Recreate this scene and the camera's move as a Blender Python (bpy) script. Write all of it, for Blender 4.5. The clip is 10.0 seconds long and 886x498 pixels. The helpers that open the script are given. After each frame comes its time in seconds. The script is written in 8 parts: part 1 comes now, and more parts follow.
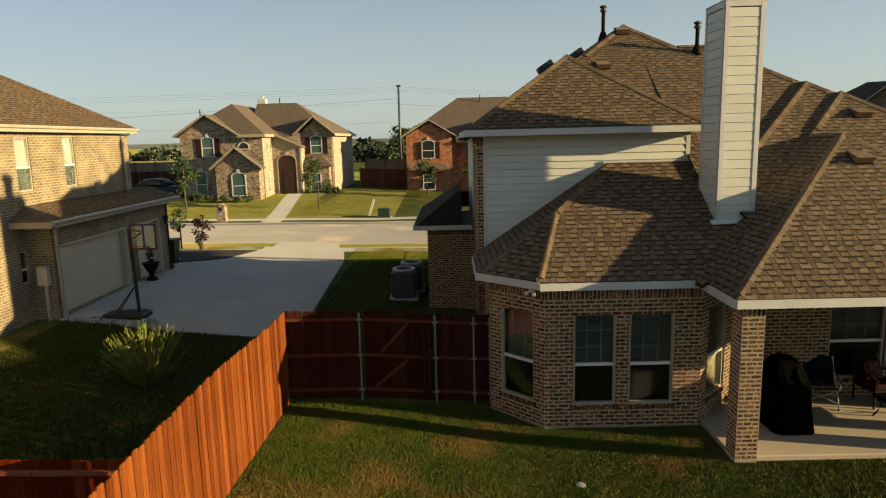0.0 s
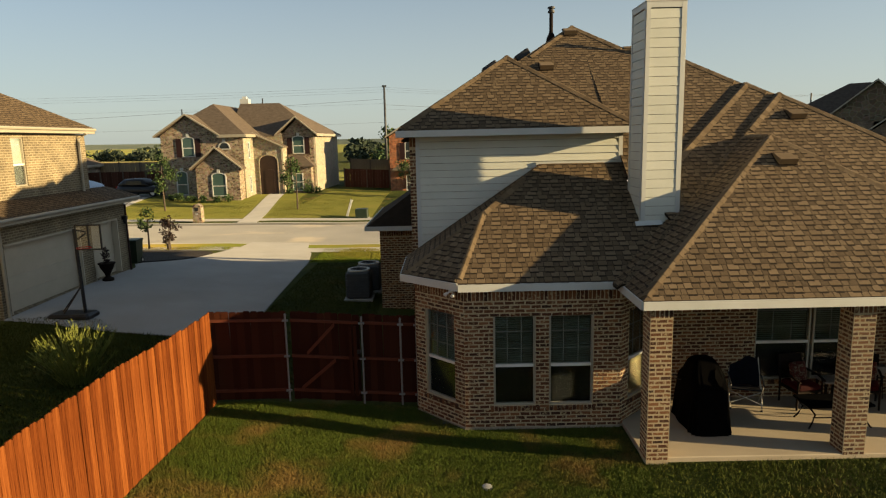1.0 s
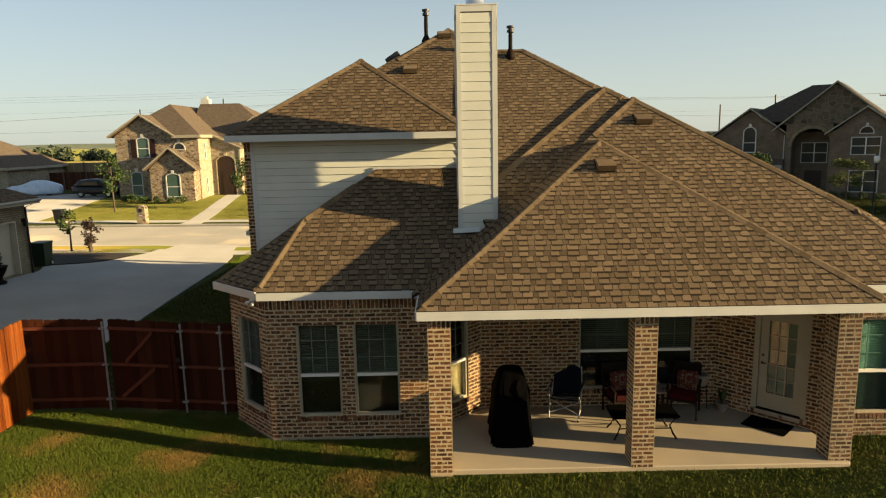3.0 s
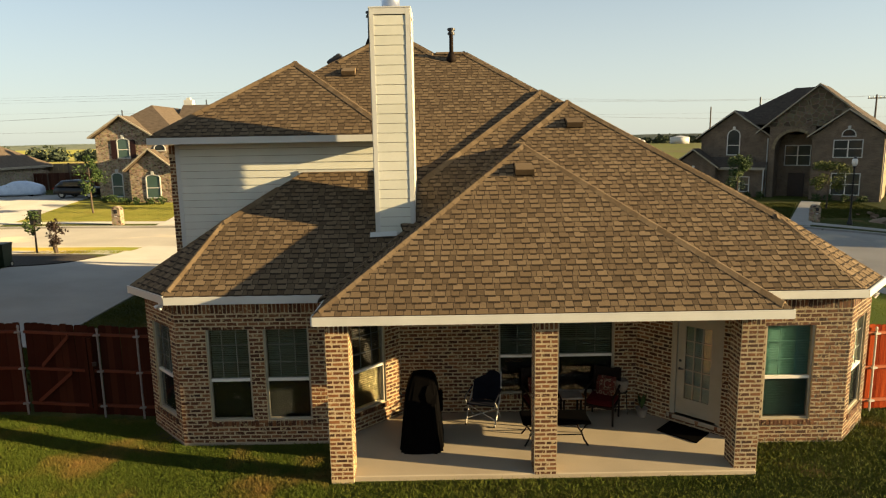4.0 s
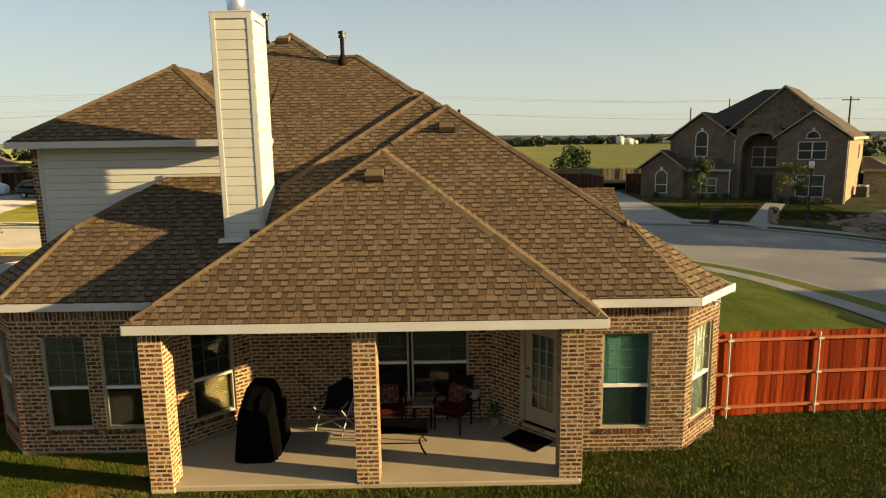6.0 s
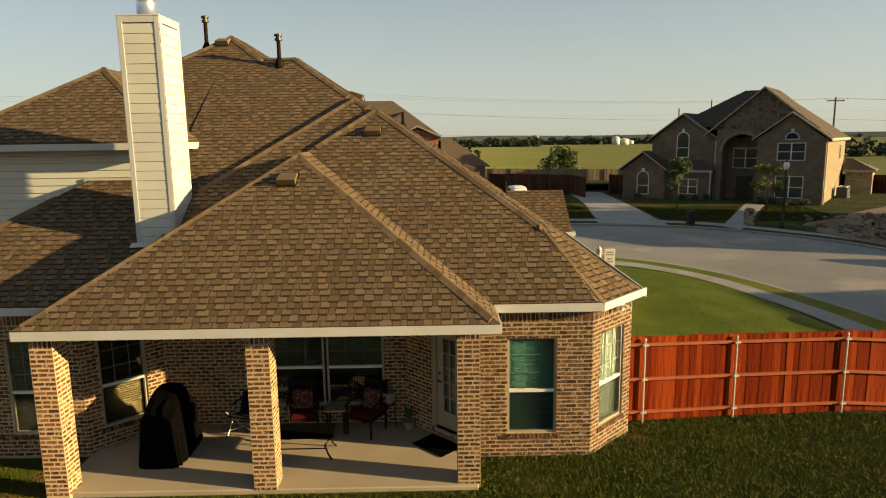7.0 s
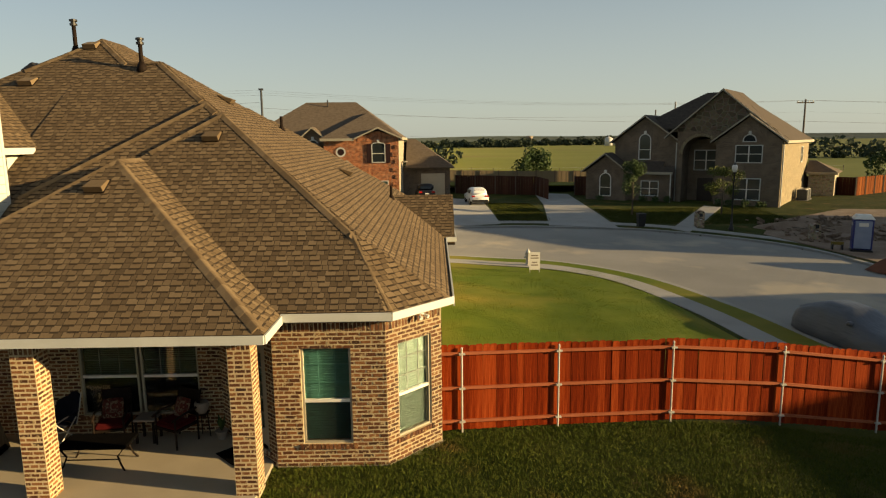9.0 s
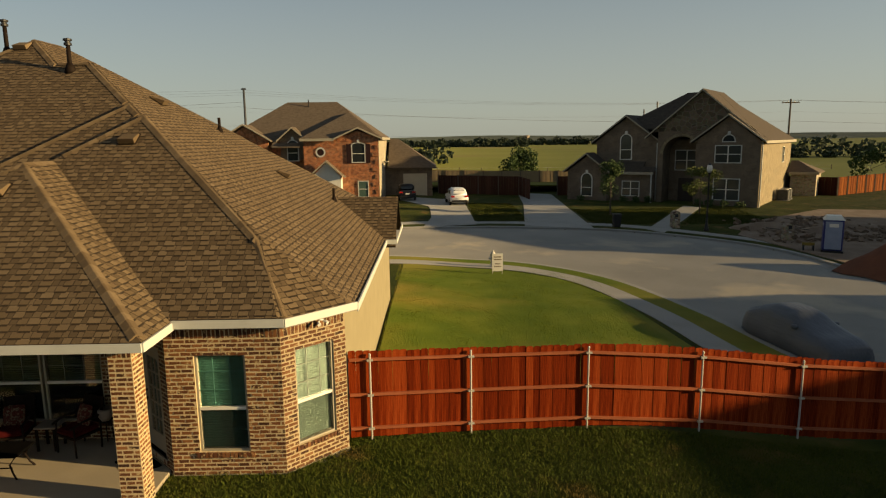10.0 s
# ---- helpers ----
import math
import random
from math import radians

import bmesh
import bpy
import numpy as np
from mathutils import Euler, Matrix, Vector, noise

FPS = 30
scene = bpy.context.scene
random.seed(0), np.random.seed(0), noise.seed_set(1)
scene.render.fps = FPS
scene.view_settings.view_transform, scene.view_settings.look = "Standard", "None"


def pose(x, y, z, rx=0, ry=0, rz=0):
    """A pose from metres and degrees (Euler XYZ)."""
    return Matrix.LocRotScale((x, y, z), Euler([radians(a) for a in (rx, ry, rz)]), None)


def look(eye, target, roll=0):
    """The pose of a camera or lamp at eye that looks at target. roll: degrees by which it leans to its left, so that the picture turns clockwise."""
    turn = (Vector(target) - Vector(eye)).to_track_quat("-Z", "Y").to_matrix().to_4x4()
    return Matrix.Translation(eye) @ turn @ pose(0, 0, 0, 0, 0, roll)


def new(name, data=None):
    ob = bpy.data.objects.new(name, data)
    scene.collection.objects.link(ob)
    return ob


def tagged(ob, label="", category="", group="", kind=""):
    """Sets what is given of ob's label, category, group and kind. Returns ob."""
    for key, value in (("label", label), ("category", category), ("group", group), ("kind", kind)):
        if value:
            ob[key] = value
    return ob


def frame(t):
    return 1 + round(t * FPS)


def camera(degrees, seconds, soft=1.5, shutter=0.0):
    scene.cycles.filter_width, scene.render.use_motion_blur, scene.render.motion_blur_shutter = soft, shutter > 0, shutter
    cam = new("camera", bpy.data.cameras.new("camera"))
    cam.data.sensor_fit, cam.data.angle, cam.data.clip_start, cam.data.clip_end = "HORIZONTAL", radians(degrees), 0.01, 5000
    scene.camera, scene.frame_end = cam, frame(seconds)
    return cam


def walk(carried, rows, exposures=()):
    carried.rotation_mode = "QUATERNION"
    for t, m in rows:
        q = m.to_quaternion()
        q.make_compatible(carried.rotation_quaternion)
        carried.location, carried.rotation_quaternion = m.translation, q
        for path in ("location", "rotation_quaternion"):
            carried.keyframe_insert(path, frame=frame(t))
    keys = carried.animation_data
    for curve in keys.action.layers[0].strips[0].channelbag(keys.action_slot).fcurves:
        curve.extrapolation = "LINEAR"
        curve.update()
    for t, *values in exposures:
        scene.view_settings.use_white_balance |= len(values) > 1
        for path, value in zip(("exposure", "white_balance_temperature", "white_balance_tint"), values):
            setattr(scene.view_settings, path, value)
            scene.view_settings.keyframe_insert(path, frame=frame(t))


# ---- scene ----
import itertools

cam = camera(69.0, 10.0, soft=1.2)
PATH = [
    (0, (0.16, -0.092, 5.706), (0.138, 1.88, 5.371), -1.4),
    (0.5, (0.853, -0.093, 5.699), (0.837, 1.879, 5.364), -1.4),
    (1, (1.668, -0.065, 5.679), (1.653, 1.907, 5.345), -1.3),
    (1.5, (2.555, -0.023, 5.662), (2.543, 1.948, 5.328), -1.2),
    (2, (3.496, 0.043, 5.646), (3.487, 2.015, 5.314), -1.1),
    (2.5, (4.455, 0.109, 5.696), (4.447, 2.08, 5.36), -1.2),
    (4, (7.037, 0.271, 5.73), (7.031, 2.243, 5.399), -1.0),
    (4.5, (7.782, 0.314, 5.733), (7.778, 2.287, 5.402), -1.0),
    (5, (8.504, 0.341, 5.749), (8.501, 2.314, 5.418), -1.0),
    (5.5, (9.216, 0.368, 5.781), (9.217, 2.34, 5.448), -0.9),
    (7, (11.662, 0.422, 5.864), (11.675, 2.395, 5.531), -0.8),
    (7.5, (12.589, 0.432, 5.897), (12.604, 2.404, 5.564), -0.8),
    (8, (13.524, 0.458, 5.898), (13.543, 2.43, 5.567), -0.8),
    (8.5, (14.432, 0.491, 5.921), (14.453, 2.463, 5.589), -0.7),
    (9, (15.335, 0.529, 5.945), (15.358, 2.501, 5.613), -0.7),
    (9.5, (16.224, 0.606, 5.976), (16.251, 2.578, 5.642), -0.6),
    (10, (17.136, 0.696, 5.996), (17.165, 2.667, 5.662), -0.7),
]

walk(cam, [(t, look(eye, target, roll)) for t, eye, target, roll in PATH],
     [(0.0, 1.40, 6850, 10), (2.5, 1.58, 7000, 10), (4.5, 1.90, 7300, 11), (5.5, 1.78, 7420, 11), (7.0, 1.49, 7600, 11), (8.5, 1.44, 7500, 10), (9.5, 1.14, 7550, 10), (10.0, 0.95, 7600, 10)])

# ---- daylight: low evening sun from the side, clear sky ----
SUN_EL, SUN_AZ = 12.0, 102.3
sun_dir = Vector((math.sin(radians(SUN_AZ)) * math.cos(radians(SUN_EL)), math.cos(radians(SUN_AZ)) * math.cos(radians(SUN_EL)), math.sin(radians(SUN_EL))))
sun = new("sun", bpy.data.lights.new("sun", "SUN"))
sun.data.energy, sun.data.angle, sun.data.color = 5.0, radians(0.6), (1.0, 0.765, 0.42)
sun.matrix_world = look(tuple(sun_dir * 100), (0, 0, 0))
world = bpy.data.worlds.new("sky")
scene.world = world
world.use_nodes = True
wn = world.node_tree
sky = wn.nodes.new("ShaderNodeTexSky")
sky.sky_type, sky.sun_disc = "NISHITA", False
sky.sun_elevation, sky.sun_rotation = radians(SUN_EL), radians(SUN_AZ)
sky.air_density, sky.dust_density, sky.ozone_density = 0.8, 0.9, 2.2
pale = wn.nodes.new("ShaderNodeHueSaturation")
pale.inputs["Saturation"].default_value = 1.12
wn.links.new(sky.outputs[0], pale.inputs["Color"])
haze = wn.nodes.new("ShaderNodeMix")
haze.data_type = "RGBA"
haze.inputs[7].default_value = (3.65, 4.1, 3.95, 1)
up = wn.nodes.new("ShaderNodeSeparateXYZ")
wn.links.new(wn.nodes.new("ShaderNodeTexCoord").outputs["Generated"], up.inputs[0])
thin = wn.nodes.new("ShaderNodeMapRange")
thin.interpolation_type = "SMOOTHERSTEP"
for socket, value in (("From Min", -0.05), ("From Max", 0.42), ("To Min", 0.75), ("To Max", 0.28)):
    thin.inputs[socket].default_value = value
wn.links.new(up.outputs["Z"], thin.inputs["Value"])
wn.links.new(thin.outputs[0], haze.inputs[0])
wn.links.new(pale.outputs[0], haze.inputs[6])
wn.links.new(haze.outputs[2], wn.nodes["Background"].inputs[0])
wn.nodes["Background"].inputs[1].default_value = 0.055


# ---- materials ----
def surface(name, colors, rough=0.8, scale=6.0, bump=0.3, piece=0.0, metal=0.0, stretch=(1, 1, 1), fine=60.0, bump_dist=0.01, spots=None, spec=0.4):
    """Colours blend along a ramp, driven by two scales of noise and, by the share piece, by a value of each piece's own."""
    m = bpy.data.materials.new(name)
    m.use_nodes = True
    nt, b = m.node_tree, m.node_tree.nodes["Principled BSDF"]
    N = lambda kind: nt.nodes.new(kind)
    tc, mp = N("ShaderNodeTexCoord"), N("ShaderNodeMapping")
    mp.inputs["Scale"].default_value = stretch
    nt.links.new(tc.outputs["Object"], mp.inputs[0])
    big, small = N("ShaderNodeTexNoise"), N("ShaderNodeTexNoise")
    big.inputs["Scale"].default_value, small.inputs["Scale"].default_value = scale, fine
    big.inputs["Detail"].default_value = 4
    for n in (big, small):
        nt.links.new(mp.outputs[0], n.inputs["Vector"])
    mix = N("ShaderNodeMath")
    mix.operation = "MULTIPLY_ADD"
    mix.inputs[1].default_value = 0.35
    nt.links.new(small.outputs[0], mix.inputs[0])
    half = N("ShaderNodeMath")
    half.operation = "MULTIPLY"
    half.inputs[1].default_value = 0.65
    nt.links.new(big.outputs[0], half.inputs[0])
    nt.links.new(half.outputs[0], mix.inputs[2])
    value = mix.outputs[0]
    if piece:
        geo, info, add, fr = N("ShaderNodeNewGeometry"), N("ShaderNodeObjectInfo"), N("ShaderNodeMath"), N("ShaderNodeMath")
        nt.links.new(geo.outputs["Random Per Island"], add.inputs[0])
        nt.links.new(info.outputs["Random"], add.inputs[1])
        fr.operation = "FRACT"
        nt.links.new(add.outputs[0], fr.inputs[0])
        blend = N("ShaderNodeMix")
        blend.inputs[0].default_value = piece
        nt.links.new(value, blend.inputs[2])
        nt.links.new(fr.outputs[0], blend.inputs[3])
        value = blend.outputs[0]
    ramp = N("ShaderNodeValToRGB")
    lo, hi = (0.3, 0.7) if piece < 0.4 else (0.1, 0.9)
    els = ramp.color_ramp.elements
    while len(els) < len(colors):
        els.new(0.5)
    for i, c in enumerate(colors):
        els[i].position = lo + (hi - lo) * i / max(1, len(colors) - 1)
        els[i].color = (*c, 1)
    nt.links.new(value, ramp.inputs[0])
    out = ramp.outputs[0]
    if spots:
        sp, sr, mx = N("ShaderNodeTexNoise"), N("ShaderNodeValToRGB"), N("ShaderNodeMix")
        sp.inputs["Scale"].default_value, sp.inputs["Detail"].default_value = spots[1], 6
        nt.links.new(tc.outputs["Object"], sp.inputs["Vector"])
        sr.color_ramp.elements[0].position, sr.color_ramp.elements[1].position = spots[2], spots[3]
        nt.links.new(sp.outputs[0], sr.inputs[0])
        mx.data_type = "RGBA"
        nt.links.new(sr.outputs[0], mx.inputs[0])
        nt.links.new(out, mx.inputs[6])
        mx.inputs[7].default_value = (*spots[0], 1)
        out = mx.outputs[2]
    nt.links.new(out, b.inputs["Base Color"])
    b.inputs["Roughness"].default_value, b.inputs["Metallic"].default_value = rough, metal
    b.inputs["Specular IOR Level"].default_value = spec
    b.inputs["Diffuse Roughness"].default_value = 1.0 if rough >= 0.85 and "shingle" not in name else 0.0
    if bump:
        bp = N("ShaderNodeBump")
        bp.inputs["Strength"].default_value, bp.inputs["Distance"].default_value = bump, bump_dist
        nt.links.new(mix.outputs[0], bp.inputs["Height"])
        nt.links.new(bp.outputs[0], b.inputs["Normal"])
    return m


def glass(name, tint, rough=0.02):
    m = bpy.data.materials.new(name)
    m.use_nodes = True
    b = m.node_tree.nodes["Principled BSDF"]
    b.inputs["Base Color"].default_value = (*tint, 1)
    b.inputs["Roughness"].default_value = rough
    b.inputs["Transmission Weight"].default_value = 1.0
    b.inputs["IOR"].default_value = 1.45
    return m


M_BRICK = surface("brown_brick", [(0.034, 0.0128, 0.0056), (0.066, 0.02074, 0.006994), (0.12, 0.04147, 0.01355), (0.216, 0.09124, 0.03322), (0.0768, 0.02436, 0.007868), (0.156, 0.0591, 0.01966)], 0.88, 9, 0.6, piece=0.75, fine=90, spots=((0.36, 0.268, 0.142), 17.0, 0.575, 0.66))
M_MORTAR = surface("cream_mortar", [(0.375, 0.292, 0.175), (0.465, 0.37, 0.23)], 0.95, 7, 0.8, fine=45, bump_dist=0.015)
M_SHINGLE = surface("brown_shingle", [(0.07794, 0.0532, 0.02946), (0.09989, 0.0684, 0.03798), (0.1149, 0.0798, 0.04496), (0.1479, 0.1055, 0.06201), (0.09193, 0.0627, 0.03488)], 0.92, 30, 0.6, piece=0.6, fine=160, spec=0.2)
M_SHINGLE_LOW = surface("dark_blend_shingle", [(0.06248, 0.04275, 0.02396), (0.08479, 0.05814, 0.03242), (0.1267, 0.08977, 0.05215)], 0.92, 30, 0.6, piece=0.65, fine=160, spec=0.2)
# roof felt, also the tabs' dark edges and painted shadow lines
M_DECK_SHADOW = surface("roof_felt_and_shadow", [(0.022, 0.016, 0.011), (0.036, 0.027, 0.019)], 0.95, 4, 0.3, spec=0.1)
M_TRIM = surface("cream_paint", [(0.3999, 0.4067, 0.3832), (0.4743, 0.4851, 0.462)], 0.55, 2, 0.1, stretch=(1, 1, 1))
M_SIDING = surface("cream_siding", [(0.44, 0.455, 0.40), (0.53, 0.54, 0.475)], 0.6, 2, 0.15, piece=0.2)
M_FLUE = surface("bright_steel", [(0.62, 0.63, 0.64), (0.78, 0.79, 0.80)], 0.3, 6, 0.05, metal=0.9)
M_WHITE = surface("white_vinyl", [(0.56, 0.544, 0.496), (0.64, 0.624, 0.576)], 0.4, 3, 0.05)
# shade put into the cream paint: dims the patio, draws siding lap lines
M_SHADE_PAINT = surface("shade_darkened_cream", [(0.13, 0.118, 0.098), (0.155, 0.143, 0.118)], 0.7, 2, 0.1)
M_CONC = surface("pale_concrete", [(0.2066, 0.2032, 0.192), (0.2574, 0.252, 0.2401), (0.2947, 0.2878, 0.2743)], 0.85, 0.6, 0.25, fine=25, spots=((0.245, 0.235, 0.215), 0.35, 0.5, 0.75))
M_SLAB = surface("slab_concrete", [(0.265, 0.224, 0.162), (0.338, 0.286, 0.208)], 0.8, 1.2, 0.2, fine=40)
M_ROAD = surface("street_concrete", [(0.1649, 0.1588, 0.1464), (0.2042, 0.1965, 0.181), (0.2404, 0.2309, 0.2124)], 0.85, 0.25, 0.4, fine=18, spots=((0.31, 0.275, 0.22), 0.22, 0.55, 0.66))
M_GRASS = surface("lawn_grass", [(0.01377, 0.02295, 0.003825), (0.02754, 0.03825, 0.00612), (0.0459, 0.05202, 0.00918), (0.0765, 0.0612, 0.01683)], 0.95, 0.55, 1.0, fine=45, bump_dist=0.05, spots=((0.136, 0.085, 0.0306), 0.7, 0.59, 0.76), spec=0.1)
M_FIELD = surface("pasture", [(0.12, 0.135, 0.024), (0.16, 0.165, 0.036), (0.20, 0.185, 0.052)], 0.95, 0.02, 0.4, fine=0.6, spec=0.1, spots=((0.17, 0.13, 0.055), 0.012, 0.52, 0.68))
M_BLADE = surface("grass_blade", [(0.01763, 0.0365, 0.00357), (0.04553, 0.07056, 0.00714), (0.07344, 0.09292, 0.01218), (0.1253, 0.1083, 0.02142)], 0.8, 0.9, 0.0, piece=0.4, spec=0.15, spots=((0.204, 0.115, 0.0382), 0.7, 0.50, 0.74))
# brighter turf and blade copies: sun on the front lawn is in their colour
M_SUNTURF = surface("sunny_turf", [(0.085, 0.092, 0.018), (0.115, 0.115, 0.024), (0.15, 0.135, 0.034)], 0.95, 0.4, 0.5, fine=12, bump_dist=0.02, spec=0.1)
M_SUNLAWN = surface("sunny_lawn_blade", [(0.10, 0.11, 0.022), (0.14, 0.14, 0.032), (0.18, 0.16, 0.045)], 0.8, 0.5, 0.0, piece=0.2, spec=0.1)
M_FENCE = surface("red_stained_cedar", [(0.045, 0.0045, 0.0013), (0.155, 0.0195, 0.0045), (0.31, 0.058, 0.015)], 0.75, 7, 0.4, piece=0.2, stretch=(9, 9, 0.22), fine=34, spec=0.03)
M_FENCE_O = surface("orange_stained_cedar", [(0.036, 0.0075, 0.002), (0.115, 0.031, 0.0075), (0.225, 0.073, 0.018)], 0.75, 8, 0.4, piece=0.2, stretch=(9, 9, 0.22), fine=34, spec=0.03)
M_STEEL = surface("galvanised_steel", [(0.365, 0.35, 0.313), (0.452, 0.437, 0.394)], 0.5, 8, 0.05, metal=0.25)
M_BLACK = surface("black_metal", [(0.012, 0.012, 0.013), (0.03, 0.03, 0.032)], 0.45, 6, 0.1, metal=0.3)
M_BLACK_CLOTH = surface("black_vinyl", [(0.0013, 0.0013, 0.0015), (0.003, 0.0027, 0.0027)], 0.85, 5, 0.5, spec=0.015)
M_GLASS = glass("window_glass", (0.9, 0.95, 0.93))
M_DARKGLASS = surface("dark_pane", [(0.012, 0.016, 0.018), (0.03, 0.036, 0.038)], 0.06, 1, 0.0, spec=0.6)
M_TEALGLASS = surface("teal_pane", [(0.045, 0.085, 0.074), (0.065, 0.11, 0.096)], 0.12, 1, 0.0, spec=0.6)
M_BLIND = surface("white_blind", [(0.1139, 0.1512, 0.1325), (0.165, 0.2075, 0.1825)], 0.6, 3, 0.05)
# blind copy with the gold of sunlight put into its colour
M_SUNLIT_BLIND = surface("sunlit_gold_blind", [(0.075, 0.060, 0.028), (0.105, 0.085, 0.042)], 0.6, 3, 0.05)
M_TEAL = surface("teal_shade", [(0.0255, 0.102, 0.0867), (0.0357, 0.138, 0.117)], 0.7, 3, 0.05)
M_PALE = surface("pale_green_blind", [(0.04847, 0.07616, 0.06279), (0.06548, 0.0952, 0.07752)], 0.6, 3, 0.05)
M_BAR = surface("grey_bar", [(0.10, 0.11, 0.10), (0.15, 0.16, 0.15)], 0.5, 3, 0.0)
M_SCREEN = surface("insect_screen", [(0.012, 0.013, 0.014), (0.02, 0.021, 0.022)], 0.95, 40, 0.0, spec=0.02)
M_FRAME = surface("tan_vinyl", [(0.2592, 0.2333, 0.1739), (0.3168, 0.2843, 0.2192)], 0.5, 3, 0.05)
M_FARFENCE = surface("dark_brown_cedar", [(0.05, 0.02, 0.012), (0.075, 0.03, 0.018), (0.10, 0.042, 0.025)], 0.8, 3, 0.3, piece=0.5, stretch=(6, 6, 0.5), fine=14, spec=0.1)
M_TANWALL = surface("tan_wall_paint", [(0.2028, 0.1732, 0.1053), (0.2496, 0.2145, 0.1326)], 0.7, 2, 0.1)
# side lawn and verge turf, brightened: sunlight is put into the colour
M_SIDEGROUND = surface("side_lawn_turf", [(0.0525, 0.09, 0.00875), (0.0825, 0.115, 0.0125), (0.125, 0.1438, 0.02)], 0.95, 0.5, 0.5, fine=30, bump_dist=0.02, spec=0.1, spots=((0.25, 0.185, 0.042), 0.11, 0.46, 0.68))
# darkened copy of the lawn blade: shade is put into its colour
M_SHADELAWN = surface("shaded_lawn_blade", [(0.01768, 0.0272, 0.00272), (0.034, 0.04216, 0.00476), (0.0544, 0.0544, 0.00816)], 0.8, 0.5, 0.0, piece=0.25, spec=0.1)
# brightened blade copy: low sun on the yard is put into its colour
M_SUNYARD = surface("sunlit_yard_blade", [(0.0624, 0.1056, 0.0096), (0.102, 0.138, 0.0144), (0.162, 0.174, 0.0264)], 0.8, 0.35, 0.0, piece=0.2, spec=0.1, spots=((0.26, 0.19, 0.042), 0.11, 0.46, 0.68))
M_BLADE_G = surface("green_blade", [(0.016, 0.032, 0.0035), (0.043, 0.062, 0.007), (0.072, 0.084, 0.012), (0.115, 0.095, 0.021)], 0.8, 0.9, 0.0, piece=0.4, spec=0.1, spots=((0.15, 0.095, 0.03), 0.6, 0.60, 0.76))
M_DIM_ROOM = surface("dim_room_plaster", [(0.028, 0.0252, 0.0224), (0.0392, 0.0336, 0.028)], 0.9, 2, 0.0)


# ---- mesh helpers ----
class Mesh:
    """Vertices and faces gathered for one part."""
    def __init__(self):
        self.v, self.f, self.side = [], [], []

    def add(self, verts, faces):
        n = len(self.v)
        self.v += [tuple(p) for p in verts]
        self.f += [tuple(n + i for i in f) for f in faces]
        return self

    def box(self, x0, y0, z0, x1, y1, z1, m=None):
        p = [(x, y, z) for x in (x0, x1) for y in (y0, y1) for z in (z0, z1)]
        if m:
            p = [m @ Vector(q) for q in p]
        return self.add(p, [(0, 1, 3, 2), (4, 6, 7, 5), (0, 4, 5, 1), (2, 3, 7, 6), (0, 2, 6, 4), (1, 5, 7, 3)])

    def bevel_box(self, x0, y0, z0, x1, y1, z1, b=0.01, m=None):
        """A box whose upright and lying edges are cut off by b."""
        p = []
        for z, i in ((z0, b), (z0 + b, 0), (z1 - b, 0), (z1, b)):
            ring = [(x0 + i + b, y0 + i), (x1 - i - b, y0 + i), (x1 - i, y0 + i + b), (x1 - i, y1 - i - b), (x1 - i - b, y1 - i), (x0 + i + b, y1 - i), (x0 + i, y1 - i - b), (x0 + i, y0 + i + b)]
            p += [(x, y, z) for x, y in ring]
        if m:
            p = [m @ Vector(q) for q in p]
        f = [tuple(range(7, -1, -1)), tuple(range(24, 32))]
        for r in range(3):
            f += [(r * 8 + i, r * 8 + (i + 1) % 8, r * 8 + 8 + (i + 1) % 8, r * 8 + 8 + i) for i in range(8)]
        return self.add(p, f)

    def prism(self, poly, z0, z1):
        """An upright prism over a plan polygon; z0 and z1 may be functions of x, y."""
        lo = z0 if callable(z0) else (lambda x, y: z0)
        hi = z1 if callable(z1) else (lambda x, y: z1)
        n = len(poly)
        v = [(x, y, lo(x, y)) for x, y in poly] + [(x, y, hi(x, y)) for x, y in poly]
        f = [tuple(range(n - 1, -1, -1)), tuple(range(n, 2 * n))] + [(i, (i + 1) % n, n + (i + 1) % n, n + i) for i in range(n)]
        return self.add(v, f)

    def tube(self, points, r, sides=8, cap=True):
        """A tube along points; r is one radius or one for each point."""
        pts = [Vector(p) for p in points]
        rs = r if isinstance(r, (list, tuple)) else [r] * len(pts)
        rings = []
        for i, p in enumerate(pts):
            d = (pts[min(i + 1, len(pts) - 1)] - pts[max(i - 1, 0)]).normalized()
            a = d.cross(Vector((0, 0, 1)) if abs(d.z) < 0.9 else Vector((1, 0, 0))).normalized()
            b = d.cross(a)
            rings += [p + (a * math.cos(k * math.tau / sides) + b * math.sin(k * math.tau / sides)) * rs[i] for k in range(sides)]
        f = [(j * sides + k, j * sides + (k + 1) % sides, (j + 1) * sides + (k + 1) % sides, (j + 1) * sides + k) for j in range(len(pts) - 1) for k in range(sides)]
        if cap:
            f += [tuple(range(sides - 1, -1, -1)), tuple(range((len(pts) - 1) * sides, len(pts) * sides))]
        return self.add(rings, f)

    def lathe(self, x, y, profile, sides=16):
        """A turned body about an upright axis; profile: rows of radius and height."""
        v = [(x + r * math.cos(k * math.tau / sides), y + r * math.sin(k * math.tau / sides), z) for r, z in profile for k in range(sides)]
        f = [(j * sides + k, j * sides + (k + 1) % sides, (j + 1) * sides + (k + 1) % sides, (j + 1) * sides + k) for j in range(len(profile) - 1) for k in range(sides)]
        f += [tuple(range(sides - 1, -1, -1)), tuple(range((len(profile) - 1) * sides, len(profile) * sides))]
        return self.add(v, f)

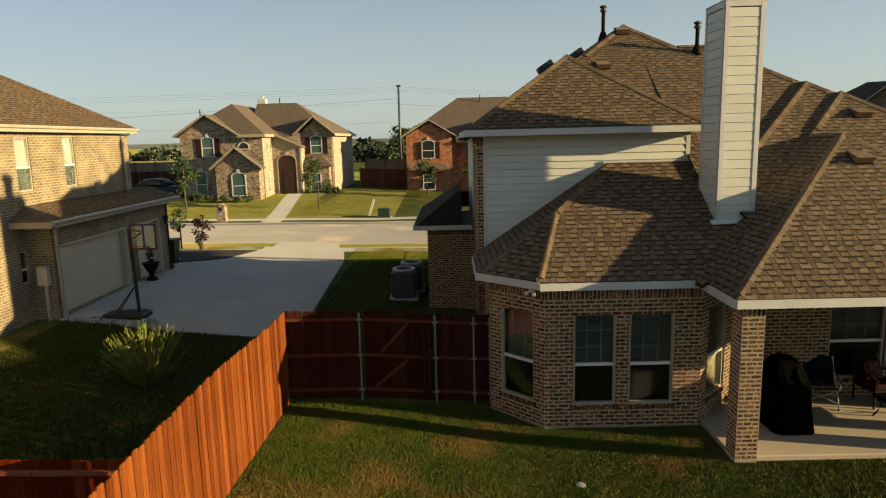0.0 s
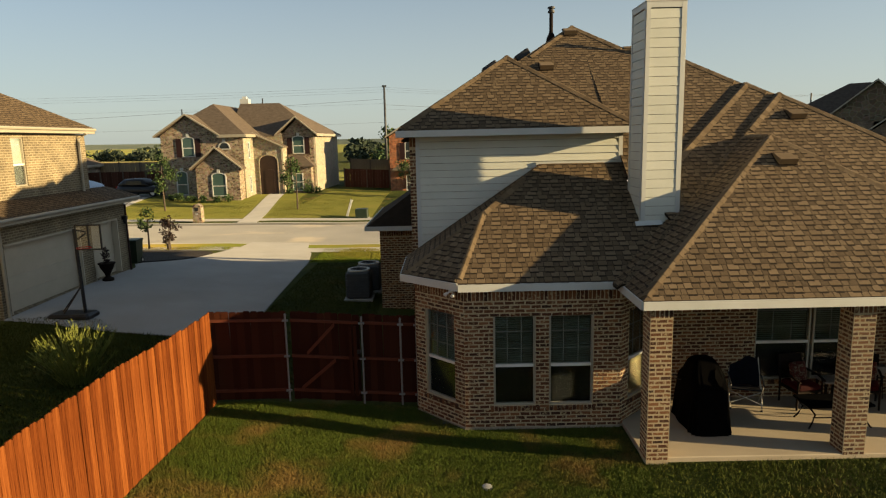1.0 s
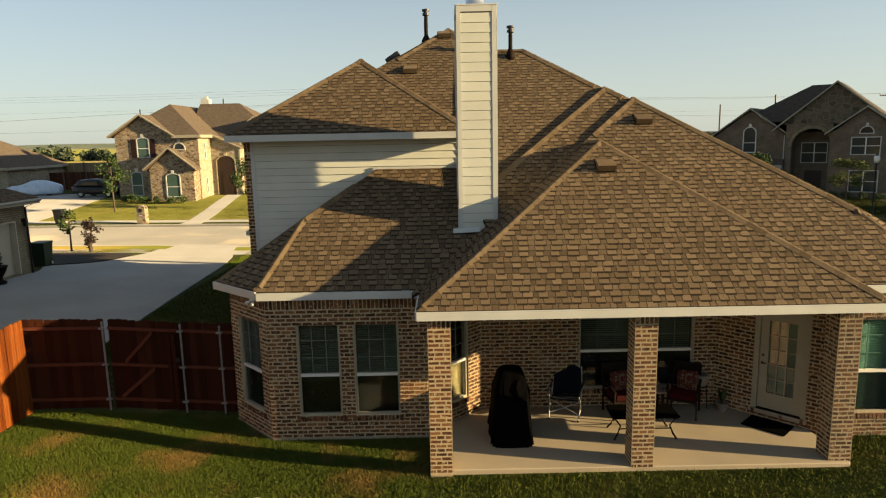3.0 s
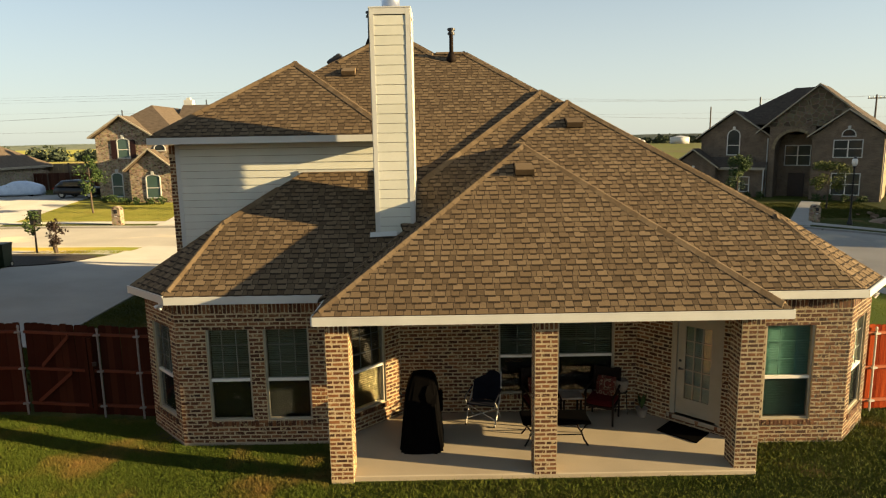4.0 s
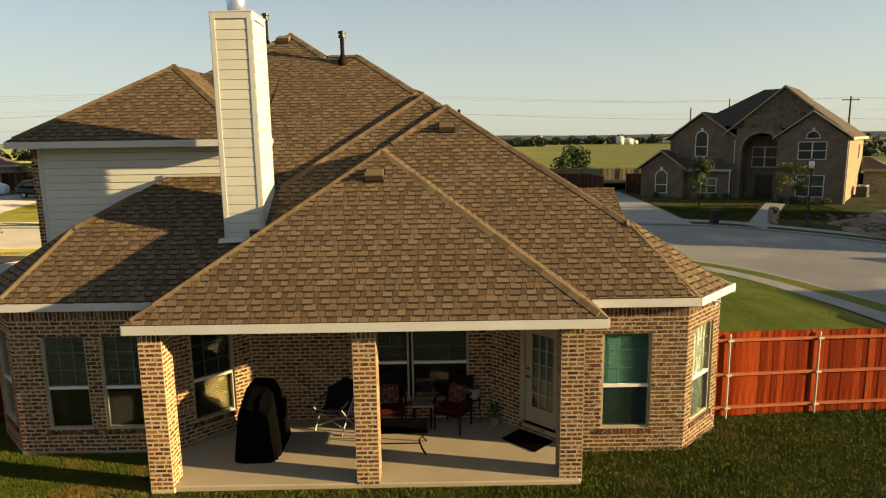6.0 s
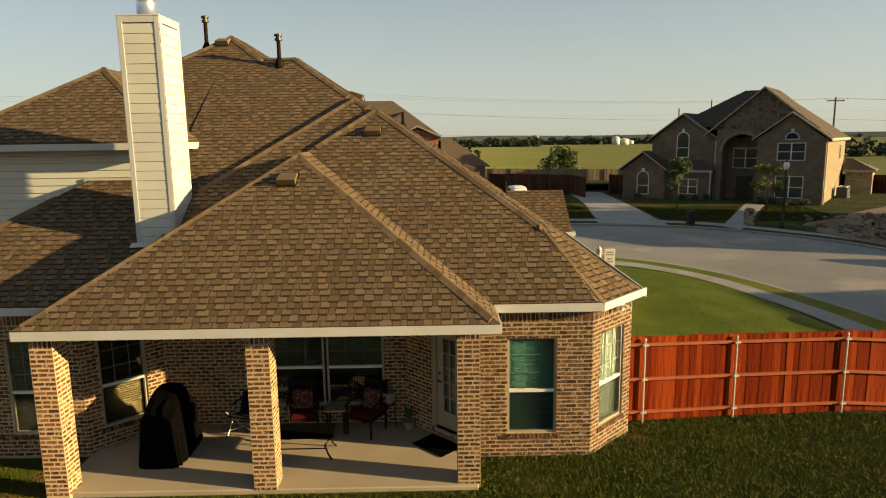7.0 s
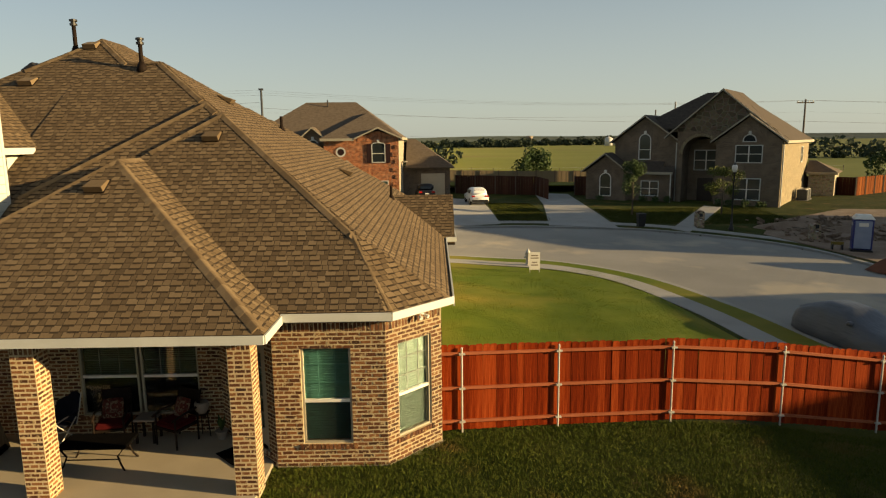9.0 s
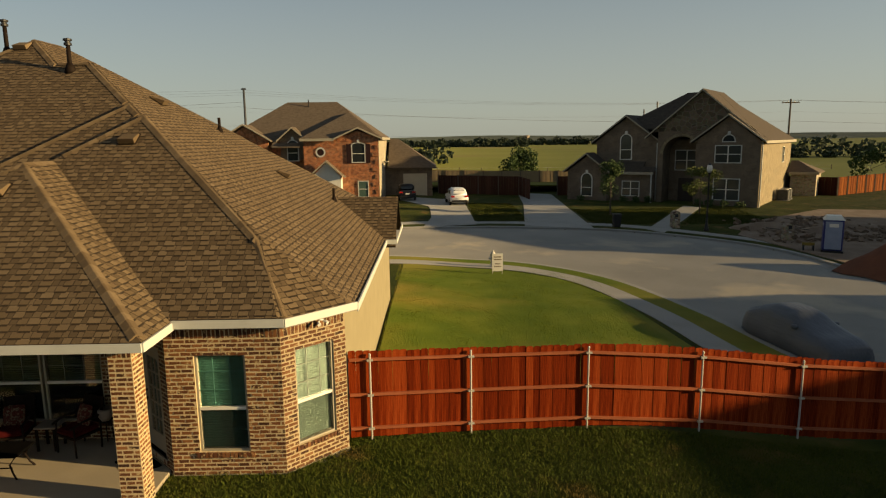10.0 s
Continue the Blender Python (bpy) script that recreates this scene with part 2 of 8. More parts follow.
    def weld(self):
        """Joins corners that coincide, and drops faces shut in between two blocks."""
        seen, to, v = {}, [], []
        for p in self.v:
            k = tuple(round(c, 5) for c in p)
            if k not in seen:
                seen[k] = len(v)
                v.append(p)
            to.append(seen[k])
        faces, shut = {}, set()
        for f in self.f:
            g = tuple(dict.fromkeys(to[i] for i in f))
            if len(g) > 2:
                k = frozenset(g)
                shut |= {k} if k in faces else set()
                faces[k] = g
        self.v, self.f = v, [g for k, g in faces.items() if k not in shut]

    def data(self, name, material, offset=(0, 0, 0), smooth=False):
        me = bpy.data.meshes.new(name)
        ox, oy, oz = offset
        if len(self.v) < 400 and not self.side:
            self.weld()
        me.from_pydata([(x - ox, y - oy, z - oz) for x, y, z in self.v], [], self.f)
        me.materials.append(material)
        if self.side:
            me.materials.append(M_DECK_SHADOW)
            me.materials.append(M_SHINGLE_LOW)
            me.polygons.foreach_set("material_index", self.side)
        if smooth:
            me.polygons.foreach_set("use_smooth", [True] * len(me.polygons))
        me.update()
        return me


def thing(name, x, y, z, label="", category="", group="", kind="", turn=0):
    ob = new(name)
    ob.empty_display_size = 0.2
    ob.matrix_basis = pose(x, y, z, 0, 0, turn)
    return tagged(ob, label, category, group, kind)


def part(name, mesh, material, parent, label="", local=False, smooth=False, kind=""):
    """One mesh object under a thing or part. The mesh is in world places, or, with local, in the parent's own."""
    off = (0, 0, 0)
    if not local:
        p, o = parent, Vector((0, 0, 0))
        while p:
            o += p.matrix_basis.translation
            p = p.parent
        off = tuple(o)
    ob = new(name, mesh.data(name, material, off, smooth))
    ob.parent = parent
    return tagged(ob, label, kind=kind)


def solid(name, mesh, material, label, category, group="", kind="", base=(0, 0, 0), smooth=False):
    """A thing that is a single mesh."""
    ob = new(name, mesh.data(name, material, base, smooth))
    ob.location = base
    return tagged(ob, label, category, group, kind)


# ---- lie of the land ----
LAND_X = (-24, -12, -3.3, 2, 14, 20, 28, 42)
LAND_Y = (8, 13, 22, 34, 46, 62, 110)
LAND = ((.85, .72, .45, 0, 0, -.05, -.8, -1.2), (.9, .76, .23, .0, .05, -.1, -.85, -1.2), (.95, .86, .25, 0, -.1, -.4, -.95, -1.3), (.6, .45, .2, 0, -.5, -.75, -1.0, -1.4),
        (.32, .20, .08, -.10, -.65, -.85, -1.0, -1.25), (1.1, .95, .6, .2, -.2, -.4, -.5, -.5), (.5, .3, .2, 0, -.2, -.4, -.6, -.8))


def seek(knots, v):
    v = min(max(v, knots[0]), knots[-1])
    i = max(k for k in range(len(knots) - 1) if knots[k] <= v)
    w = (v - knots[i]) / (knots[i + 1] - knots[i])
    return i, w * w * (3 - 2 * w)


def land(x, y):
    i, u = seek(LAND_X, x)
    j, v = seek(LAND_Y, y)
    a, b = LAND[j], LAND[j + 1]
    return (a[i] * (1 - u) + a[i + 1] * u) * (1 - v) + (b[i] * (1 - u) + b[i + 1] * u) * v


def inside(poly, x, y):
    hit = False
    for (x0, y0), (x1, y1) in zip(poly, poly[1:] + poly[:1]):
        if (y0 > y) != (y1 > y) and x < (x1 - x0) * (y - y0) / (y1 - y0) + x0:
            hit = not hit
    return hit


def smooth_line(points, n=6):
    """Points along a smooth curve through the given ones."""
    p = [points[0], *points, points[-1]]
    out = []
    for i in range(1, len(p) - 2):
        for k in range(n):
            t = k / n
            out.append(tuple(0.5 * (2 * p[i][c] + (p[i + 1][c] - p[i - 1][c]) * t + (2 * p[i - 1][c] - 5 * p[i][c] + 4 * p[i + 1][c] - p[i + 2][c]) * t * t + (3 * p[i][c] - p[i - 1][c] - 3 * p[i + 1][c] + p[i + 2][c]) * t ** 3) for c in (0, 1)))
    return out + [tuple(points[-1])]


NEAR_EDGE = smooth_line([(-120, 34.6), (-60, 34.6), (-14, 34.4), (-4, 34.5), (8, 35.8), (15, 37.2), (21.5, 36.2), (25.8, 32.5), (27.8, 26), (28.7, 19.5), (30.6, 12), (33, 2), (33, -60)])
FAR_EDGE = smooth_line([(-120, 45.2), (-60, 45.2), (-14, 44.9), (-4, 44.9), (8, 47.2), (18, 50.6), (28, 50.4), (35, 47.5), (39.5, 42), (40.5, 34), (40.2, 22), (40, 8), (40, -60)])
ROAD = NEAR_EDGE + FAR_EDGE[::-1]
KERB = 0.13


def shift(line, d):
    """The line moved sideways by d, to the left of its way."""
    out = []
    for i, (x, y) in enumerate(line):
        x0, y0 = line[max(i - 1, 0)]
        x1, y1 = line[min(i + 1, len(line) - 1)]
        n = math.hypot(x1 - x0, y1 - y0)
        out.append((x - d * (y1 - y0) / n, y + d * (x1 - x0) / n))
    return out


def ribbon(line_a, line_b, lift, depth=0.1):
    """A slab between two lines, laid on the land."""
    m = Mesh()
    n = len(line_a)
    v = []
    for (ax, ay), (bx, by) in zip(line_a, line_b):
        za, zb = land(ax, ay) + lift, land(bx, by) + lift
        v += [(ax, ay, za), (bx, by, zb), (bx, by, zb - depth), (ax, ay, za - depth)]
    f = []
    for i in range(n - 1):
        a, b = 4 * i, 4 * i + 4
        f += [(a, b, b + 1, a + 1), (a + 1, b + 1, b + 2, a + 2), (a + 3, b + 3, b, a)]
    f += [(0, 1, 2, 3), (4 * n - 4, 4 * n - 1, 4 * n - 2, 4 * n - 3)]
    return m.add(v, f)


def sheet(poly, lift, step=1.5, depth=0.15):
    """A slab of any outline laid on the land, cut along y into strips."""
    m = Mesh()
    ys = [p[1] for p in poly]
    y = min(ys)
    rows = []
    while y < max(ys) - 1e-6:
        rows.append(y)
        y += step
    rows.append(max(ys))

    def span(yy):
        yy = min(max(yy, min(ys) + 1e-4), max(ys) - 1e-4)
        c = []
        for (x0, y0), (x1, y1) in zip(poly, poly[1:] + poly[:1]):
            if (y0 > yy) != (y1 > yy):
                c.append(x0 + (x1 - x0) * (yy - y0) / (y1 - y0))
        return min(c), max(c)
    K = 8
    grid = []
    for yy in rows:
        a, b = span(yy)
        grid.append([(a + (b - a) * k / K, yy) for k in range(K + 1)])
    v = [(x, yy, land(x, yy) + lift) for r in grid for x, yy in r]
    n0 = len(v)
    f = [(i * (K + 1) + k, i * (K + 1) + k + 1, (i + 1) * (K + 1) + k + 1, (i + 1) * (K + 1) + k) for i in range(len(rows) - 1) for k in range(K)]
    rim = [i * (K + 1) for i in range(len(rows))], [i * (K + 1) + K for i in range(len(rows))], list(range(K + 1)), [(len(rows) - 1) * (K + 1) + k for k in range(K + 1)]
    for line in rim:
        low = len(v)
        v += [(v[i][0], v[i][1], v[i][2] - depth) for i in line]
        f += [(line[q], line[q + 1], low + q + 1, low + q) for q in range(len(line) - 1)]
    return m.add(v, f)


def ground_sheet():
    """One sheet of ground, finer near by, that reaches the horizon."""
    def axis(lo, hi, step, far):
        a = [lo + step * i for i in range(int((hi - lo) / step) + 1)]
        d, left, right = step, a[0], a[-1]
        while right < far:
            d *= 1.35
            left, right = left - d, right + d
            a = [left] + a + [right]
        return a
    xs, ys = axis(-30, 60, 0.5, 4500), axis(-4, 72, 0.5, 4500)
    m = Mesh()
    for y in ys:
        for x in xs:
            z = land(x, y)
            if -50 < y < 60 and inside(ROAD, x, y):
                z -= 0.4
            if 1.4 < x < 15.2 and 12.4 < y < 26:
                z -= 0.25
            m.v.append((x, y, z))
    w = len(xs)
    m.f = [(j * w + i, j * w + i + 1, (j + 1) * w + i + 1, (j + 1) * w + i) for j in range(len(ys) - 1) for i in range(w - 1)]
    return m


solid("ground", ground_sheet(), M_GRASS, "mown green lawn with dry yellow patches", "ground", kind="structure", smooth=True)
solid("road", ribbon(NEAR_EDGE, FAR_EDGE, -KERB, 0.2), M_ROAD, "pale concrete residential street bending round a knuckle", "road", kind="structure")
for nm, edge, s in (("kerb_near", NEAR_EDGE, 1), ("kerb_far", FAR_EDGE, -1)):
    solid(nm, ribbon(shift(edge, 0.12 * s), shift(edge, -0.22 * s), 0.012, 0.22), M_CONC, "low concrete kerb along the street", "kerb", kind="structure")
solid("grass_verge", ribbon(shift(NEAR_EDGE, -0.18), shift(NEAR_EDGE, -1.32), 0.012), M_SIDEGROUND, "golden green mown verge between footpath and kerb", "verge", kind="structure")
solid("pavement_near", ribbon(shift(NEAR_EDGE, -1.3), shift(NEAR_EDGE, -2.5), 0.02), M_CONC, "concrete footpath between lawn and grass verge", "footpath", kind="structure")
solid("pavement_far", ribbon(shift(FAR_EDGE, 1.3), shift(FAR_EDGE, 2.5), 0.02), M_CONC, "concrete footpath across the street", "footpath", kind="structure")
# neighbour's wide driveway, across the verge to the street
DRIVE = [(-11.2, 17.9), (-10.2, 18.25), (-9.1, 18.6), (-8.4, 18.1), (-7.7, 17.4), (-4.2, 17.4), (-4.35, 20.4), (-4.75, 29.0), (-5.1, 31.4), (-5.6, 33.0), (-5.9, 34.7), (-9.0, 34.7), (-9.15, 32.6), (-9.6, 31.0), (-10.05, 28.7), (-11.05, 27.6), (-11.9, 27.3), (-11.2, 26.0)]
solid("driveway", sheet(DRIVE, 0.03, 0.5), M_CONC, "wide pale concrete driveway with cut joints", "driveway", kind="structure")

# ---- roofs: every section is the lowest of its planes, the whole roof the highest of its sections ----
PITCH = 0.685


def clip(poly, h):
    """The part of a convex polygon where h[0] x + h[1] y + h[2] >= 0."""
    out = []
    for (x0, y0), (x1, y1) in zip(poly, poly[1:] + poly[:1]):
        a, b = h[0] * x0 + h[1] * y0 + h[2], h[0] * x1 + h[1] * y1 + h[2]
        if a >= 0:
            out.append((x0, y0))
        if (a > 0 > b) or (a < 0 < b):
            t = a / (a - b)
            out.append((x0 + t * (x1 - x0), y0 + t * (y1 - y0)))
    return out


def area(poly):
    return abs(sum(x0 * y1 - x1 * y0 for (x0, y0), (x1, y1) in zip(poly, poly[1:] + poly[:1]))) / 2 if len(poly) > 2 else 0


def rises(dx, dy, x, y, z, pitch=PITCH):
    """A plane at height z over (x, y) that rises along (dx, dy)."""
    n = math.hypot(dx, dy)
    a, b = pitch * dx / n, pitch * dy / n
    return (a, b, z - a * x - b * y)


def roof_pieces(sections, cores={}):
    """Rows of section number, plane and convex plan polygon."""
    out = []
    for i, (foot, planes) in enumerate(sections):
        for p in planes:
            poly = foot
            for q in planes:
                if q is not p and poly:
                    poly = clip(poly, tuple(q[c] - p[c] for c in range(3)))
            todo = [poly] if area(poly) > 1e-3 else []
            for k, (foot2, planes2) in enumerate(sections):
                if k == i:
                    continue
                foot2 = cores.get(k, foot2)
                tie = 1e-4 if k > i else -1e-4
                walls = [(q[0] - p[0], q[1] - p[1], q[2] - p[2] - tie) for q in planes2]
                cx, cy = sum(x for x, _ in foot2) / len(foot2), sum(y for _, y in foot2) / len(foot2)
                for (x0, y0), (x1, y1) in zip(foot2, foot2[1:] + foot2[:1]):
                    h = (-(y1 - y0), x1 - x0, (y1 - y0) * x0 - (x1 - x0) * y0)
                    s = 1 if h[0] * cx + h[1] * cy + h[2] > 0 else -1
                    walls.append(tuple(s * c for c in h))
                rest = []
                for poly in todo:
                    for h in walls:
                        piece = clip(poly, tuple(-c for c in h))
                        if area(piece) > 1e-3:
                            rest.append(piece)
                        poly = clip(poly, h)
                        if area(poly) < 1e-3:
                            break
                todo = rest
            out += [(i, p, poly) for poly in todo]
    return out


def height(p, x, y):
    return p[0] * x + p[1] * y + p[2]


def deck_mesh(pieces, thick=0.05):
    m = Mesh()
    for _, p, poly in pieces:
        m.prism(poly, lambda x, y: height(p, x, y) - thick, lambda x, y: height(p, x, y))
    return m


def shingle_rows(pieces, rng, exposure=0.138):
    """Every tab as a list of plan corners with its plane and its foot and head along the slope."""
    for _, p, poly in pieces:
        g = math.hypot(p[0], p[1])
        up, cross = (p[0] / g, p[1] / g), (-p[1] / g, p[0] / g)
        run = exposure / math.sqrt(1 + g * g)
        zs = [(height(p, x, y)) / g for x, y in poly]
        base = p[2] / g
        s = math.floor(min(zs) / run) * run
        while s < max(zs):
            lo, hi = s - base, s + run - base
            band = clip(clip(poly, (up[0], up[1], -lo)), (-up[0], -up[1], hi))
            if area(band) > 1e-4:
                us = [x * cross[0] + y * cross[1] for x, y in band]
                u, high = min(us) - rng.uniform(0, 0.3), rng.random() < 0.5
                while u < max(us):
                    high = not high if rng.random() < 0.93 else high
                    w = rng.uniform(0.13, 0.22) if high else rng.uniform(0.08, 0.15)
                    tab = clip(clip(band, (cross[0], cross[1], -u)), (-cross[0], -cross[1], u + w - 0.011))
                    if area(tab) > 2e-4:
                        yield p, tab, lo, hi, up, (rng.choice((0.0065, 0.0075)) if high else 0.0035)
                    u += w
            s += run


def tab_mesh(m, p, tab, lo, hi, up, thick):
    n = len(tab)
    v = []
    for x, y in tab:
        s = (x * up[0] + y * up[1] - lo) / (hi - lo)
        v.append((x, y, height(p, x, y) + 0.004 + thick * (1 - 0.8 * s)))
    # a tab's foot carries the lower layer's dark band and its own painted shadow
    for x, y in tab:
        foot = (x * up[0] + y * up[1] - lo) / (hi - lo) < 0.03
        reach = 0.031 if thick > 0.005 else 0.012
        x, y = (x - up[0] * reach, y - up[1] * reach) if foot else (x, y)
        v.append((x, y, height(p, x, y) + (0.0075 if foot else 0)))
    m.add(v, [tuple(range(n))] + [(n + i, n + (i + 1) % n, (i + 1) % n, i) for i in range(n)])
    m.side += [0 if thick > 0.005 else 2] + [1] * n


def caps(parent, a, b, half=0.12, drop=0.07, step=0.2):
    """Overlapping cap shingles along a hip or ridge between two places on the roof, each a piece of its own."""
    a, b = Vector((*a, roof_z(*a))), Vector((*b, roof_z(*b)))
    if a.z > b.z:
        a, b = b, a
    d = (b - a)
    n = max(1, int(d.length / step))
    side = Vector((-d.y, d.x, 0)).normalized() * half
    for i in range(n):
        lo, hi = a + d * (i / n) + d.normalized() * 0.004, a + d * ((i + 1) / n) + d.normalized() * 0.03
        ring = lambda q, t: [q + side + Vector((0, 0, -drop + t)), q + side * 0.15 + Vector((0, 0, t)), q - side * 0.15 + Vector((0, 0, t)), q - side + Vector((0, 0, -drop + t))]
        A, B = ring(lo, 0.036), ring(hi, 0.031)
        C = [q - Vector((0, 0, 0.03)) for q in A]
        m = Mesh().add(A + B + C, [(0, 1, 5, 4), (1, 2, 6, 5), (2, 3, 7, 6), (8, 9, 1, 0), (9, 10, 2, 1), (10, 11, 3, 2)])
        part("ridge_cap", m, M_SHINGLE, parent)


def roof_z(x, y):
    best = -9
    for foot, planes in SECTIONS:
        if min(p[0] for p in foot) <= x <= max(p[0] for p in foot) and min(p[1] for p in foot) <= y <= max(p[1] for p in foot):
            best = max(best, min(height(p, x, y) for p in planes))
    return best


def fascia(m, a, b, z0, z1, t=0.03, out=(0, 0)):
    """A board along an eave from a to b in plan, facing out."""
    ax, ay = a
    bx, by = b
    ox, oy = out[0] * t, out[1] * t
    m.prism([(ax, ay), (bx, by), (bx + ox, by + oy), (ax + ox, ay + oy)], z0, z1)


# ---- brickwork ----
BRICK_L, BRICK_H, JOINT = 0.2, 0.0775, 0.0235


class Wall:
    """An upright wall from a to b in plan, seen from outside with a on the left; openings are (u0, u1, z0, z1)."""
    def __init__(self, a, b, z0, z1, openings=(), thick=0.22):
        self.a, self.b = Vector((*a, 0)), Vector((*b, 0))
        self.d = (self.b - self.a).normalized()
        self.n = Vector((self.d.y, -self.d.x, 0))
        self.len, self.z0, self.z1, self.holes, self.t = (self.b - self.a).length, z0, z1, list(openings), thick

    def at(self, u, n, z):
        q = self.a + self.d * u + self.n * n
        return Vector((q.x, q.y, z))

    def matrix(self):
        return Matrix(((self.d.x, -self.n.x, 0, self.a.x), (self.d.y, -self.n.y, 0, self.a.y), (0, 0, 1, 0), (0, 0, 0, 1)))

    def block(self, m, u0, u1, n0, n1, z0, z1):
        """A block in the wall's own measures; n counts outward."""
        m.box(u0, -n1, z0, u1, -n0, z1, self.matrix())

    def backing(self, m):
        cuts = sorted({0.0, self.len, *[c for o in self.holes for c in o[:2]]})
        for u0, u1 in zip(cuts, cuts[1:]):
            z = self.z0
            for o in sorted((o for o in self.holes if o[0] < (u0 + u1) / 2 < o[1]), key=lambda o: o[2]):
                self.block(m, u0, u1, -self.t, -0.0005, z, o[2])
                z = o[3]
            if z < self.z1:
                self.block(m, u0, u1, -self.t, -0.0005, z, self.z1)

    def bricks(self, rng, soldier=True, z_from=None, lo=0.0, hi=None):
        """Rows of u0, u1, z0, z1 of the single bricks."""
        hi = self.len if hi is None else hi
        top = self.z1 - (0.21 if soldier else 0)
        z, row = (self.z0 if z_from is None else z_from), 0
        while z + BRICK_H <= top + 0.02:
            z1 = min(z + BRICK_H, top) - JOINT
            blocks = sorted((o[0] - 0.0, o[1] + 0.0) for o in self.holes if o[2] - 0.105 < (z + z1) / 2 < o[3])
            spans, u = [], lo
            for o in blocks:
                spans.append((u, o[0]))
                u = o[1]
            spans.append((u, hi))
            for s0, s1 in spans:
                u = s0 - (row % 2) * BRICK_L / 2 - (rng.uniform(0, 0.02))
                while u < s1 - 0.02:
                    a, b = max(u, s0 + 0.003), min(u + BRICK_L - JOINT, s1 - 0.003)
                    if b - a > 0.025:
                        yield a, b, z, z1
                    u += BRICK_L
            z += BRICK_H
            row += 1
        if soldier:
            u = lo
            while u < hi - 0.03:
                yield u + 0.003, min(u + 0.066, hi), top, self.z1 - 0.01
                u += 0.077
        for o in self.holes:
            u = o[0] - 0.06
            while u < o[1] + 0.05:
                yield u, u + 0.064, o[2] - 0.1, o[2] - 0.004
                u += 0.075


def brick_into(m, wall, rng, singles=None, **kw):
    """Bricks of a wall gathered in m; with singles (a parent and a count) the middle ones become objects of their own."""
    mat, made, whole = wall.matrix(), 0, m
    for a, b, z0, z1 in wall.bricks(rng, **kw):
        sill = any(abs(o[2] - 0.1 - z0) < 0.01 for o in wall.holes) and b - a < 0.07
        p = rng.uniform(0.0005, 0.006) + (0.025 if sill else 0)
        j = [rng.uniform(-0.008, 0.008) for _ in range(8)]
        m = Mesh() if singles and made < singles[1] and z0 > 0.35 and b - a > 0.06 else whole
        m.add([mat @ Vector(q) for q in ((a, 0.006, z0), (b, 0.006, z0), (b, 0.006, z1), (a, 0.006, z1), (a + .002 + j[0], -p, z0 + .002 + j[1]), (b - .002 + j[2], -p, z0 + .002 + j[3]), (b - .002 + j[4], -p, z1 - .002 + j[5]), (a + .002 + j[6], -p, z1 - .002 + j[7]))],
              [(4, 5, 6, 7), (0, 1, 5, 4), (1, 2, 6, 5), (2, 3, 7, 6), (3, 0, 4, 7)])
        if m is not whole:
            part("brick", m, M_BRICK, singles[0])
            made += 1


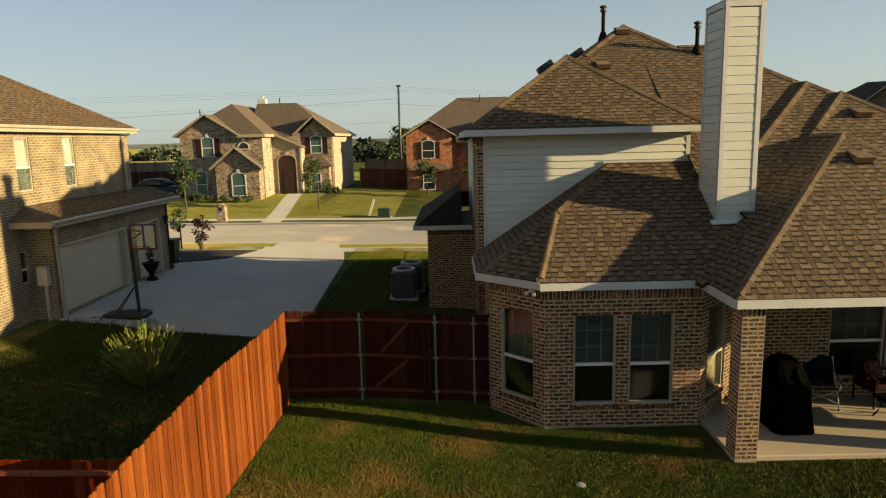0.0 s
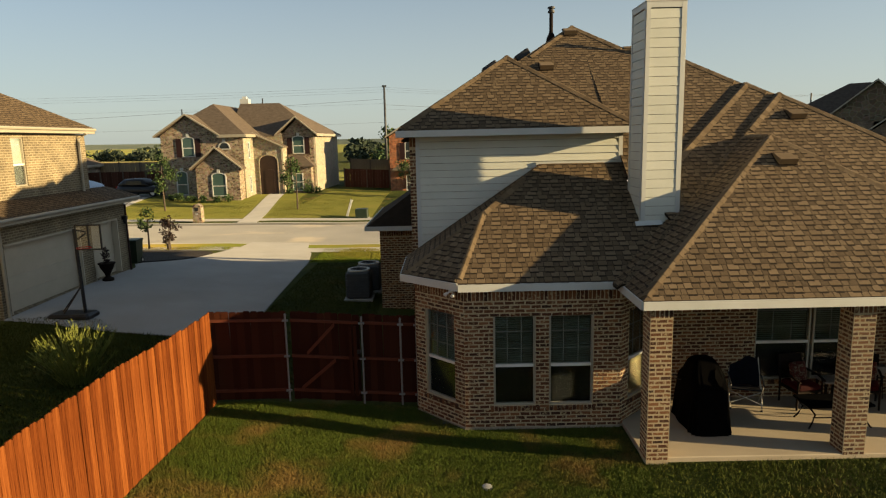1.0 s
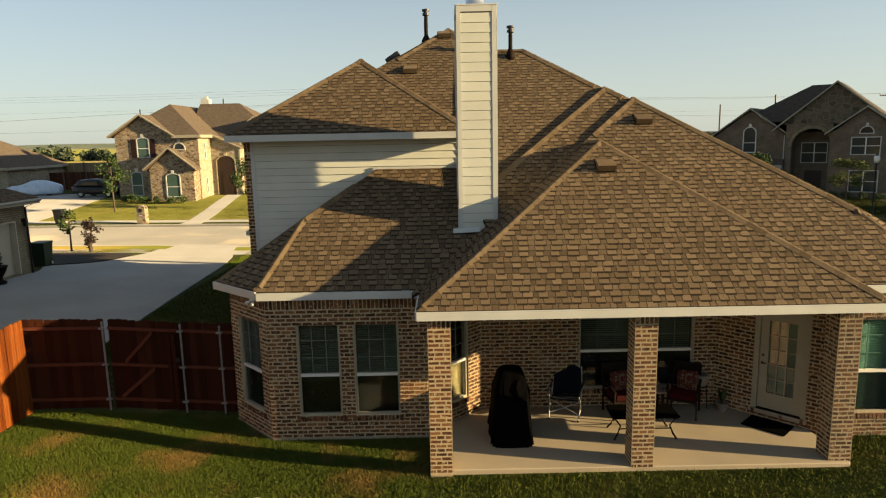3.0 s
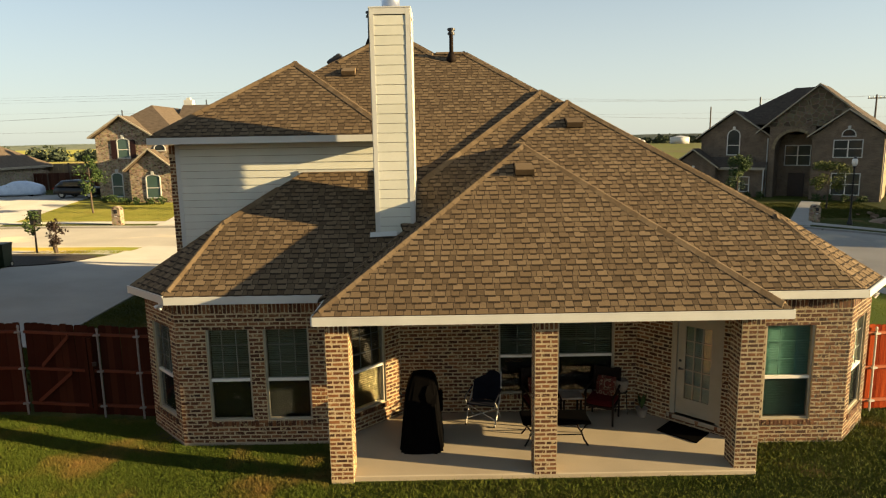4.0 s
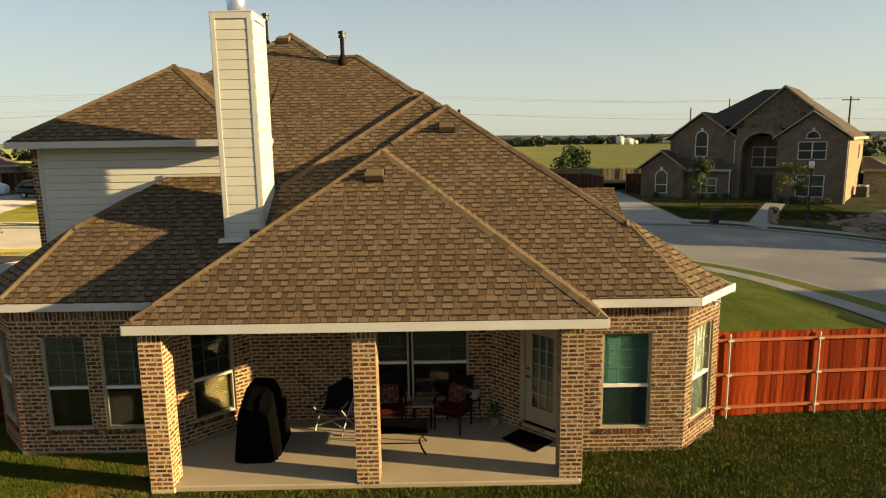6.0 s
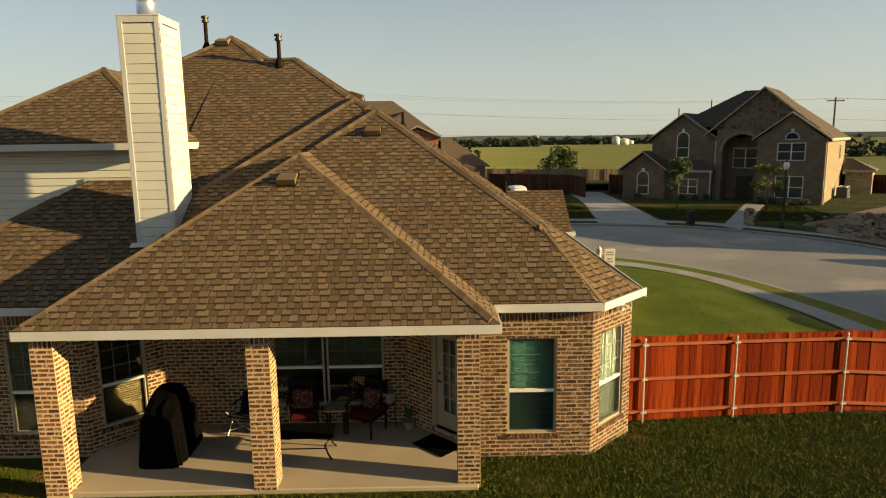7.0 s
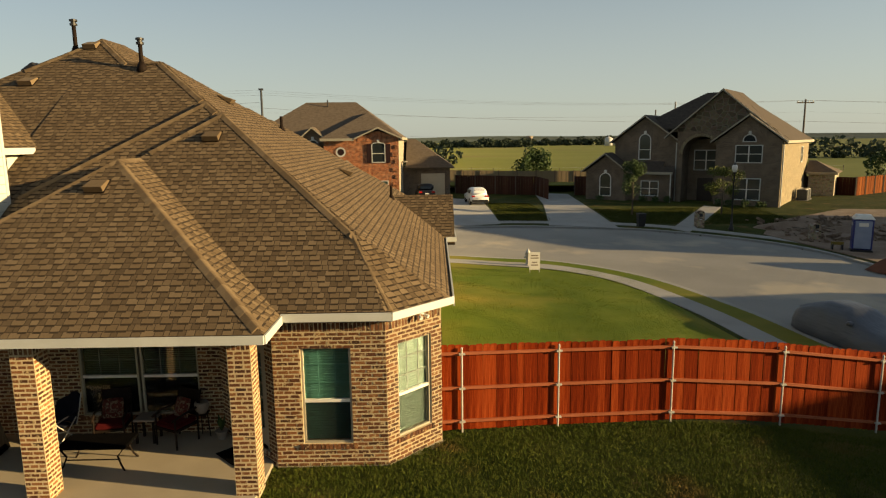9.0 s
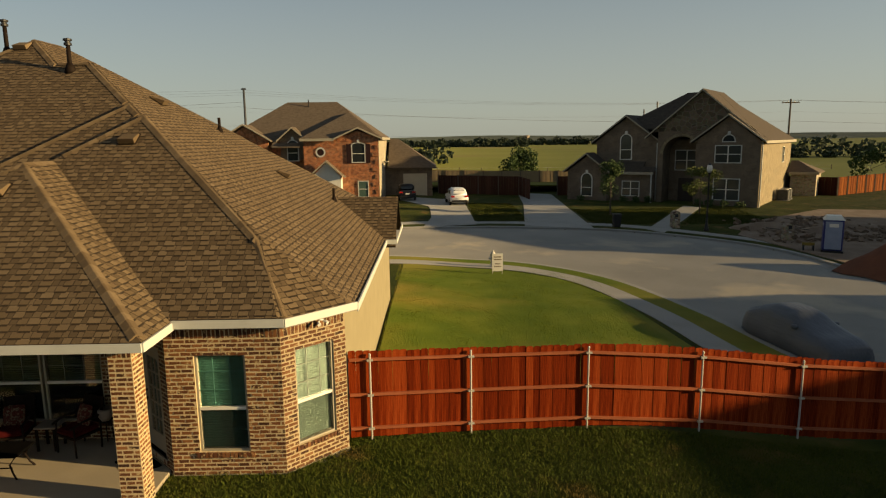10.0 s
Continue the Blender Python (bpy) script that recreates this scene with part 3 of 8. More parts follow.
def hung_window(parent, wall, o, blinds=True, shade=None, grid=True, full=False, bar_paint=None):
    """A single-hung window in an opening of the wall: frame, two sashes, bars, panes and a blind behind."""
    u0, u1, z0, z1 = o
    mid = z0 + (z1 - z0) * 0.44
    c = wall.at((u0 + u1) / 2, -0.08, z0)
    win = new("window")
    win.matrix_basis = Matrix.Translation(c - parent.matrix_basis.translation)
    win.parent = parent
    fr = Mesh()
    for a, b, q, r in ((u0, u0 + 0.04, z0, z1), (u1 - 0.04, u1, z0, z1), (u0 + 0.04, u1 - 0.04, z0, z0 + 0.04), (u0 + 0.04, u1 - 0.04, z1 - 0.04, z1)):
        wall.block(fr, a, b, -0.12, -0.035, q, r)
    part("window_frame", fr, M_FRAME, win)
    rail = Mesh()
    wall.block(rail, u0 + 0.04, u1 - 0.04, -0.1, -0.04, mid - 0.025, mid + 0.03)
    part("meeting_rail", rail, M_WHITE, win)
    if grid:
        for k in (1, 2):
            u = u0 + (u1 - u0) * k / 3
            bar = Mesh()
            wall.block(bar, u - 0.007, u + 0.007, -0.083, -0.068, mid + 0.03, z1 - 0.05)
            part("glazing_bar", bar, bar_paint or M_BAR, win)
            z = mid + (z1 - mid) * k / 3
            bar = Mesh()
            wall.block(bar, u0 + 0.04, u1 - 0.04, -0.0845, -0.0695, z - 0.007, z + 0.007)
            part("glazing_bar", bar, bar_paint or M_BAR, win)
    if shade:
        screen = Mesh()
        for k in range(int((u1 - u0 - 0.08) / 0.006)):
            u = u0 + 0.04 + k * 0.006
            wall.block(screen, u, u + (0.0015 if full else 0.0022), -0.066, -0.0654, z0 + 0.04, mid - 0.025)
        part("screen", screen, M_SCREEN, win, "dark insect screen")
    elif blinds != "full":
        screen = Mesh()
        wall.block(screen, u0 + 0.04, u1 - 0.04, -0.09, -0.086, z0 + 0.05, mid - 0.025)
        part("screen", screen, M_SCREEN, win, "dark insect screen")
    for q, r in ((mid + 0.03, z1 - 0.05), (z0 + 0.05, mid - 0.025)):
        g = Mesh()
        wall.block(g, u0 + 0.04, u1 - 0.04, -0.078, -0.074, q, r)
        pane = part("pane", g, M_GLASS, win)
        pane.visible_shadow = False
    if shade:
        s = Mesh()
        z = z0 + 0.05
        while z < z1 - 0.03:
            wall.block(s, u0 + 0.04, u1 - 0.04, -0.125, -0.118, z, z + 0.046)
            z += 0.05
        part("blind", s, shade, win, "pulled slatted blind behind the glass")
    elif blinds:
        s = Mesh()
        z = z0 + 0.08 if blinds == "full" else mid + 0.03
        while z < z1 - 0.04:
            mt = wall.matrix() @ Matrix.Translation((0, 0.14, z)) @ Matrix.Rotation(radians(25), 4, "X")
            s.box(u0 + 0.05, -0.022, -0.0015, u1 - 0.05, 0.022, 0.0015, mt)
            z += 0.045
        part("blind", s, M_SUNLIT_BLIND if blinds == "full" else M_BLIND, win, "half-open slatted blind")
    return win


# ---- the house ----
HX, HY = 8.0, 16.0
house = thing("house", HX, HY, 0, "brown brick two-storey house with brown shingle roof and covered patio", "house")
rng = random.Random(5)
EZ = 2.95
R = lambda dx, dy, x, y, z=EZ, pitch=PITCH: rises(dx, dy, x, y, z, pitch)
BACK = R(0, -1, 0, 27.0)
SECTIONS = [
    # patio
    ([(4.88, 10.3), (12.62, 10.3), (12.62, 17), (4.88, 17)], [R(0, 1, 0, 10.3, 2.97), R(1, 0, 4.88, 0, 2.97), R(-1, 0, 12.62, 0, 2.97)]),
    # wing over the right bay
    ([(4.75, 11.45), (14.55, 11.45), (15.65, 12.6), (15.65, 26.8), (4.75, 26.8)], [R(0, 1, 0, 11.37), R(1, 0, 4.75, 0), R(-1, 0, 15.56, 0), R(-1, 1, 15.1, 12.02, 2.955, 0.70), BACK]),
    # second step
    ([(6.42, 12.5), (15.2, 12.5), (15.2, 26), (5.7, 26), (5.7, 14.3)], [R(0, 1, 0, 11.5), R(1, 0, 3.7, 0), R(-1, 0, 15.5, 0), R(-1, 1, 15.1, 12.02, 2.955, 0.70), BACK]),
    # main back slope
    ([(6.42, 12.5), (15.2, 12.5), (15.2, 26), (5.7, 26), (5.7, 14.3)], [R(0, 1, 0, 11.66), R(-1, 0, 15.43, 0), R(-1, 1, 15.1, 12.02, 2.955, 0.70), BACK]),
    # left bay
    ([(0.7, 12.87), (1.84, 11.82), (6.2, 11.82), (6.2, 15.02), (0.7, 15.02)], [R(0, 1, 0, 11.82, 2.98, 0.667), R(1, 0, 0.7, 0, 2.98, 0.667), R(1, 1, 0.74, 12.83, 2.98, 0.69)]),
    # upper storey
    ([(0.58, 14.55), (6.02, 14.55), (6.02, 22), (0.58, 22)], [R(0, 1, 0, 14.55, 5.9), R(1, 0, 0.58, 0, 5.9), R(-1, 0, 6.02, 0, 5.9)]),
    # highest part
    ([(0.58, 16.0), (11, 16.0), (11, 26), (0.58, 26)], [R(0, 1, 0, 16.03, 5.9, 0.70), R(1, 0, 0.9, 0, 5.9, 0.667), R(-1, 0, 10.27, 0, 5.9, 0.667), R(0, -1, 0, 26.5, 5.9, 0.667)]),
    # low cross roof on the side
    ([(12.5, 20.6), (15.95, 20.6), (15.95, 24.6), (12.5, 24.6)], [R(0, 1, 0, 20.9, 2.95), R(0, -1, 0, 24.3, 2.95)]),
    # front wing
    ([(-1.0, 20.7), (6, 20.7), (6, 27), (-1.0, 27)], [R(0, 1, 0, 20.7, 2.95), R(1, 0, -0.95, 0, 2.95), R(0, -1, 0, 27, 2.95)]),
]
# the walls under the upper storey's overhang, up to which the lower roofs run
CORES = {5: [(0.99, 15.04), (5.73, 15.04), (5.73, 21.98), (0.99, 21.98)]}
PIECES = roof_pieces(SECTIONS, CORES)
PIECES.sort(key=lambda q: -area(q[2]))
roof = part("roof", deck_mesh(PIECES[:1]), M_DECK_SHADOW, house, "brown laminated shingle roof with many hips")
for q in PIECES[1:]:
    part("roof_slope", deck_mesh([q]), M_DECK_SHADOW, roof)


def buried(i, tab, p):
    """Whether a tab of section i lies wholly under other sections."""
    def under(x, y):
        z = height(p, x, y)
        return any(inside(CORES.get(k, foot), x, y) and min(height(q, x, y) for q in planes) > z + (1e-3 if k > i else -1e-3) for k, (foot, planes) in enumerate(SECTIONS) if k != i)
    cx, cy = sum(x for x, _ in tab) / len(tab), sum(y for _, y in tab) / len(tab)
    return under(cx, cy) and all(under(0.98 * x + 0.02 * cx, 0.98 * y + 0.02 * cy) for x, y in tab)


SHINGLES = []
for i, (foot, planes) in enumerate(SECTIONS[:-1]):
    for p in planes:
        poly = foot
        for q in planes:
            if q is not p and poly:
                poly = clip(poly, tuple(q[c] - p[c] for c in range(3)))
        if area(poly) > 1e-3:
            SHINGLES += [tab for tab in shingle_rows([(i, p, poly)], rng) if not buried(i, tab[1], p)]
rest, near = Mesh(), []
for tab in SHINGLES:
    (tx, ty) = tab[1][0]
    if len(near) < 300 and 8.2 < tx < 10.6 and 10.3 < ty < 12.9 and tab[0] is SECTIONS[0][1][0]:
        near.append(tab)
    else:
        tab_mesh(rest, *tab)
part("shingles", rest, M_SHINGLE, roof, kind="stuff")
for a, b in (((4.95, 10.4), (8.735, 14.185)), ((12.52, 10.4), (8.735, 14.185)), ((8.735, 14.185), (8.735, 15.15)),
             ((13.68, 13.13), (10.15, 16.76)), ((8.83, 15.44), (10.15, 16.76)), ((14.52, 11.52), (13.7, 13.1)), ((15.58, 12.66), (13.7, 13.1)),
             ((6.5, 14.27), (9.565, 17.335)), ((9.95, 16.95), (9.565, 17.335)), ((9.4, 17.6), (7.69, 19.31)), ((7.69, 19.31), (6.9, 19.31)),
             ((0.84, 12.85), (2.43, 13.55)), ((1.86, 11.92), (2.43, 13.55)), ((2.43, 13.55), (3.35, 14.47)),
             ((0.68, 14.65), (3.3, 17.27)), ((5.92, 14.65), (3.3, 17.27)), ((4.1, 18.95), (5.585, 20.435)), ((6.8, 19.22), (5.585, 20.435)),
             ((7.69, 19.31), (13.2, 24.82))):
    caps(roof, a, b)

# eave boards
for a, b, z, out in (((4.88, 10.3), (12.62, 10.3), 2.97, (0, -1)), ((4.88, 10.3), (4.88, 11.85), 2.97, (-1, 0)), ((12.62, 10.3), (12.62, 11.47), 2.97, (1, 0)), ((12.62, 11.45), (14.55, 11.45), 3.0, (0, -1)),
                     ((14.55, 11.45), (15.66, 12.6), 3.0, (0.7, -0.7)), ((15.66, 12.6), (15.66, 20.6), 2.95, (1, 0)), ((1.84, 11.82), (4.88, 11.82), 2.98, (0, -1)), ((0.7, 12.85), (1.84, 11.82), 3.0, (-0.7, -0.7)), ((0.7, 12.85), (0.7, 15.0), 2.98, (-1, 0)),
                     ((0.58, 14.55), (6.02, 14.55), 5.9, (0, -1)), ((0.58, 14.55), (0.58, 22), 5.9, (-1, 0)), ((6.02, 14.55), (6.02, 15.85), 5.9, (1, 0)), ((-1.0, 20.7), (0.9, 20.7), 2.95, (0, -1)), ((-1.0, 20.7), (-1.0, 27), 2.95, (-1, 0)),
                     ((15.66, 20.6), (15.97, 20.6), 2.95, (0, -1)), ((15.97, 20.6), (15.97, 24.6), 2.95, (1, 0))):
    board = Mesh()
    fascia(board, a, b, z - 0.15, z - 0.005, 0.03, out)
    part("eave_board", board, M_TRIM, house, "cream painted eave board")
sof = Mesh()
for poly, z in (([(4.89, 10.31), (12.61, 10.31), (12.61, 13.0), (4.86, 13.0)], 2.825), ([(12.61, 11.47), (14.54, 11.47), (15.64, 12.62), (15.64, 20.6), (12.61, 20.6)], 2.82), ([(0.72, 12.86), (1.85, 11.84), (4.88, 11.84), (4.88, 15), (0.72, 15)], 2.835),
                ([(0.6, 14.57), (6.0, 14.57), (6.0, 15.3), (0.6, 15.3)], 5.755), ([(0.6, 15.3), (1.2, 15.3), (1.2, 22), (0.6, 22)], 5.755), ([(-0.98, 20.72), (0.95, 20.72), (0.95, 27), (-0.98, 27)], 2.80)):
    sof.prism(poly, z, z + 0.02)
part("soffit", sof, M_SHADE_PAINT, house)

# brick walls with their windows
W_Z0, W_Z1 = -0.5, 2.83
WALLS = {
    "bay": Wall((1.95, 11.93), (4.98, 11.93), W_Z0, W_Z1, [(0.56, 1.38, 0.49, 2.33), (1.64, 2.50, 0.49, 2.33)]),
    "bay_left": Wall((0.97, 12.91), (1.95, 11.93), W_Z0, W_Z1, [(0.29, 1.12, 0.49, 2.33)]),
    "bay_patio": Wall((4.98, 11.93), (6.08, 13.05), W_Z0, W_Z1, [(0.30, 1.16, 0.49, 2.33)]),
    "patio_back": Wall((6.08, 13.05), (10.95, 13.05), W_Z0, W_Z1, [(2.03, 4.42, 0.49, 2.33)]),
    "door_wall": Wall((10.95, 13.05), (12.38, 11.62), W_Z0, W_Z1, [(0.76, 1.76, 0.27, 2.36)]),
    "right_front": Wall((12.38, 11.62), (14.42, 11.62), W_Z0, W_Z1, [(0.50, 1.40, 0.49, 2.33)]),
    "right_bay": Wall((14.42, 11.62), (15.42, 12.62), W_Z0, W_Z1, [(0.28, 1.13, 0.49, 2.33)]),
    "side_left": Wall((0.97, 21.1), (0.97, 12.91), W_Z0, 2.80),
    "side_upper": Wall((0.97, 21.1), (0.97, 15.02), 2.80, 5.76),
    "upper_corner": Wall((0.83, 15.0), (0.97, 15.0), 2.9, 5.74),
    "front_wing": Wall((-0.58, 21.1), (0.97, 21.1), W_Z0, 2.78),
    "front_wing_side": Wall((-0.58, 27), (-0.58, 21.1), W_Z0, 2.78),
}
bricks = Mesh()
wall_parts = {}
for key, w in WALLS.items():
    m = Mesh()
    w.backing(m)
    wall_parts[key] = part("wall", m, M_MORTAR, house, "brown brick wall with cream mortar joints")
    brick_into(bricks, w, random.Random(3), (wall_parts[key], 290) if key in ("right_front", "right_bay", "bay") else None, soldier=key not in ("side_left", "front_wing_side"), z_from=0.06 if key not in ("side_upper",) else None)
part("bricks", bricks, M_BRICK, house, kind="stuff")
# footing of bare concrete under the bricks
foot = Mesh()
for key in ("bay_left", "bay", "bay_patio", "patio_back", "door_wall", "right_front", "right_bay"):
    w = WALLS[key]
    w.block(foot, -0.01, w.len + 0.01, -0.1, 0.012, -0.5, 0.055)
part("footing", foot, M_SLAB, house, "bare concrete slab edge")
for key, i, kw in (("bay", 0, {}), ("bay", 1, {}), ("bay_left", 0, {}), ("bay_patio", 0, {"blinds": "full"}), ("right_front", 0, {"shade": M_TEAL, "bar_paint": M_TEAL}), ("right_bay", 0, {"shade": M_PALE, "full": True})):
    hung_window(house, WALLS[key], WALLS[key].holes[i], **kw)
w = WALLS["patio_back"]
hung_window(house, w, (2.03, 3.2, 0.49, 2.33), blinds=True)
hung_window(house, w, (3.25, 4.42, 0.49, 2.33), blinds=True)

# rear and street-side walls that close the house, and plain near-black inner faces
for a, b, z1 in (((15.37, 12.65), (15.37, 26), 2.80), ((15.37, 26), (0.97, 26), 2.80), ((0.97, 26), (0.97, 21.1), 5.72), ((5.75, 15.02), (5.75, 19), 5.75)):
    shell = Mesh()
    Wall(a, b, W_Z0, z1, thick=0.15).block(shell, 0, (Vector(b) - Vector(a)).length, -0.15, 0, W_Z0, z1)
    part("side_wall", shell, M_SIDING if z1 > 5 else M_TANWALL, house, "cream lap siding" if z1 > 5 else "sunlit tan side wall")
# backdrop and floor behind the panes: the rooms' darkness is put into their colour
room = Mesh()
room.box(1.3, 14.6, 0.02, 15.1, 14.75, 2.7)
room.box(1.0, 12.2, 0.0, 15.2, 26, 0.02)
part("inner_wall", room, M_DIM_ROOM, house)


def lap_siding(name, wall, z0, z1, exposure, parent, material, ends=True, cut=None):
    """Boards that overlap downwards on an upright face, each its own piece, with corner boards."""
    # darkened backing shows in the board gaps as painted lap shadows
    panel = Mesh()
    wall.block(panel, 0, wall.len, -wall.t, 0, z0, z1)
    body = part(name, panel, M_SHADE_PAINT, parent)
    z = z0
    while z < z1 - 0.02:
        b = Mesh()
        hi = min(z + exposure - 0.008, z1)
        mt = wall.matrix()
        lo0 = cut(z) if cut else 0.0
        if wall.len - lo0 > 0.1:
            b.add([mt @ Vector(q) for q in ((lo0, -0.001, z), (wall.len, -0.001, z), (wall.len, -0.024, z), (lo0, -0.024, z), (lo0, -0.001, hi), (wall.len, -0.001, hi), (wall.len, -0.005, hi), (lo0, -0.005, hi))],
                  [(0, 1, 2, 3), (3, 2, 6, 7), (0, 3, 7, 4), (1, 5, 6, 2), (4, 7, 6, 5)])
            part("siding_board", b, material, body)
        z += exposure
    if ends:
        for u in (0.0, wall.len - 0.09):
            e = Mesh()
            wall.block(e, u, u + 0.09, 0.0, 0.024, z0, z1)
            part("corner_board", e, M_TRIM, body)
    return body


lap_siding("upper_wall", Wall((0.97, 15.02), (5.75, 15.02), 3.0, 5.76), 3.0, 5.76, 0.165, house, M_SIDING)

# flashing where the low roof meets the upper wall
fl = Mesh()
fl.box(3.75, 14.96, 5.06, 5.75, 14.998, 5.125)
part("flashing", fl, M_TRIM, house)

# chimney
CX0, CX1, CY0, CY1, CZ = 5.66, 6.44, 13.18, 14.13, 8.25
# darkened core behind the siding: the laps' shadow lines are its colour
chimney = part("chimney", Mesh().box(CX0 + .02, CY0 + .02, 3.3, CX1 - .02, CY1 - .02, CZ), M_SHADE_PAINT, house, "tall cream lap-sided chimney")
for a, b in (((CX0, CY0), (CX1, CY0)), ((CX1, CY0), (CX1, CY1)), ((CX1, CY1), (CX0, CY1)), ((CX0, CY1), (CX0, CY0))):
    w = Wall(a, b, 3.3, CZ)
    z = 3.5
    m = Mesh()
    mt = w.matrix()
    while z < CZ - 0.16:
        m.add([mt @ Vector(q) for q in ((0, 0.02, z), (w.len, 0.02, z), (w.len, -0.007, z), (0, -0.007, z), (0, 0.019, z + .176), (w.len, 0.019, z + .176), (w.len, -0.002, z + .176), (0, -0.002, z + .176))], [(0, 1, 2, 3), (3, 2, 6, 7), (0, 3, 7, 4), (1, 5, 6, 2)])
        z += 0.185
    part("siding", m, M_SIDING, chimney)
    m = Mesh()
    w.block(m, 0, 0.085, -0.02, 0.016, 3.5, CZ)
    w.block(m, w.len - 0.085, w.len, -0.02, 0.0145, 3.5, CZ)
    w.block(m, 0.085, w.len - 0.085, -0.02, 0.013, CZ - 0.11, CZ)
    part("corner_board", m, M_TRIM, chimney)
m = Mesh().bevel_box(CX0 - .02, CY0 - .02, CZ + 0.002, CX1 + .02, CY1 + .02, CZ + 0.03, 0.006)
part("cap", m, M_TRIM, chimney)
part("flue", Mesh().lathe(6.05, 13.6, [(0.23, CZ + 0.03), (0.2, CZ + 0.06), (0.18, CZ + 0.07), (0.18, CZ + 0.55), (0.24, CZ + 0.56), (0.25, CZ + 0.62), (0.06, CZ + 0.72)]), M_FLUE, chimney, "shiny metal flue pipe", smooth=True)
m = Mesh()
m.add([(CX0 - .12, CY0 - .12, 3.85), (CX0 + .42, CY0 - .12, 3.87), (CX0 + .42, CY0 - .02, 3.95), (CX0 - .12, CY0 - .02, 3.93)], [(0, 1, 2, 3)])
m.add([(CX1, CY0 - .05, 3.95), (CX1 + .14, CY0 - .02, 3.95), (CX1 + .1, CY1, 4.55), (CX1, CY1, 4.62)], [(0, 1, 2, 3)])
m.box(CX0 - .03, CY0 - .03, 3.4, CX1 + .03, CY1 + .03, 3.93)
part("flashing", m, M_TRIM, chimney, "bent metal flashing")

# patio slab and columns
solid("patio", Mesh().bevel_box(5.05, 10.49, -0.4, 12.28, 13.3, 0.1, 0.015), M_SLAB, "smooth pale concrete patio floor", "patio", kind="structure")


def column(x, y):
    col = thing("column", x + 0.19, y + 0.19, 0.1, "square brown brick patio column", "column", "patio columns")
    s = 0.385
    m, bk = Mesh(), Mesh()
    m.box(x + .0005, y + .0005, 0.1 - 0.35, x + s - .0005, y + s - .0005, 2.80)
    part("core", m, M_MORTAR, col)
    r = random.Random(int(x * 10))
    z, row = 0.085, 0
    n = 0
    while z < 2.80:
        h = BRICK_H - JOINT if z < 2.58 else 2.80 - z
        for k, (a, b) in enumerate((((x, y), (x + s, y)), ((x + s, y), (x + s, y + s)), ((x + s, y + s), (x, y + s)), ((x, y + s), (x, y)))):
            w = Wall(a, b, 0, 3)
            mt = w.matrix()
            cuts = [0.0, 0.195, s] if (row + k) % 2 else [0.0, 0.1, 0.29, s]
            if r.random() < 0.3:
                cuts = [0.0, 0.115, 0.26, s]
            if z >= 2.58:
                cuts = [s * q / 5 for q in range(6)]
            for u0, u1 in zip(cuts, cuts[1:]):
                p = r.uniform(0.0005, 0.003)
                b4 = Mesh().add([mt @ Vector(q) for q in ((u0 + .011, .02, z), (u1 - .011, .02, z), (u1 - .011, .02, z + h), (u0 + .011, .02, z + h), (u0 + .012, -p, z + r.uniform(0, .008)), (u1 - .012, -p, z + r.uniform(0, .008)), (u1 - .012, -p, z + h - r.uniform(0, .008)), (u0 + .012, -p, z + h - r.uniform(0, .008)))],
                                [(4, 5, 6, 7), (0, 1, 5, 4), (1, 2, 6, 5), (2, 3, 7, 6), (3, 0, 4, 7)])
                if k in (0, 1) and n < 290:
                    part("brick", b4, M_BRICK, col)
                    n += 1
                else:
                    bk.add(b4.v, b4.f)
        if z >= 2.58:
            break
        z += BRICK_H
        row += 1
    if bk.v:
        part("bricks", bk, M_BRICK, col, kind="stuff")
    return col


for x, y in ((5.045, 10.42), (8.495, 10.49), (11.93, 10.57)):
    column(x, y)

# patio door
w = WALLS["door_wall"]
door = new("door")
door.parent = house
door.matrix_basis = Matrix.Translation(w.at(1.26, -0.1, 0.27) - house.matrix_basis.translation)
tagged(door, "white glazed patio door")
m = Mesh()
for a, b, q, r in ((0.76, 0.85, 0.27, 2.36), (1.67, 1.76, 0.27, 2.36), (0.85, 1.67, 2.28, 2.36)):
    w.block(m, a, b, -0.16, -0.02, q, r)
part("door_frame", m, M_FRAME, door)
m = Mesh()
for a, b, q, r in ((0.855, 1.01, 0.29, 2.275), (1.51, 1.665, 0.29, 2.275), (1.01, 1.51, 0.29, 0.62), (1.01, 1.51, 2.1, 2.275)):
    w.block(m, a, b, -0.11, -0.065, q, r)
part("leaf", m, M_FRAME, door)
for k in (1, 2):
    u = 1.01 + 0.5 * k / 3
    m = Mesh()
    w.block(m, u - .012, u + .012, -0.1, -0.07, 0.62, 2.1)
    part("glazing_bar", m, M_FRAME, door)
for k in range(1, 5):
    z = 0.62 + 1.48 * k / 5
    m = Mesh()
    w.block(m, 1.01, 1.51, -0.098, -0.072, z - .012, z + .012)
    part("glazing_bar", m, M_FRAME, door)
m = Mesh()
w.block(m, 1.01, 1.51, -0.092, -0.088, 0.62, 2.1)
part("pane", m, M_GLASS, door).visible_shadow = False
m = Mesh()
w.block(m, 1.0, 1.52, -0.15, -0.14, 0.6, 2.12)
part("curtain", m, M_BLIND, door, "pale blind behind the glass")
m = Mesh()
w.block(m, 0.9, 0.93, -0.065, -0.02, 1.2, 1.24)
w.block(m, 0.9, 1.0, -0.03, -0.012, 1.21, 1.235)
w.block(m, 0.9, 0.94, -0.065, -0.04, 1.36, 1.4)
part("handle", m, M_BLACK, door)
m = Mesh()
w.block(m, 0.72, 1.8, -0.2, 0.03, 0.19, 0.27)
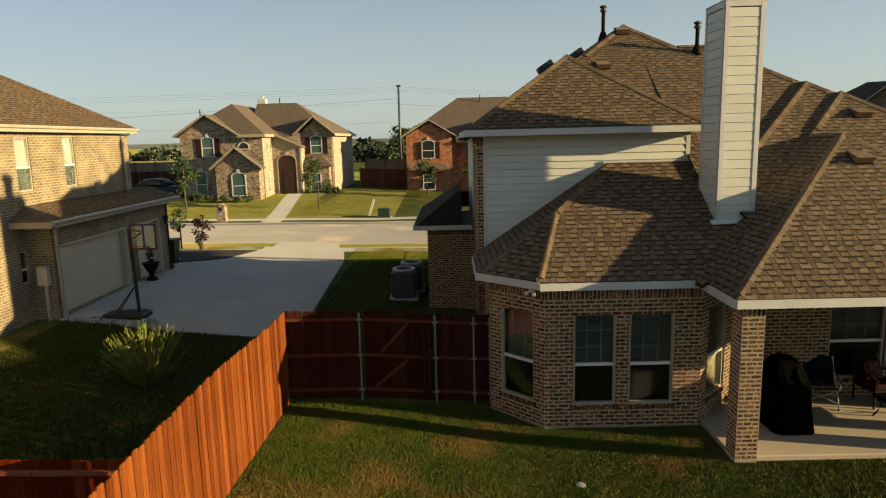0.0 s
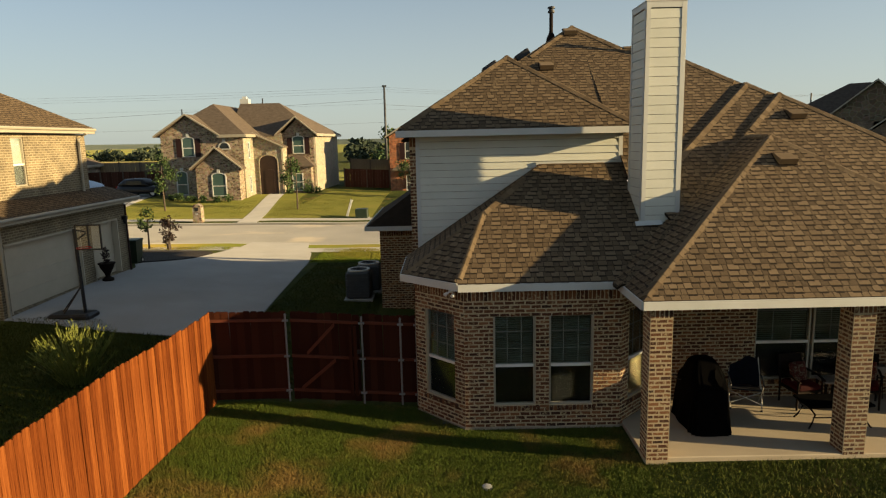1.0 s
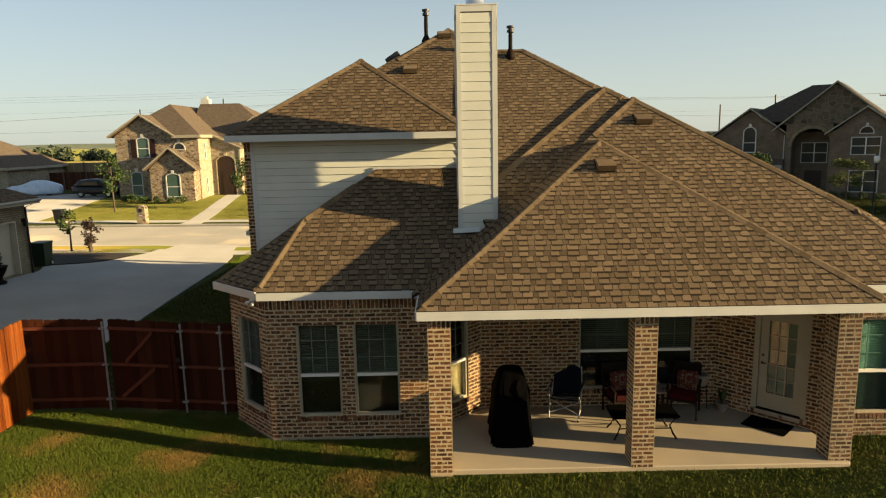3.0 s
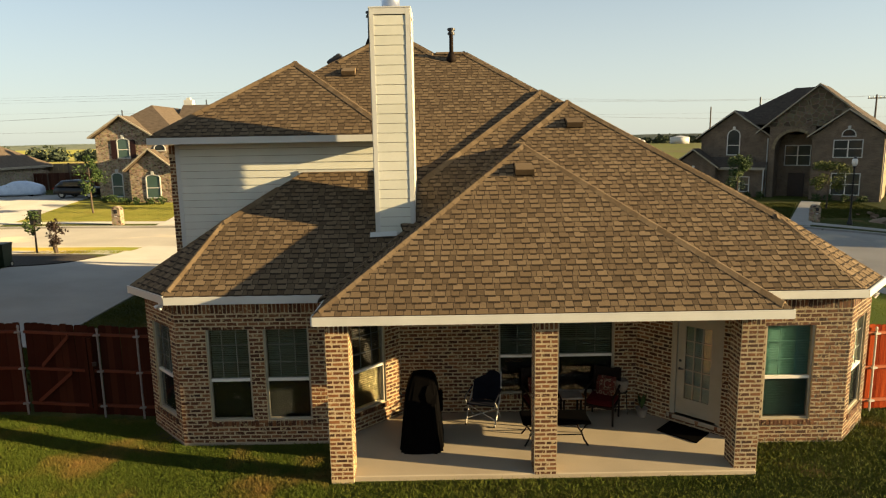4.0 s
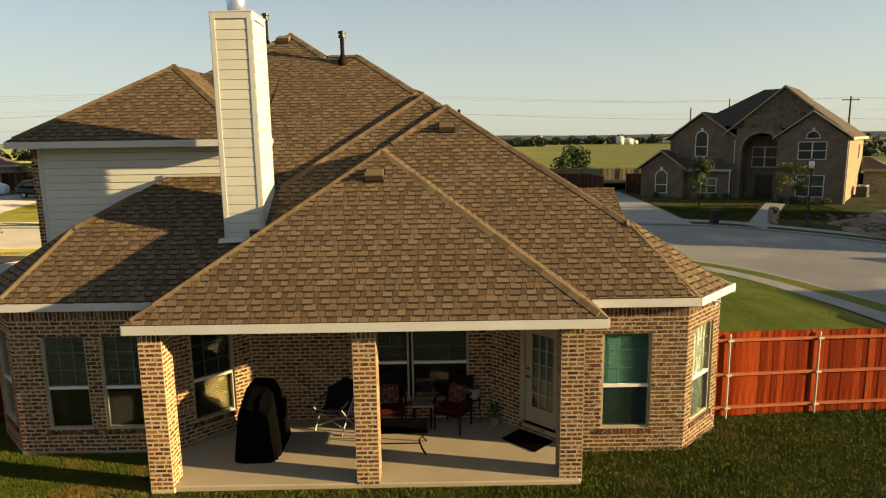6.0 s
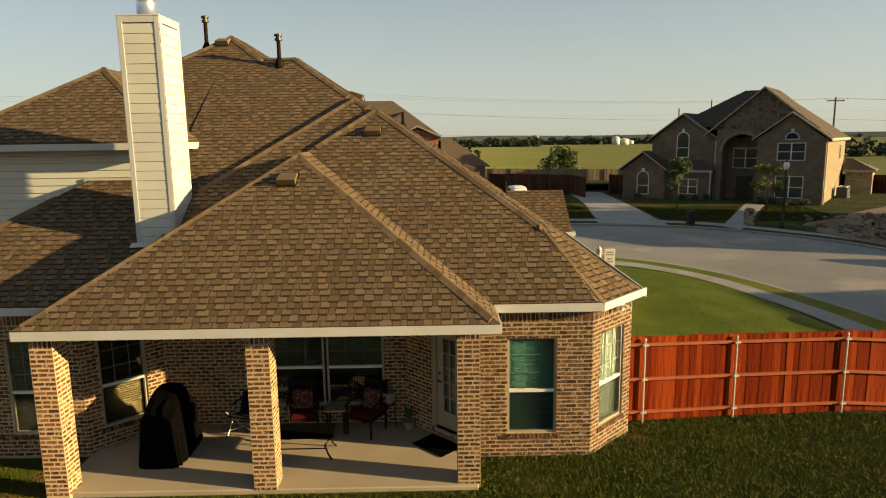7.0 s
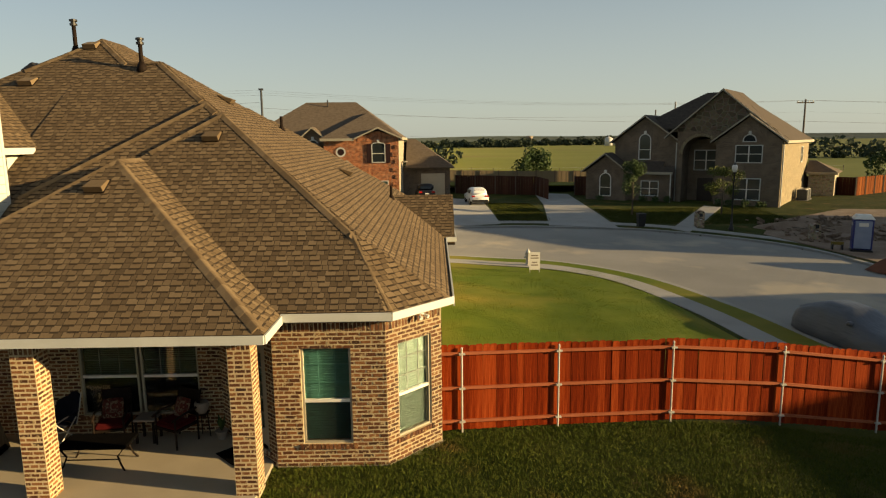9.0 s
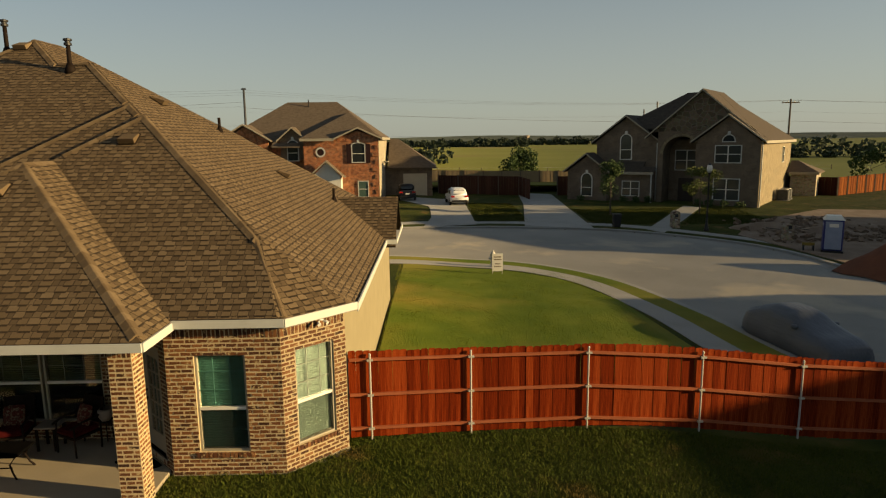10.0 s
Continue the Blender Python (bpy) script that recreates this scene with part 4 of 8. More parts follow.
part("threshold", m, M_SLAB, door)


# ---- timber fences ----
def picket(mesh_cache={}, w=0.138, h=1.83, t=0.016):
    key = (round(w, 3), round(h, 2))
    if key not in mesh_cache:
        c = 0.025
        front = [(0, 0), (w, 0), (w, h - c), (w - c, h), (c, h), (0, h - c)]
        m = Mesh().add([(x, 0, z) for x, z in front] + [(x, t, z) for x, z in front], [tuple(range(6)), tuple(range(11, 5, -1))] + [(i, 6 + i, 6 + (i + 1) % 6, (i + 1) % 6) for i in range(6)])
        mesh_cache[key] = m
    return mesh_cache[key]


PICKET_MESH = {}


def fence_run(name, label, a, b, material, posts=True, height=1.83, side=1, rails=True, rng=random.Random(9), sections=None, gate=False, group="back garden fence"):
    """A board fence from a to b: boards on the far side of rails and steel posts. side: on which side of the line the boards stand."""
    a, b = Vector((*a, 0)), Vector((*b, 0))
    d = b - a
    n = d.length
    d.normalize()
    out = Vector((-d.y, d.x, 0)) * side
    fence = thing(name, (a.x + b.x) / 2, (a.y + b.y) / 2, land((a.x + b.x) / 2, (a.y + b.y) / 2), label, "fence", group)
    base = fence.matrix_basis.translation
    ang = math.atan2(d.y, d.x)
    k = int(n / 0.143)
    for i in range(k):
        q = a + d * (i * n / k)
        key = (material.name, height, i % 5)
        if key not in PICKET_MESH:
            PICKET_MESH[key] = picket(w=(0.149 if material in (M_FENCE_SHADED, M_FENCE) else 0.137) + 0.001 * (i % 3), h=height - 0.006 * (i % 5)).data("picket", material)
        ob = new("picket", PICKET_MESH[key])
        ob.parent = fence
        z = land(q.x, q.y) + 0.03 + rng.uniform(-0.008, 0.008)
        ob.matrix_basis = Matrix.Translation(q + out * (0.075 + 0.005 * (i % 2) + rng.uniform(0, 0.004)) + Vector((0, 0, z)) - base) @ Matrix.Rotation(ang, 4, "Z") @ Matrix.Rotation(rng.uniform(-0.006, 0.006), 4, "Y")
    if rails:
        cuts = sections or [0.0, n]
        for s0, s1 in zip(cuts, cuts[1:]):
            p, q = a + d * (s0 + 0.01), a + d * (s1 - 0.01)
            for f in (0.13, 0.52, 0.92):
                m = Mesh()
                v = []
                for r in (p, q):
                    z = land(r.x, r.y) + height * f
                    for o, h in ((0.02, -0.028), (0.07, -0.028), (0.07, 0.028), (0.02, 0.028)):
                        v.append(r + out * o + Vector((0, 0, z + h)))
                m.add(v, [(0, 1, 2, 3), (7, 6, 5, 4), (0, 4, 5, 1), (1, 5, 6, 2), (2, 6, 7, 3), (3, 7, 4, 0)])
                part("rail", m, M_RAIL_SHADED if material is M_FENCE_SHADED else M_RAIL, fence)
            if posts:
                r = a + d * s1
                z = land(r.x, r.y)
                m = Mesh().lathe(r.x + out.x * 0.022, r.y + out.y * 0.022, [(0.021, z - 0.3), (0.021, z + height - 0.07), (0.025, z + height - 0.065), (0.025, z + height - 0.03), (0.01, z + height - 0.01)], 10)
                steel = M_STEEL_SHADED if material is M_FENCE_SHADED else M_STEEL
                post = part("post", m, steel, fence, "galvanised steel post", smooth=False)
                for f in (0.13, 0.52, 0.92):
                    m = Mesh().box(-0.06, -0.033, -0.017, 0.06, 0.02, 0.017, Matrix.Translation((r.x, r.y, z + height * f)) @ Matrix.Rotation(ang, 4, "Z"))
                    part("bracket", m, steel, post)
    return fence


# darker copies of cedar, rail and steel: the house's shade is in their colour
M_FENCE_SHADED = surface("shaded_red_cedar", [(0.02411, 0.006653, 0.003276), (0.03709, 0.01064, 0.00504), (0.05193, 0.01633, 0.007812)], 0.75, 3, 0.35, piece=0.6, stretch=(6, 6, 0.5), fine=14, spec=0.05)
M_RAIL_SHADED = surface("shaded_red_rail", [(0.085, 0.026, 0.014), (0.12, 0.038, 0.022)], 0.75, 3, 0.3, stretch=(0.5, 0.5, 5), fine=12, spec=0.05)
M_STEEL_SHADED = surface("shaded_galvanised_steel", [(0.1728, 0.1584, 0.144), (0.2232, 0.2088, 0.1872)], 0.6, 8, 0.05, metal=0.1, spec=0.2)
M_RAIL = surface("faded_red_rail", [(0.22, 0.06, 0.027), (0.32, 0.10, 0.048)], 0.75, 3, 0.3, stretch=(0.5, 0.5, 5), fine=12, spec=0.1)
FR = [(15.42, 12.9), (17.87, 13.3), (20.35, 13.55), (22.85, 13.75), (25.15, 13.95), (27.5, 14.1)]
fence_run("board_fence", "red-stained cedar board fence with steel posts", FR[0], FR[1], M_FENCE, sections=[0.0, 0.42, 2.48])
for a, b in zip(FR[1:], FR[2:]):
    fence_run("board_fence", "red-stained cedar board fence with steel posts", a, b, M_FENCE, sections=[0.0, (Vector(b) - Vector(a)).length])
fence_run("board_fence", "red-stained cedar board fence in the shade of the house", (-3.42, 12.95), (-1.80, 13.1), M_FENCE_SHADED, height=1.96, sections=[0.0, 1.62])
fence_run("board_fence", "short red-stained board fence between gate and house", (-0.2, 13.12), (0.97, 13.12), M_FENCE_SHADED, height=1.96, sections=[-0.04, 0.0, 0.82, 1.16])
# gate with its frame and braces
gate = fence_run("garden_gate", "red-stained board gate with diagonal braces", (-1.72, 13.1), (-0.26, 13.1), M_FENCE_SHADED, height=1.96, sections=[0.0, 1.46], posts=False)
for q0, q1, f0, f1 in ((0.2, 0.95, 0.16, 0.5), (0.35, 0.95, 0.56, 0.9)):
    v = []
    for u, f in ((q0, f0), (q1, f1)):
        x = -1.72 + u
        z = land(x, 13.1) + 1.96 * f
        for o, h in ((-0.035, -0.045), (0.0, -0.045), (0.0, 0.045), (-0.035, 0.045)):
            v.append((x, 13.1 + o + 0.003, z + h))
    part("brace", Mesh().add(v, [(0, 1, 2, 3), (7, 6, 5, 4), (0, 4, 5, 1), (1, 5, 6, 2), (2, 6, 7, 3), (3, 7, 4, 0)]), M_RAIL_SHADED, gate)
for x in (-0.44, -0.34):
    part("stile", Mesh().box(x - 0.035, 13.05, land(x, 13.1) + 0.2, x + 0.035, 13.095, land(x, 13.1) + 1.75), M_FENCE_SHADED, gate)
part("latch", Mesh().box(-0.3, 13.02, 1.25, -0.22, 13.05, 1.33), M_BLACK, gate)
# boundary fence along the garden, boards towards the garden
fence_run("boundary_fence", "bright orange-red stained board fence along the lawn", (-3.42, 12.92), (-3.36, 1.0), M_FENCE_O, side=1, rails=False, height=2.0)
fence_run("neighbour_fence", "red-stained board fence across the neighbouring garden", (-12, 6.8), (-3.5, 6.85), M_FENCE, side=1, rails=True, posts=False, height=1.62, sections=[0, 2.4, 4.8, 7.2, 8.4])


# ---- houses across the street and next door ----
def brick_skin(name, a, b, mortar, bw=0.25, bh=0.08, size=0.012, warp=0.0, patch=1.2, tones=(0.72, 1.2)):
    """Brickwork too far off for single bricks: courses over x + y and z."""
    m = bpy.data.materials.new(name)
    m.use_nodes = True
    nt, bs = m.node_tree, m.node_tree.nodes["Principled BSDF"]
    tc, sep, add, com, br = (nt.nodes.new(k) for k in ("ShaderNodeTexCoord", "ShaderNodeSeparateXYZ", "ShaderNodeMath", "ShaderNodeCombineXYZ", "ShaderNodeTexBrick"))
    nt.links.new(tc.outputs["Object"], sep.inputs[0])
    nt.links.new(sep.outputs[0], add.inputs[0])
    nt.links.new(sep.outputs[1], add.inputs[1])
    nt.links.new(add.outputs[0], com.inputs[0])
    nt.links.new(sep.outputs[2], com.inputs[1])
    wp, wa = nt.nodes.new("ShaderNodeTexNoise"), nt.nodes.new("ShaderNodeVectorMath")
    wp.inputs["Scale"].default_value, wa.operation, wa.inputs[1].default_value = 4.0, "MULTIPLY_ADD", (warp, warp, 0)
    nt.links.new(tc.outputs["Object"], wp.inputs["Vector"])
    nt.links.new(wp.outputs["Color"], wa.inputs[0])
    nt.links.new(com.outputs[0], wa.inputs[2])
    nt.links.new(wa.outputs[0], br.inputs["Vector"])
    br.inputs["Scale"].default_value, br.inputs["Mortar Size"].default_value = 1.0, size
    br.inputs["Brick Width"].default_value, br.inputs["Row Height"].default_value = bw, bh
    br.inputs["Color1"].default_value, br.inputs["Color2"].default_value, br.inputs["Mortar"].default_value = (*a, 1), (*b, 1), (*mortar, 1)
    no, ra, mx = nt.nodes.new("ShaderNodeTexNoise"), nt.nodes.new("ShaderNodeValToRGB"), nt.nodes.new("ShaderNodeMix")
    no.inputs["Scale"].default_value, no.inputs["Detail"].default_value = patch, 5
    nt.links.new(tc.outputs["Object"], no.inputs["Vector"])
    ra.color_ramp.elements[0].position, ra.color_ramp.elements[1].position = 0.3, 0.7
    ra.color_ramp.elements[0].color, ra.color_ramp.elements[1].color = (*[tones[0]] * 3, 1), (*[tones[1]] * 3, 1)
    nt.links.new(no.outputs[0], ra.inputs[0])
    mx.data_type, mx.blend_type = "RGBA", "MULTIPLY"
    mx.inputs[0].default_value = 1.0
    nt.links.new(br.outputs[0], mx.inputs[6])
    nt.links.new(ra.outputs[0], mx.inputs[7])
    nt.links.new(mx.outputs[2], bs.inputs["Base Color"])
    bs.inputs["Roughness"].default_value = 0.9
    bp = nt.nodes.new("ShaderNodeBump")
    bp.inputs["Strength"].default_value, bp.inputs["Distance"].default_value = 0.4, 0.01
    nt.links.new(br.outputs[1], bp.inputs["Height"])
    bp.invert = True
    nt.links.new(bp.outputs[0], bs.inputs["Normal"])
    return m


def stone_skin(name, tones, joint, size=0.24, tall=1.8):
    """Squared rubble too far off for single stones: cells of several tones with pale joints."""
    m = bpy.data.materials.new(name)
    m.use_nodes = True
    nt, bs = m.node_tree, m.node_tree.nodes["Principled BSDF"]
    tc, mp, cell, edge, ramp, jr, mx, no, mul, bp = (nt.nodes.new(k) for k in ("ShaderNodeTexCoord", "ShaderNodeMapping", "ShaderNodeTexVoronoi", "ShaderNodeTexVoronoi", "ShaderNodeValToRGB", "ShaderNodeValToRGB", "ShaderNodeMix", "ShaderNodeTexNoise", "ShaderNodeMix", "ShaderNodeBump"))
    mp.inputs["Scale"].default_value = (1 / size, 1 / size, tall / size)
    nt.links.new(tc.outputs["Object"], mp.inputs[0])
    edge.feature = "DISTANCE_TO_EDGE"
    for v in (cell, edge):
        v.inputs["Scale"].default_value, v.inputs["Randomness"].default_value = 1.0, 0.85
        nt.links.new(mp.outputs[0], v.inputs["Vector"])
    els = ramp.color_ramp.elements
    while len(els) < len(tones):
        els.new(0.5)
    for i, c in enumerate(tones):
        els[i].position, els[i].color = i / (len(tones) - 1), (*c, 1)
    sep = nt.nodes.new("ShaderNodeSeparateColor")
    nt.links.new(cell.outputs["Color"], sep.inputs[0])
    nt.links.new(sep.outputs[0], ramp.inputs[0])
    jr.color_ramp.elements[0].position, jr.color_ramp.elements[1].position = 0.03, 0.09
    nt.links.new(edge.outputs["Distance"], jr.inputs[0])
    mx.data_type, mul.data_type, mul.blend_type = "RGBA", "RGBA", "MULTIPLY"
    nt.links.new(jr.outputs[0], mx.inputs[0])
    mx.inputs[6].default_value = (*joint, 1)
    nt.links.new(ramp.outputs[0], mx.inputs[7])
    no.inputs["Scale"].default_value, no.inputs["Detail"].default_value = 5.0, 6
    nt.links.new(tc.outputs["Object"], no.inputs["Vector"])
    mul.inputs[0].default_value = 0.6
    nt.links.new(mx.outputs[2], mul.inputs[6])
    nt.links.new(no.outputs["Color"], mul.inputs[7])
    nt.links.new(mul.outputs[2], bs.inputs["Base Color"])
    bs.inputs["Roughness"].default_value = 0.9
    bp.inputs["Strength"].default_value, bp.inputs["Distance"].default_value = 0.5, 0.03
    nt.links.new(jr.outputs[0], bp.inputs["Height"])
    nt.links.new(bp.outputs[0], bs.inputs["Normal"])
    return m


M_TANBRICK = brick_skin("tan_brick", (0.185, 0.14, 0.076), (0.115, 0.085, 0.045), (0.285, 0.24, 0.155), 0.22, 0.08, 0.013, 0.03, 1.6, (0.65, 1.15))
M_STONE = stone_skin("mixed_stone", [(0.065, 0.04, 0.026), (0.36, 0.27, 0.17), (0.13, 0.078, 0.046), (0.50, 0.41, 0.29), (0.22, 0.135, 0.08)], (0.40, 0.335, 0.24))
# pale stone, also skins sun-facing side walls whose paleness stands for sunlight
M_PALE_LIT_STONE = stone_skin("pale_and_sunlit_stone", [(0.33, 0.275, 0.185), (0.43, 0.365, 0.26), (0.28, 0.225, 0.145), (0.47, 0.41, 0.30)], (0.47, 0.42, 0.32), 0.36)
M_REDBRICK = brick_skin("orange_brick", (0.36, 0.105, 0.032), (0.17, 0.043, 0.017), (0.34, 0.22, 0.125), 0.26, 0.095, 0.014, 0.05, 3.0, (0.5, 1.4))
M_FLAGSTONE = stone_skin("olive_flagstone", [(0.10, 0.075, 0.045), (0.17, 0.13, 0.08), (0.065, 0.048, 0.03), (0.21, 0.165, 0.105)], (0.19, 0.16, 0.11), 0.6, 1.2)
M_GREYBRICK = brick_skin("taupe_brick", (0.143, 0.101, 0.0665), (0.0945, 0.0651, 0.0434), (0.173, 0.14, 0.101))
M_FARROOF = surface("weathered_shingle", [(0.0714, 0.0536, 0.0387), (0.101, 0.0774, 0.0565), (0.125, 0.0978, 0.0714)], 0.9, 3, 0.5, fine=9, stretch=(1, 1, 2), spec=0.2)
M_DARKROOF = surface("dark_brown_shingle", [(0.040, 0.031, 0.025), (0.058, 0.046, 0.036), (0.075, 0.060, 0.048)], 0.9, 3, 0.5, fine=9, stretch=(1, 1, 2), spec=0.2)
M_SHUTTER = surface("brown_shutter", [(0.016, 0.006, 0.006), (0.028, 0.011, 0.010)], 0.6, 5, 0.1, spec=0.2)
M_DOOR = surface("dark_wood_door", [(0.015, 0.007, 0.0045), (0.0275, 0.013, 0.008)], 0.5, 4, 0.1)
M_GARAGE = surface("tan_garage_door", [(0.40, 0.35, 0.26), (0.46, 0.405, 0.305)], 0.6, 2, 0.1)


def box_wall(parent, poly, z0, z1, material, label=""):
    return part("wall", Mesh().prism(poly, z0, z1), material, parent, label, local=True)


def gable_wall(parent, x0, x1, y, z0, ze, zp, material, depth=0.3, xp=None):
    """A wall that faces the street and runs up into a gable."""
    xp = (x0 + x1) / 2 if xp is None else xp
    pr = [(x0, z0), (x1, z0), (x1, ze), (xp, zp), (x0, ze)]
    m = Mesh().add([(x, y, z) for x, z in pr] + [(x, y + depth, z) for x, z in pr], [(0, 1, 2, 3, 4), (9, 8, 7, 6, 5)] + [(i, 5 + i, 5 + (i + 1) % 5, (i + 1) % 5) for i in range(5)])
    return part("gable", m, material, parent, local=True)


def rake(parent, x0, x1, y, ze, zp, w=0.15, xp=None, paint=None):
    """Painted boards up both slopes of a gable."""
    xp = (x0 + x1) / 2 if xp is None else xp
    for xa in (x0, x1):
        m = Mesh()
        m.add([(xa, y, ze - w), (xp, y, zp - w), (xp, y, zp), (xa, y, ze), (xa, y + .12, ze - w), (xp, y + .12, zp - w), (xp, y + .12, zp), (xa, y + .12, ze)],
              [(0, 1, 2, 3), (4, 7, 6, 5), (0, 4, 5, 1), (3, 2, 6, 7), (0, 3, 7, 4), (1, 5, 6, 2)])
        part("rake_board", m, paint or M_FRAME, parent, local=True)


def far_window(parent, x, y, z, w, h, pane=M_TEALGLASS, arch=0.0, shutters=False, turn=0, trim=M_TRIM, bars=True):
    """A framed window on an outer face; turn 0 faces the street side, 90 the sunny side."""
    win = new("window")
    win.parent = parent
    win.matrix_basis = pose(x, y, z, 0, 0, turn)
    def outline(i, top):
        a = [(-w / 2 + i, i), (w / 2 - i, i), (w / 2 - i, h - i * (not arch))]
        if arch:
            for k in range(1, 8):
                c = math.pi * k / 8
                a.append(((w / 2 - i) * math.cos(c), h - i * 0 + (arch - i) * math.sin(c)))
        return a + [(-w / 2 + i, h - i * (not arch))]
    o, n = outline(-0.045, 0), outline(0.04, 0)
    k = len(o)
    m = Mesh().add([(a, -0.06, b) for a, b in o] + [(a, -0.06, b) for a, b in n] + [(a, 0.02, b) for a, b in o] + [(a, 0.0, b) for a, b in n],
                   [(i, (i + 1) % k, k + (i + 1) % k, k + i) for i in range(k)] + [(2 * k + i, 2 * k + (i + 1) % k, (i + 1) % k, i) for i in range(k)] + [(k + i, k + (i + 1) % k, 3 * k + (i + 1) % k, 3 * k + i) for i in range(k)])
    part("window_frame", m, trim, win, local=True)
    part("pane", Mesh().add([(a, -0.015, b) for a, b in n], [tuple(range(k))]), pane, win, local=True)
    if bars:
        part("meeting_rail", Mesh().box(-w / 2 + 0.04, -0.045, h * 0.48, w / 2 - 0.04, -0.018, h * 0.48 + 0.06), M_WHITE, win, local=True)
        if w > 1.3:
            part("mullion", Mesh().box(-0.05, -0.05, 0.04, 0.05, -0.018, h - 0.02), M_WHITE, win, local=True)
    if arch:
        part("keystone", Mesh().box(-0.12, -0.09, h + arch, 0.12, 0, h + arch + 0.32), trim, win, local=True)
    if shutters:
        for s in (-1, 1):
            xa = s * (w / 2 + 0.33)
            sh = part("shutter", Mesh().box(xa - 0.22, -0.06, -0.05, xa + 0.22, 0, h + 0.08), M_SHUTTER, win, local=True)
    return win


def far_roof(parent, sections, material=M_FARROOF, eaves=()):
    for i, (p, poly) in enumerate((p, poly) for _, p, poly in roof_pieces(sections)):
        m = Mesh().prism(poly, lambda x, y: height(p, x, y) - 0.12, lambda x, y: height(p, x, y))
        part("roof_slope", m, material, parent, local=True)
    for a, b, z in eaves:
        d = Vector((b[0] - a[0], b[1] - a[1]))
        m = Mesh()
        n = Vector((d.y, -d.x)).normalized() * 0.05
        m.prism([a, b, (b[0] + n.x, b[1] + n.y), (a[0] + n.x, a[1] + n.y)], z - 0.24, z + 0.02)
        part("eave_board", m, M_FRAME, parent, local=True)


def rect(x0, y0, x1, y1):
    return [(x0, y0), (x1, y0), (x1, y1), (x0, y1)]


# stone and brick house opposite; own measures from its front left corner
GL = 0.95
lh = thing("house", -24.0, 58.0, GL, "two-storey house of mixed tan stone with brown shutters and hip roof", "house")
box_wall(lh, rect(0.3, 0.0, 7.6, 11), -0.5, 5.6, M_STONE, "mixed brown and tan stone wall")
box_wall(lh, rect(3.75, -1.4, 7.55, 0.05), -0.5, 2.75, M_STONE)
# thin paler skin on the sun side: sunlight put into the stone colour
box_wall(lh, [(7.6, 0.0), (7.65, 0.0), (7.65, 11), (7.6, 11)], -0.5, 5.6, M_PALE_LIT_STONE, "stone side wall, sunlight put into its pale colour")
box_wall(lh, rect(7.66, 3.2, 10.3, 4.9), -0.5, 4.5, M_PALE_LIT_STONE)
box_wall(lh, rect(7.66, 4.9, 9.9, 11), -0.5, 5.75, M_PALE_LIT_STONE)
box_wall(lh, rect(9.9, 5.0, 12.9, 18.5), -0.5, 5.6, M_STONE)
# same on the right block: its sunlit side is painted paler
box_wall(lh, [(12.9, 5.0), (12.98, 5.0), (12.98, 18.5), (12.9, 18.5)], -0.5, 5.6, M_PALE_LIT_STONE, "side wall, sunlight put into its pale colour")
gable_wall(lh, 0.3, 5.3, -0.02, 5.4, 5.6, 7.3, M_STONE)
gable_wall(lh, 3.75, 7.55, -1.42, 2.4, 2.75, 4.35, M_STONE)
gable_wall(lh, 9.9, 12.9, 4.96, 5.4, 5.6, 7.05, M_STONE)
gable_wall(lh, 7.65, 10.25, 2.95, -0.4, 4.55, 5.75, M_PALE_LIT_STONE, xp=7.7)
S = lambda dx, dy, x, y, z, p=0.72: rises(dx, dy, x, y, z, p)
far_roof(lh, [
    (rect(-0.1, -0.4, 8.0, 12), [S(0, 1, 0, -0.4, 5.6), S(1, 0, -0.1, 0, 5.6), S(-1, 0, 8.0, 0, 5.6)]),
    (rect(-0.1, -0.45, 5.7, 6), [S(1, 0, -0.1, 0, 5.6, 0.64), S(-1, 0, 5.7, 0, 5.6, 0.64)]),
    (rect(5.0, 4.4, 13.35, 19), [S(0, 1, 0, 4.5, 5.6, 0.8), S(-1, 0, 13.35, 0, 5.6), S(0, -1, 0, 19, 5.6, 0.3)]),
    (rect(9.4, 4.4, 13.3, 10), [S(1, 0, 9.4, 0, 5.6, 0.85), S(-1, 0, 13.3, 0, 5.6, 0.85)]),
    (rect(3.4, -1.8, 7.9, 0.2), [S(1, 0, 3.4, 0, 2.7, 0.8), S(-1, 0, 7.9, 0, 2.7, 0.8)]),
    (rect(7.7, 2.6, 10.55, 5), [S(-1, 0, 10.55, 0, 4.45, 0.45)]),
], eaves=[((5.5, -0.42), (8.0, -0.42), 5.6), ((8.0, -0.4), (8.0, 2.6), 5.6), ((13.35, 4.5), (13.35, 19), 5.6)])
far_roof(lh, [(rect(9.75, 3.6, 13.1, 5.0), [S(0, 1, 0, 3.6, 2.6, 0.75), S(1, 0, 9.75, 0, 2.6, 0.75), S(-1, 0, 13.1, 0, 2.6, 0.75)])])
rake(lh, -0.15, 5.75, -0.5, 5.62, 7.5)
rake(lh, 3.35, 7.95, -1.86, 2.75, 4.6)
rake(lh, 9.35, 13.35, 4.34, 5.62, 7.3)
rake(lh, 7.7, 10.6, 2.56, 4.47, 5.8, xp=7.72)
far_window(lh, 2.75, 0.0, 3.75, 1.05, 1.5, arch=0.2, shutters=True)
far_window(lh, 1.95, 0.0, 0.35, 0.95, 1.85, arch=0.25)
far_window(lh, 5.75, -1.42, 0.3, 1.2, 1.75, arch=0.25)
far_window(lh, 5.95, 0.0, 4.35, 1.0, 0.1, arch=0.5, pane=M_DARKGLASS, bars=False)
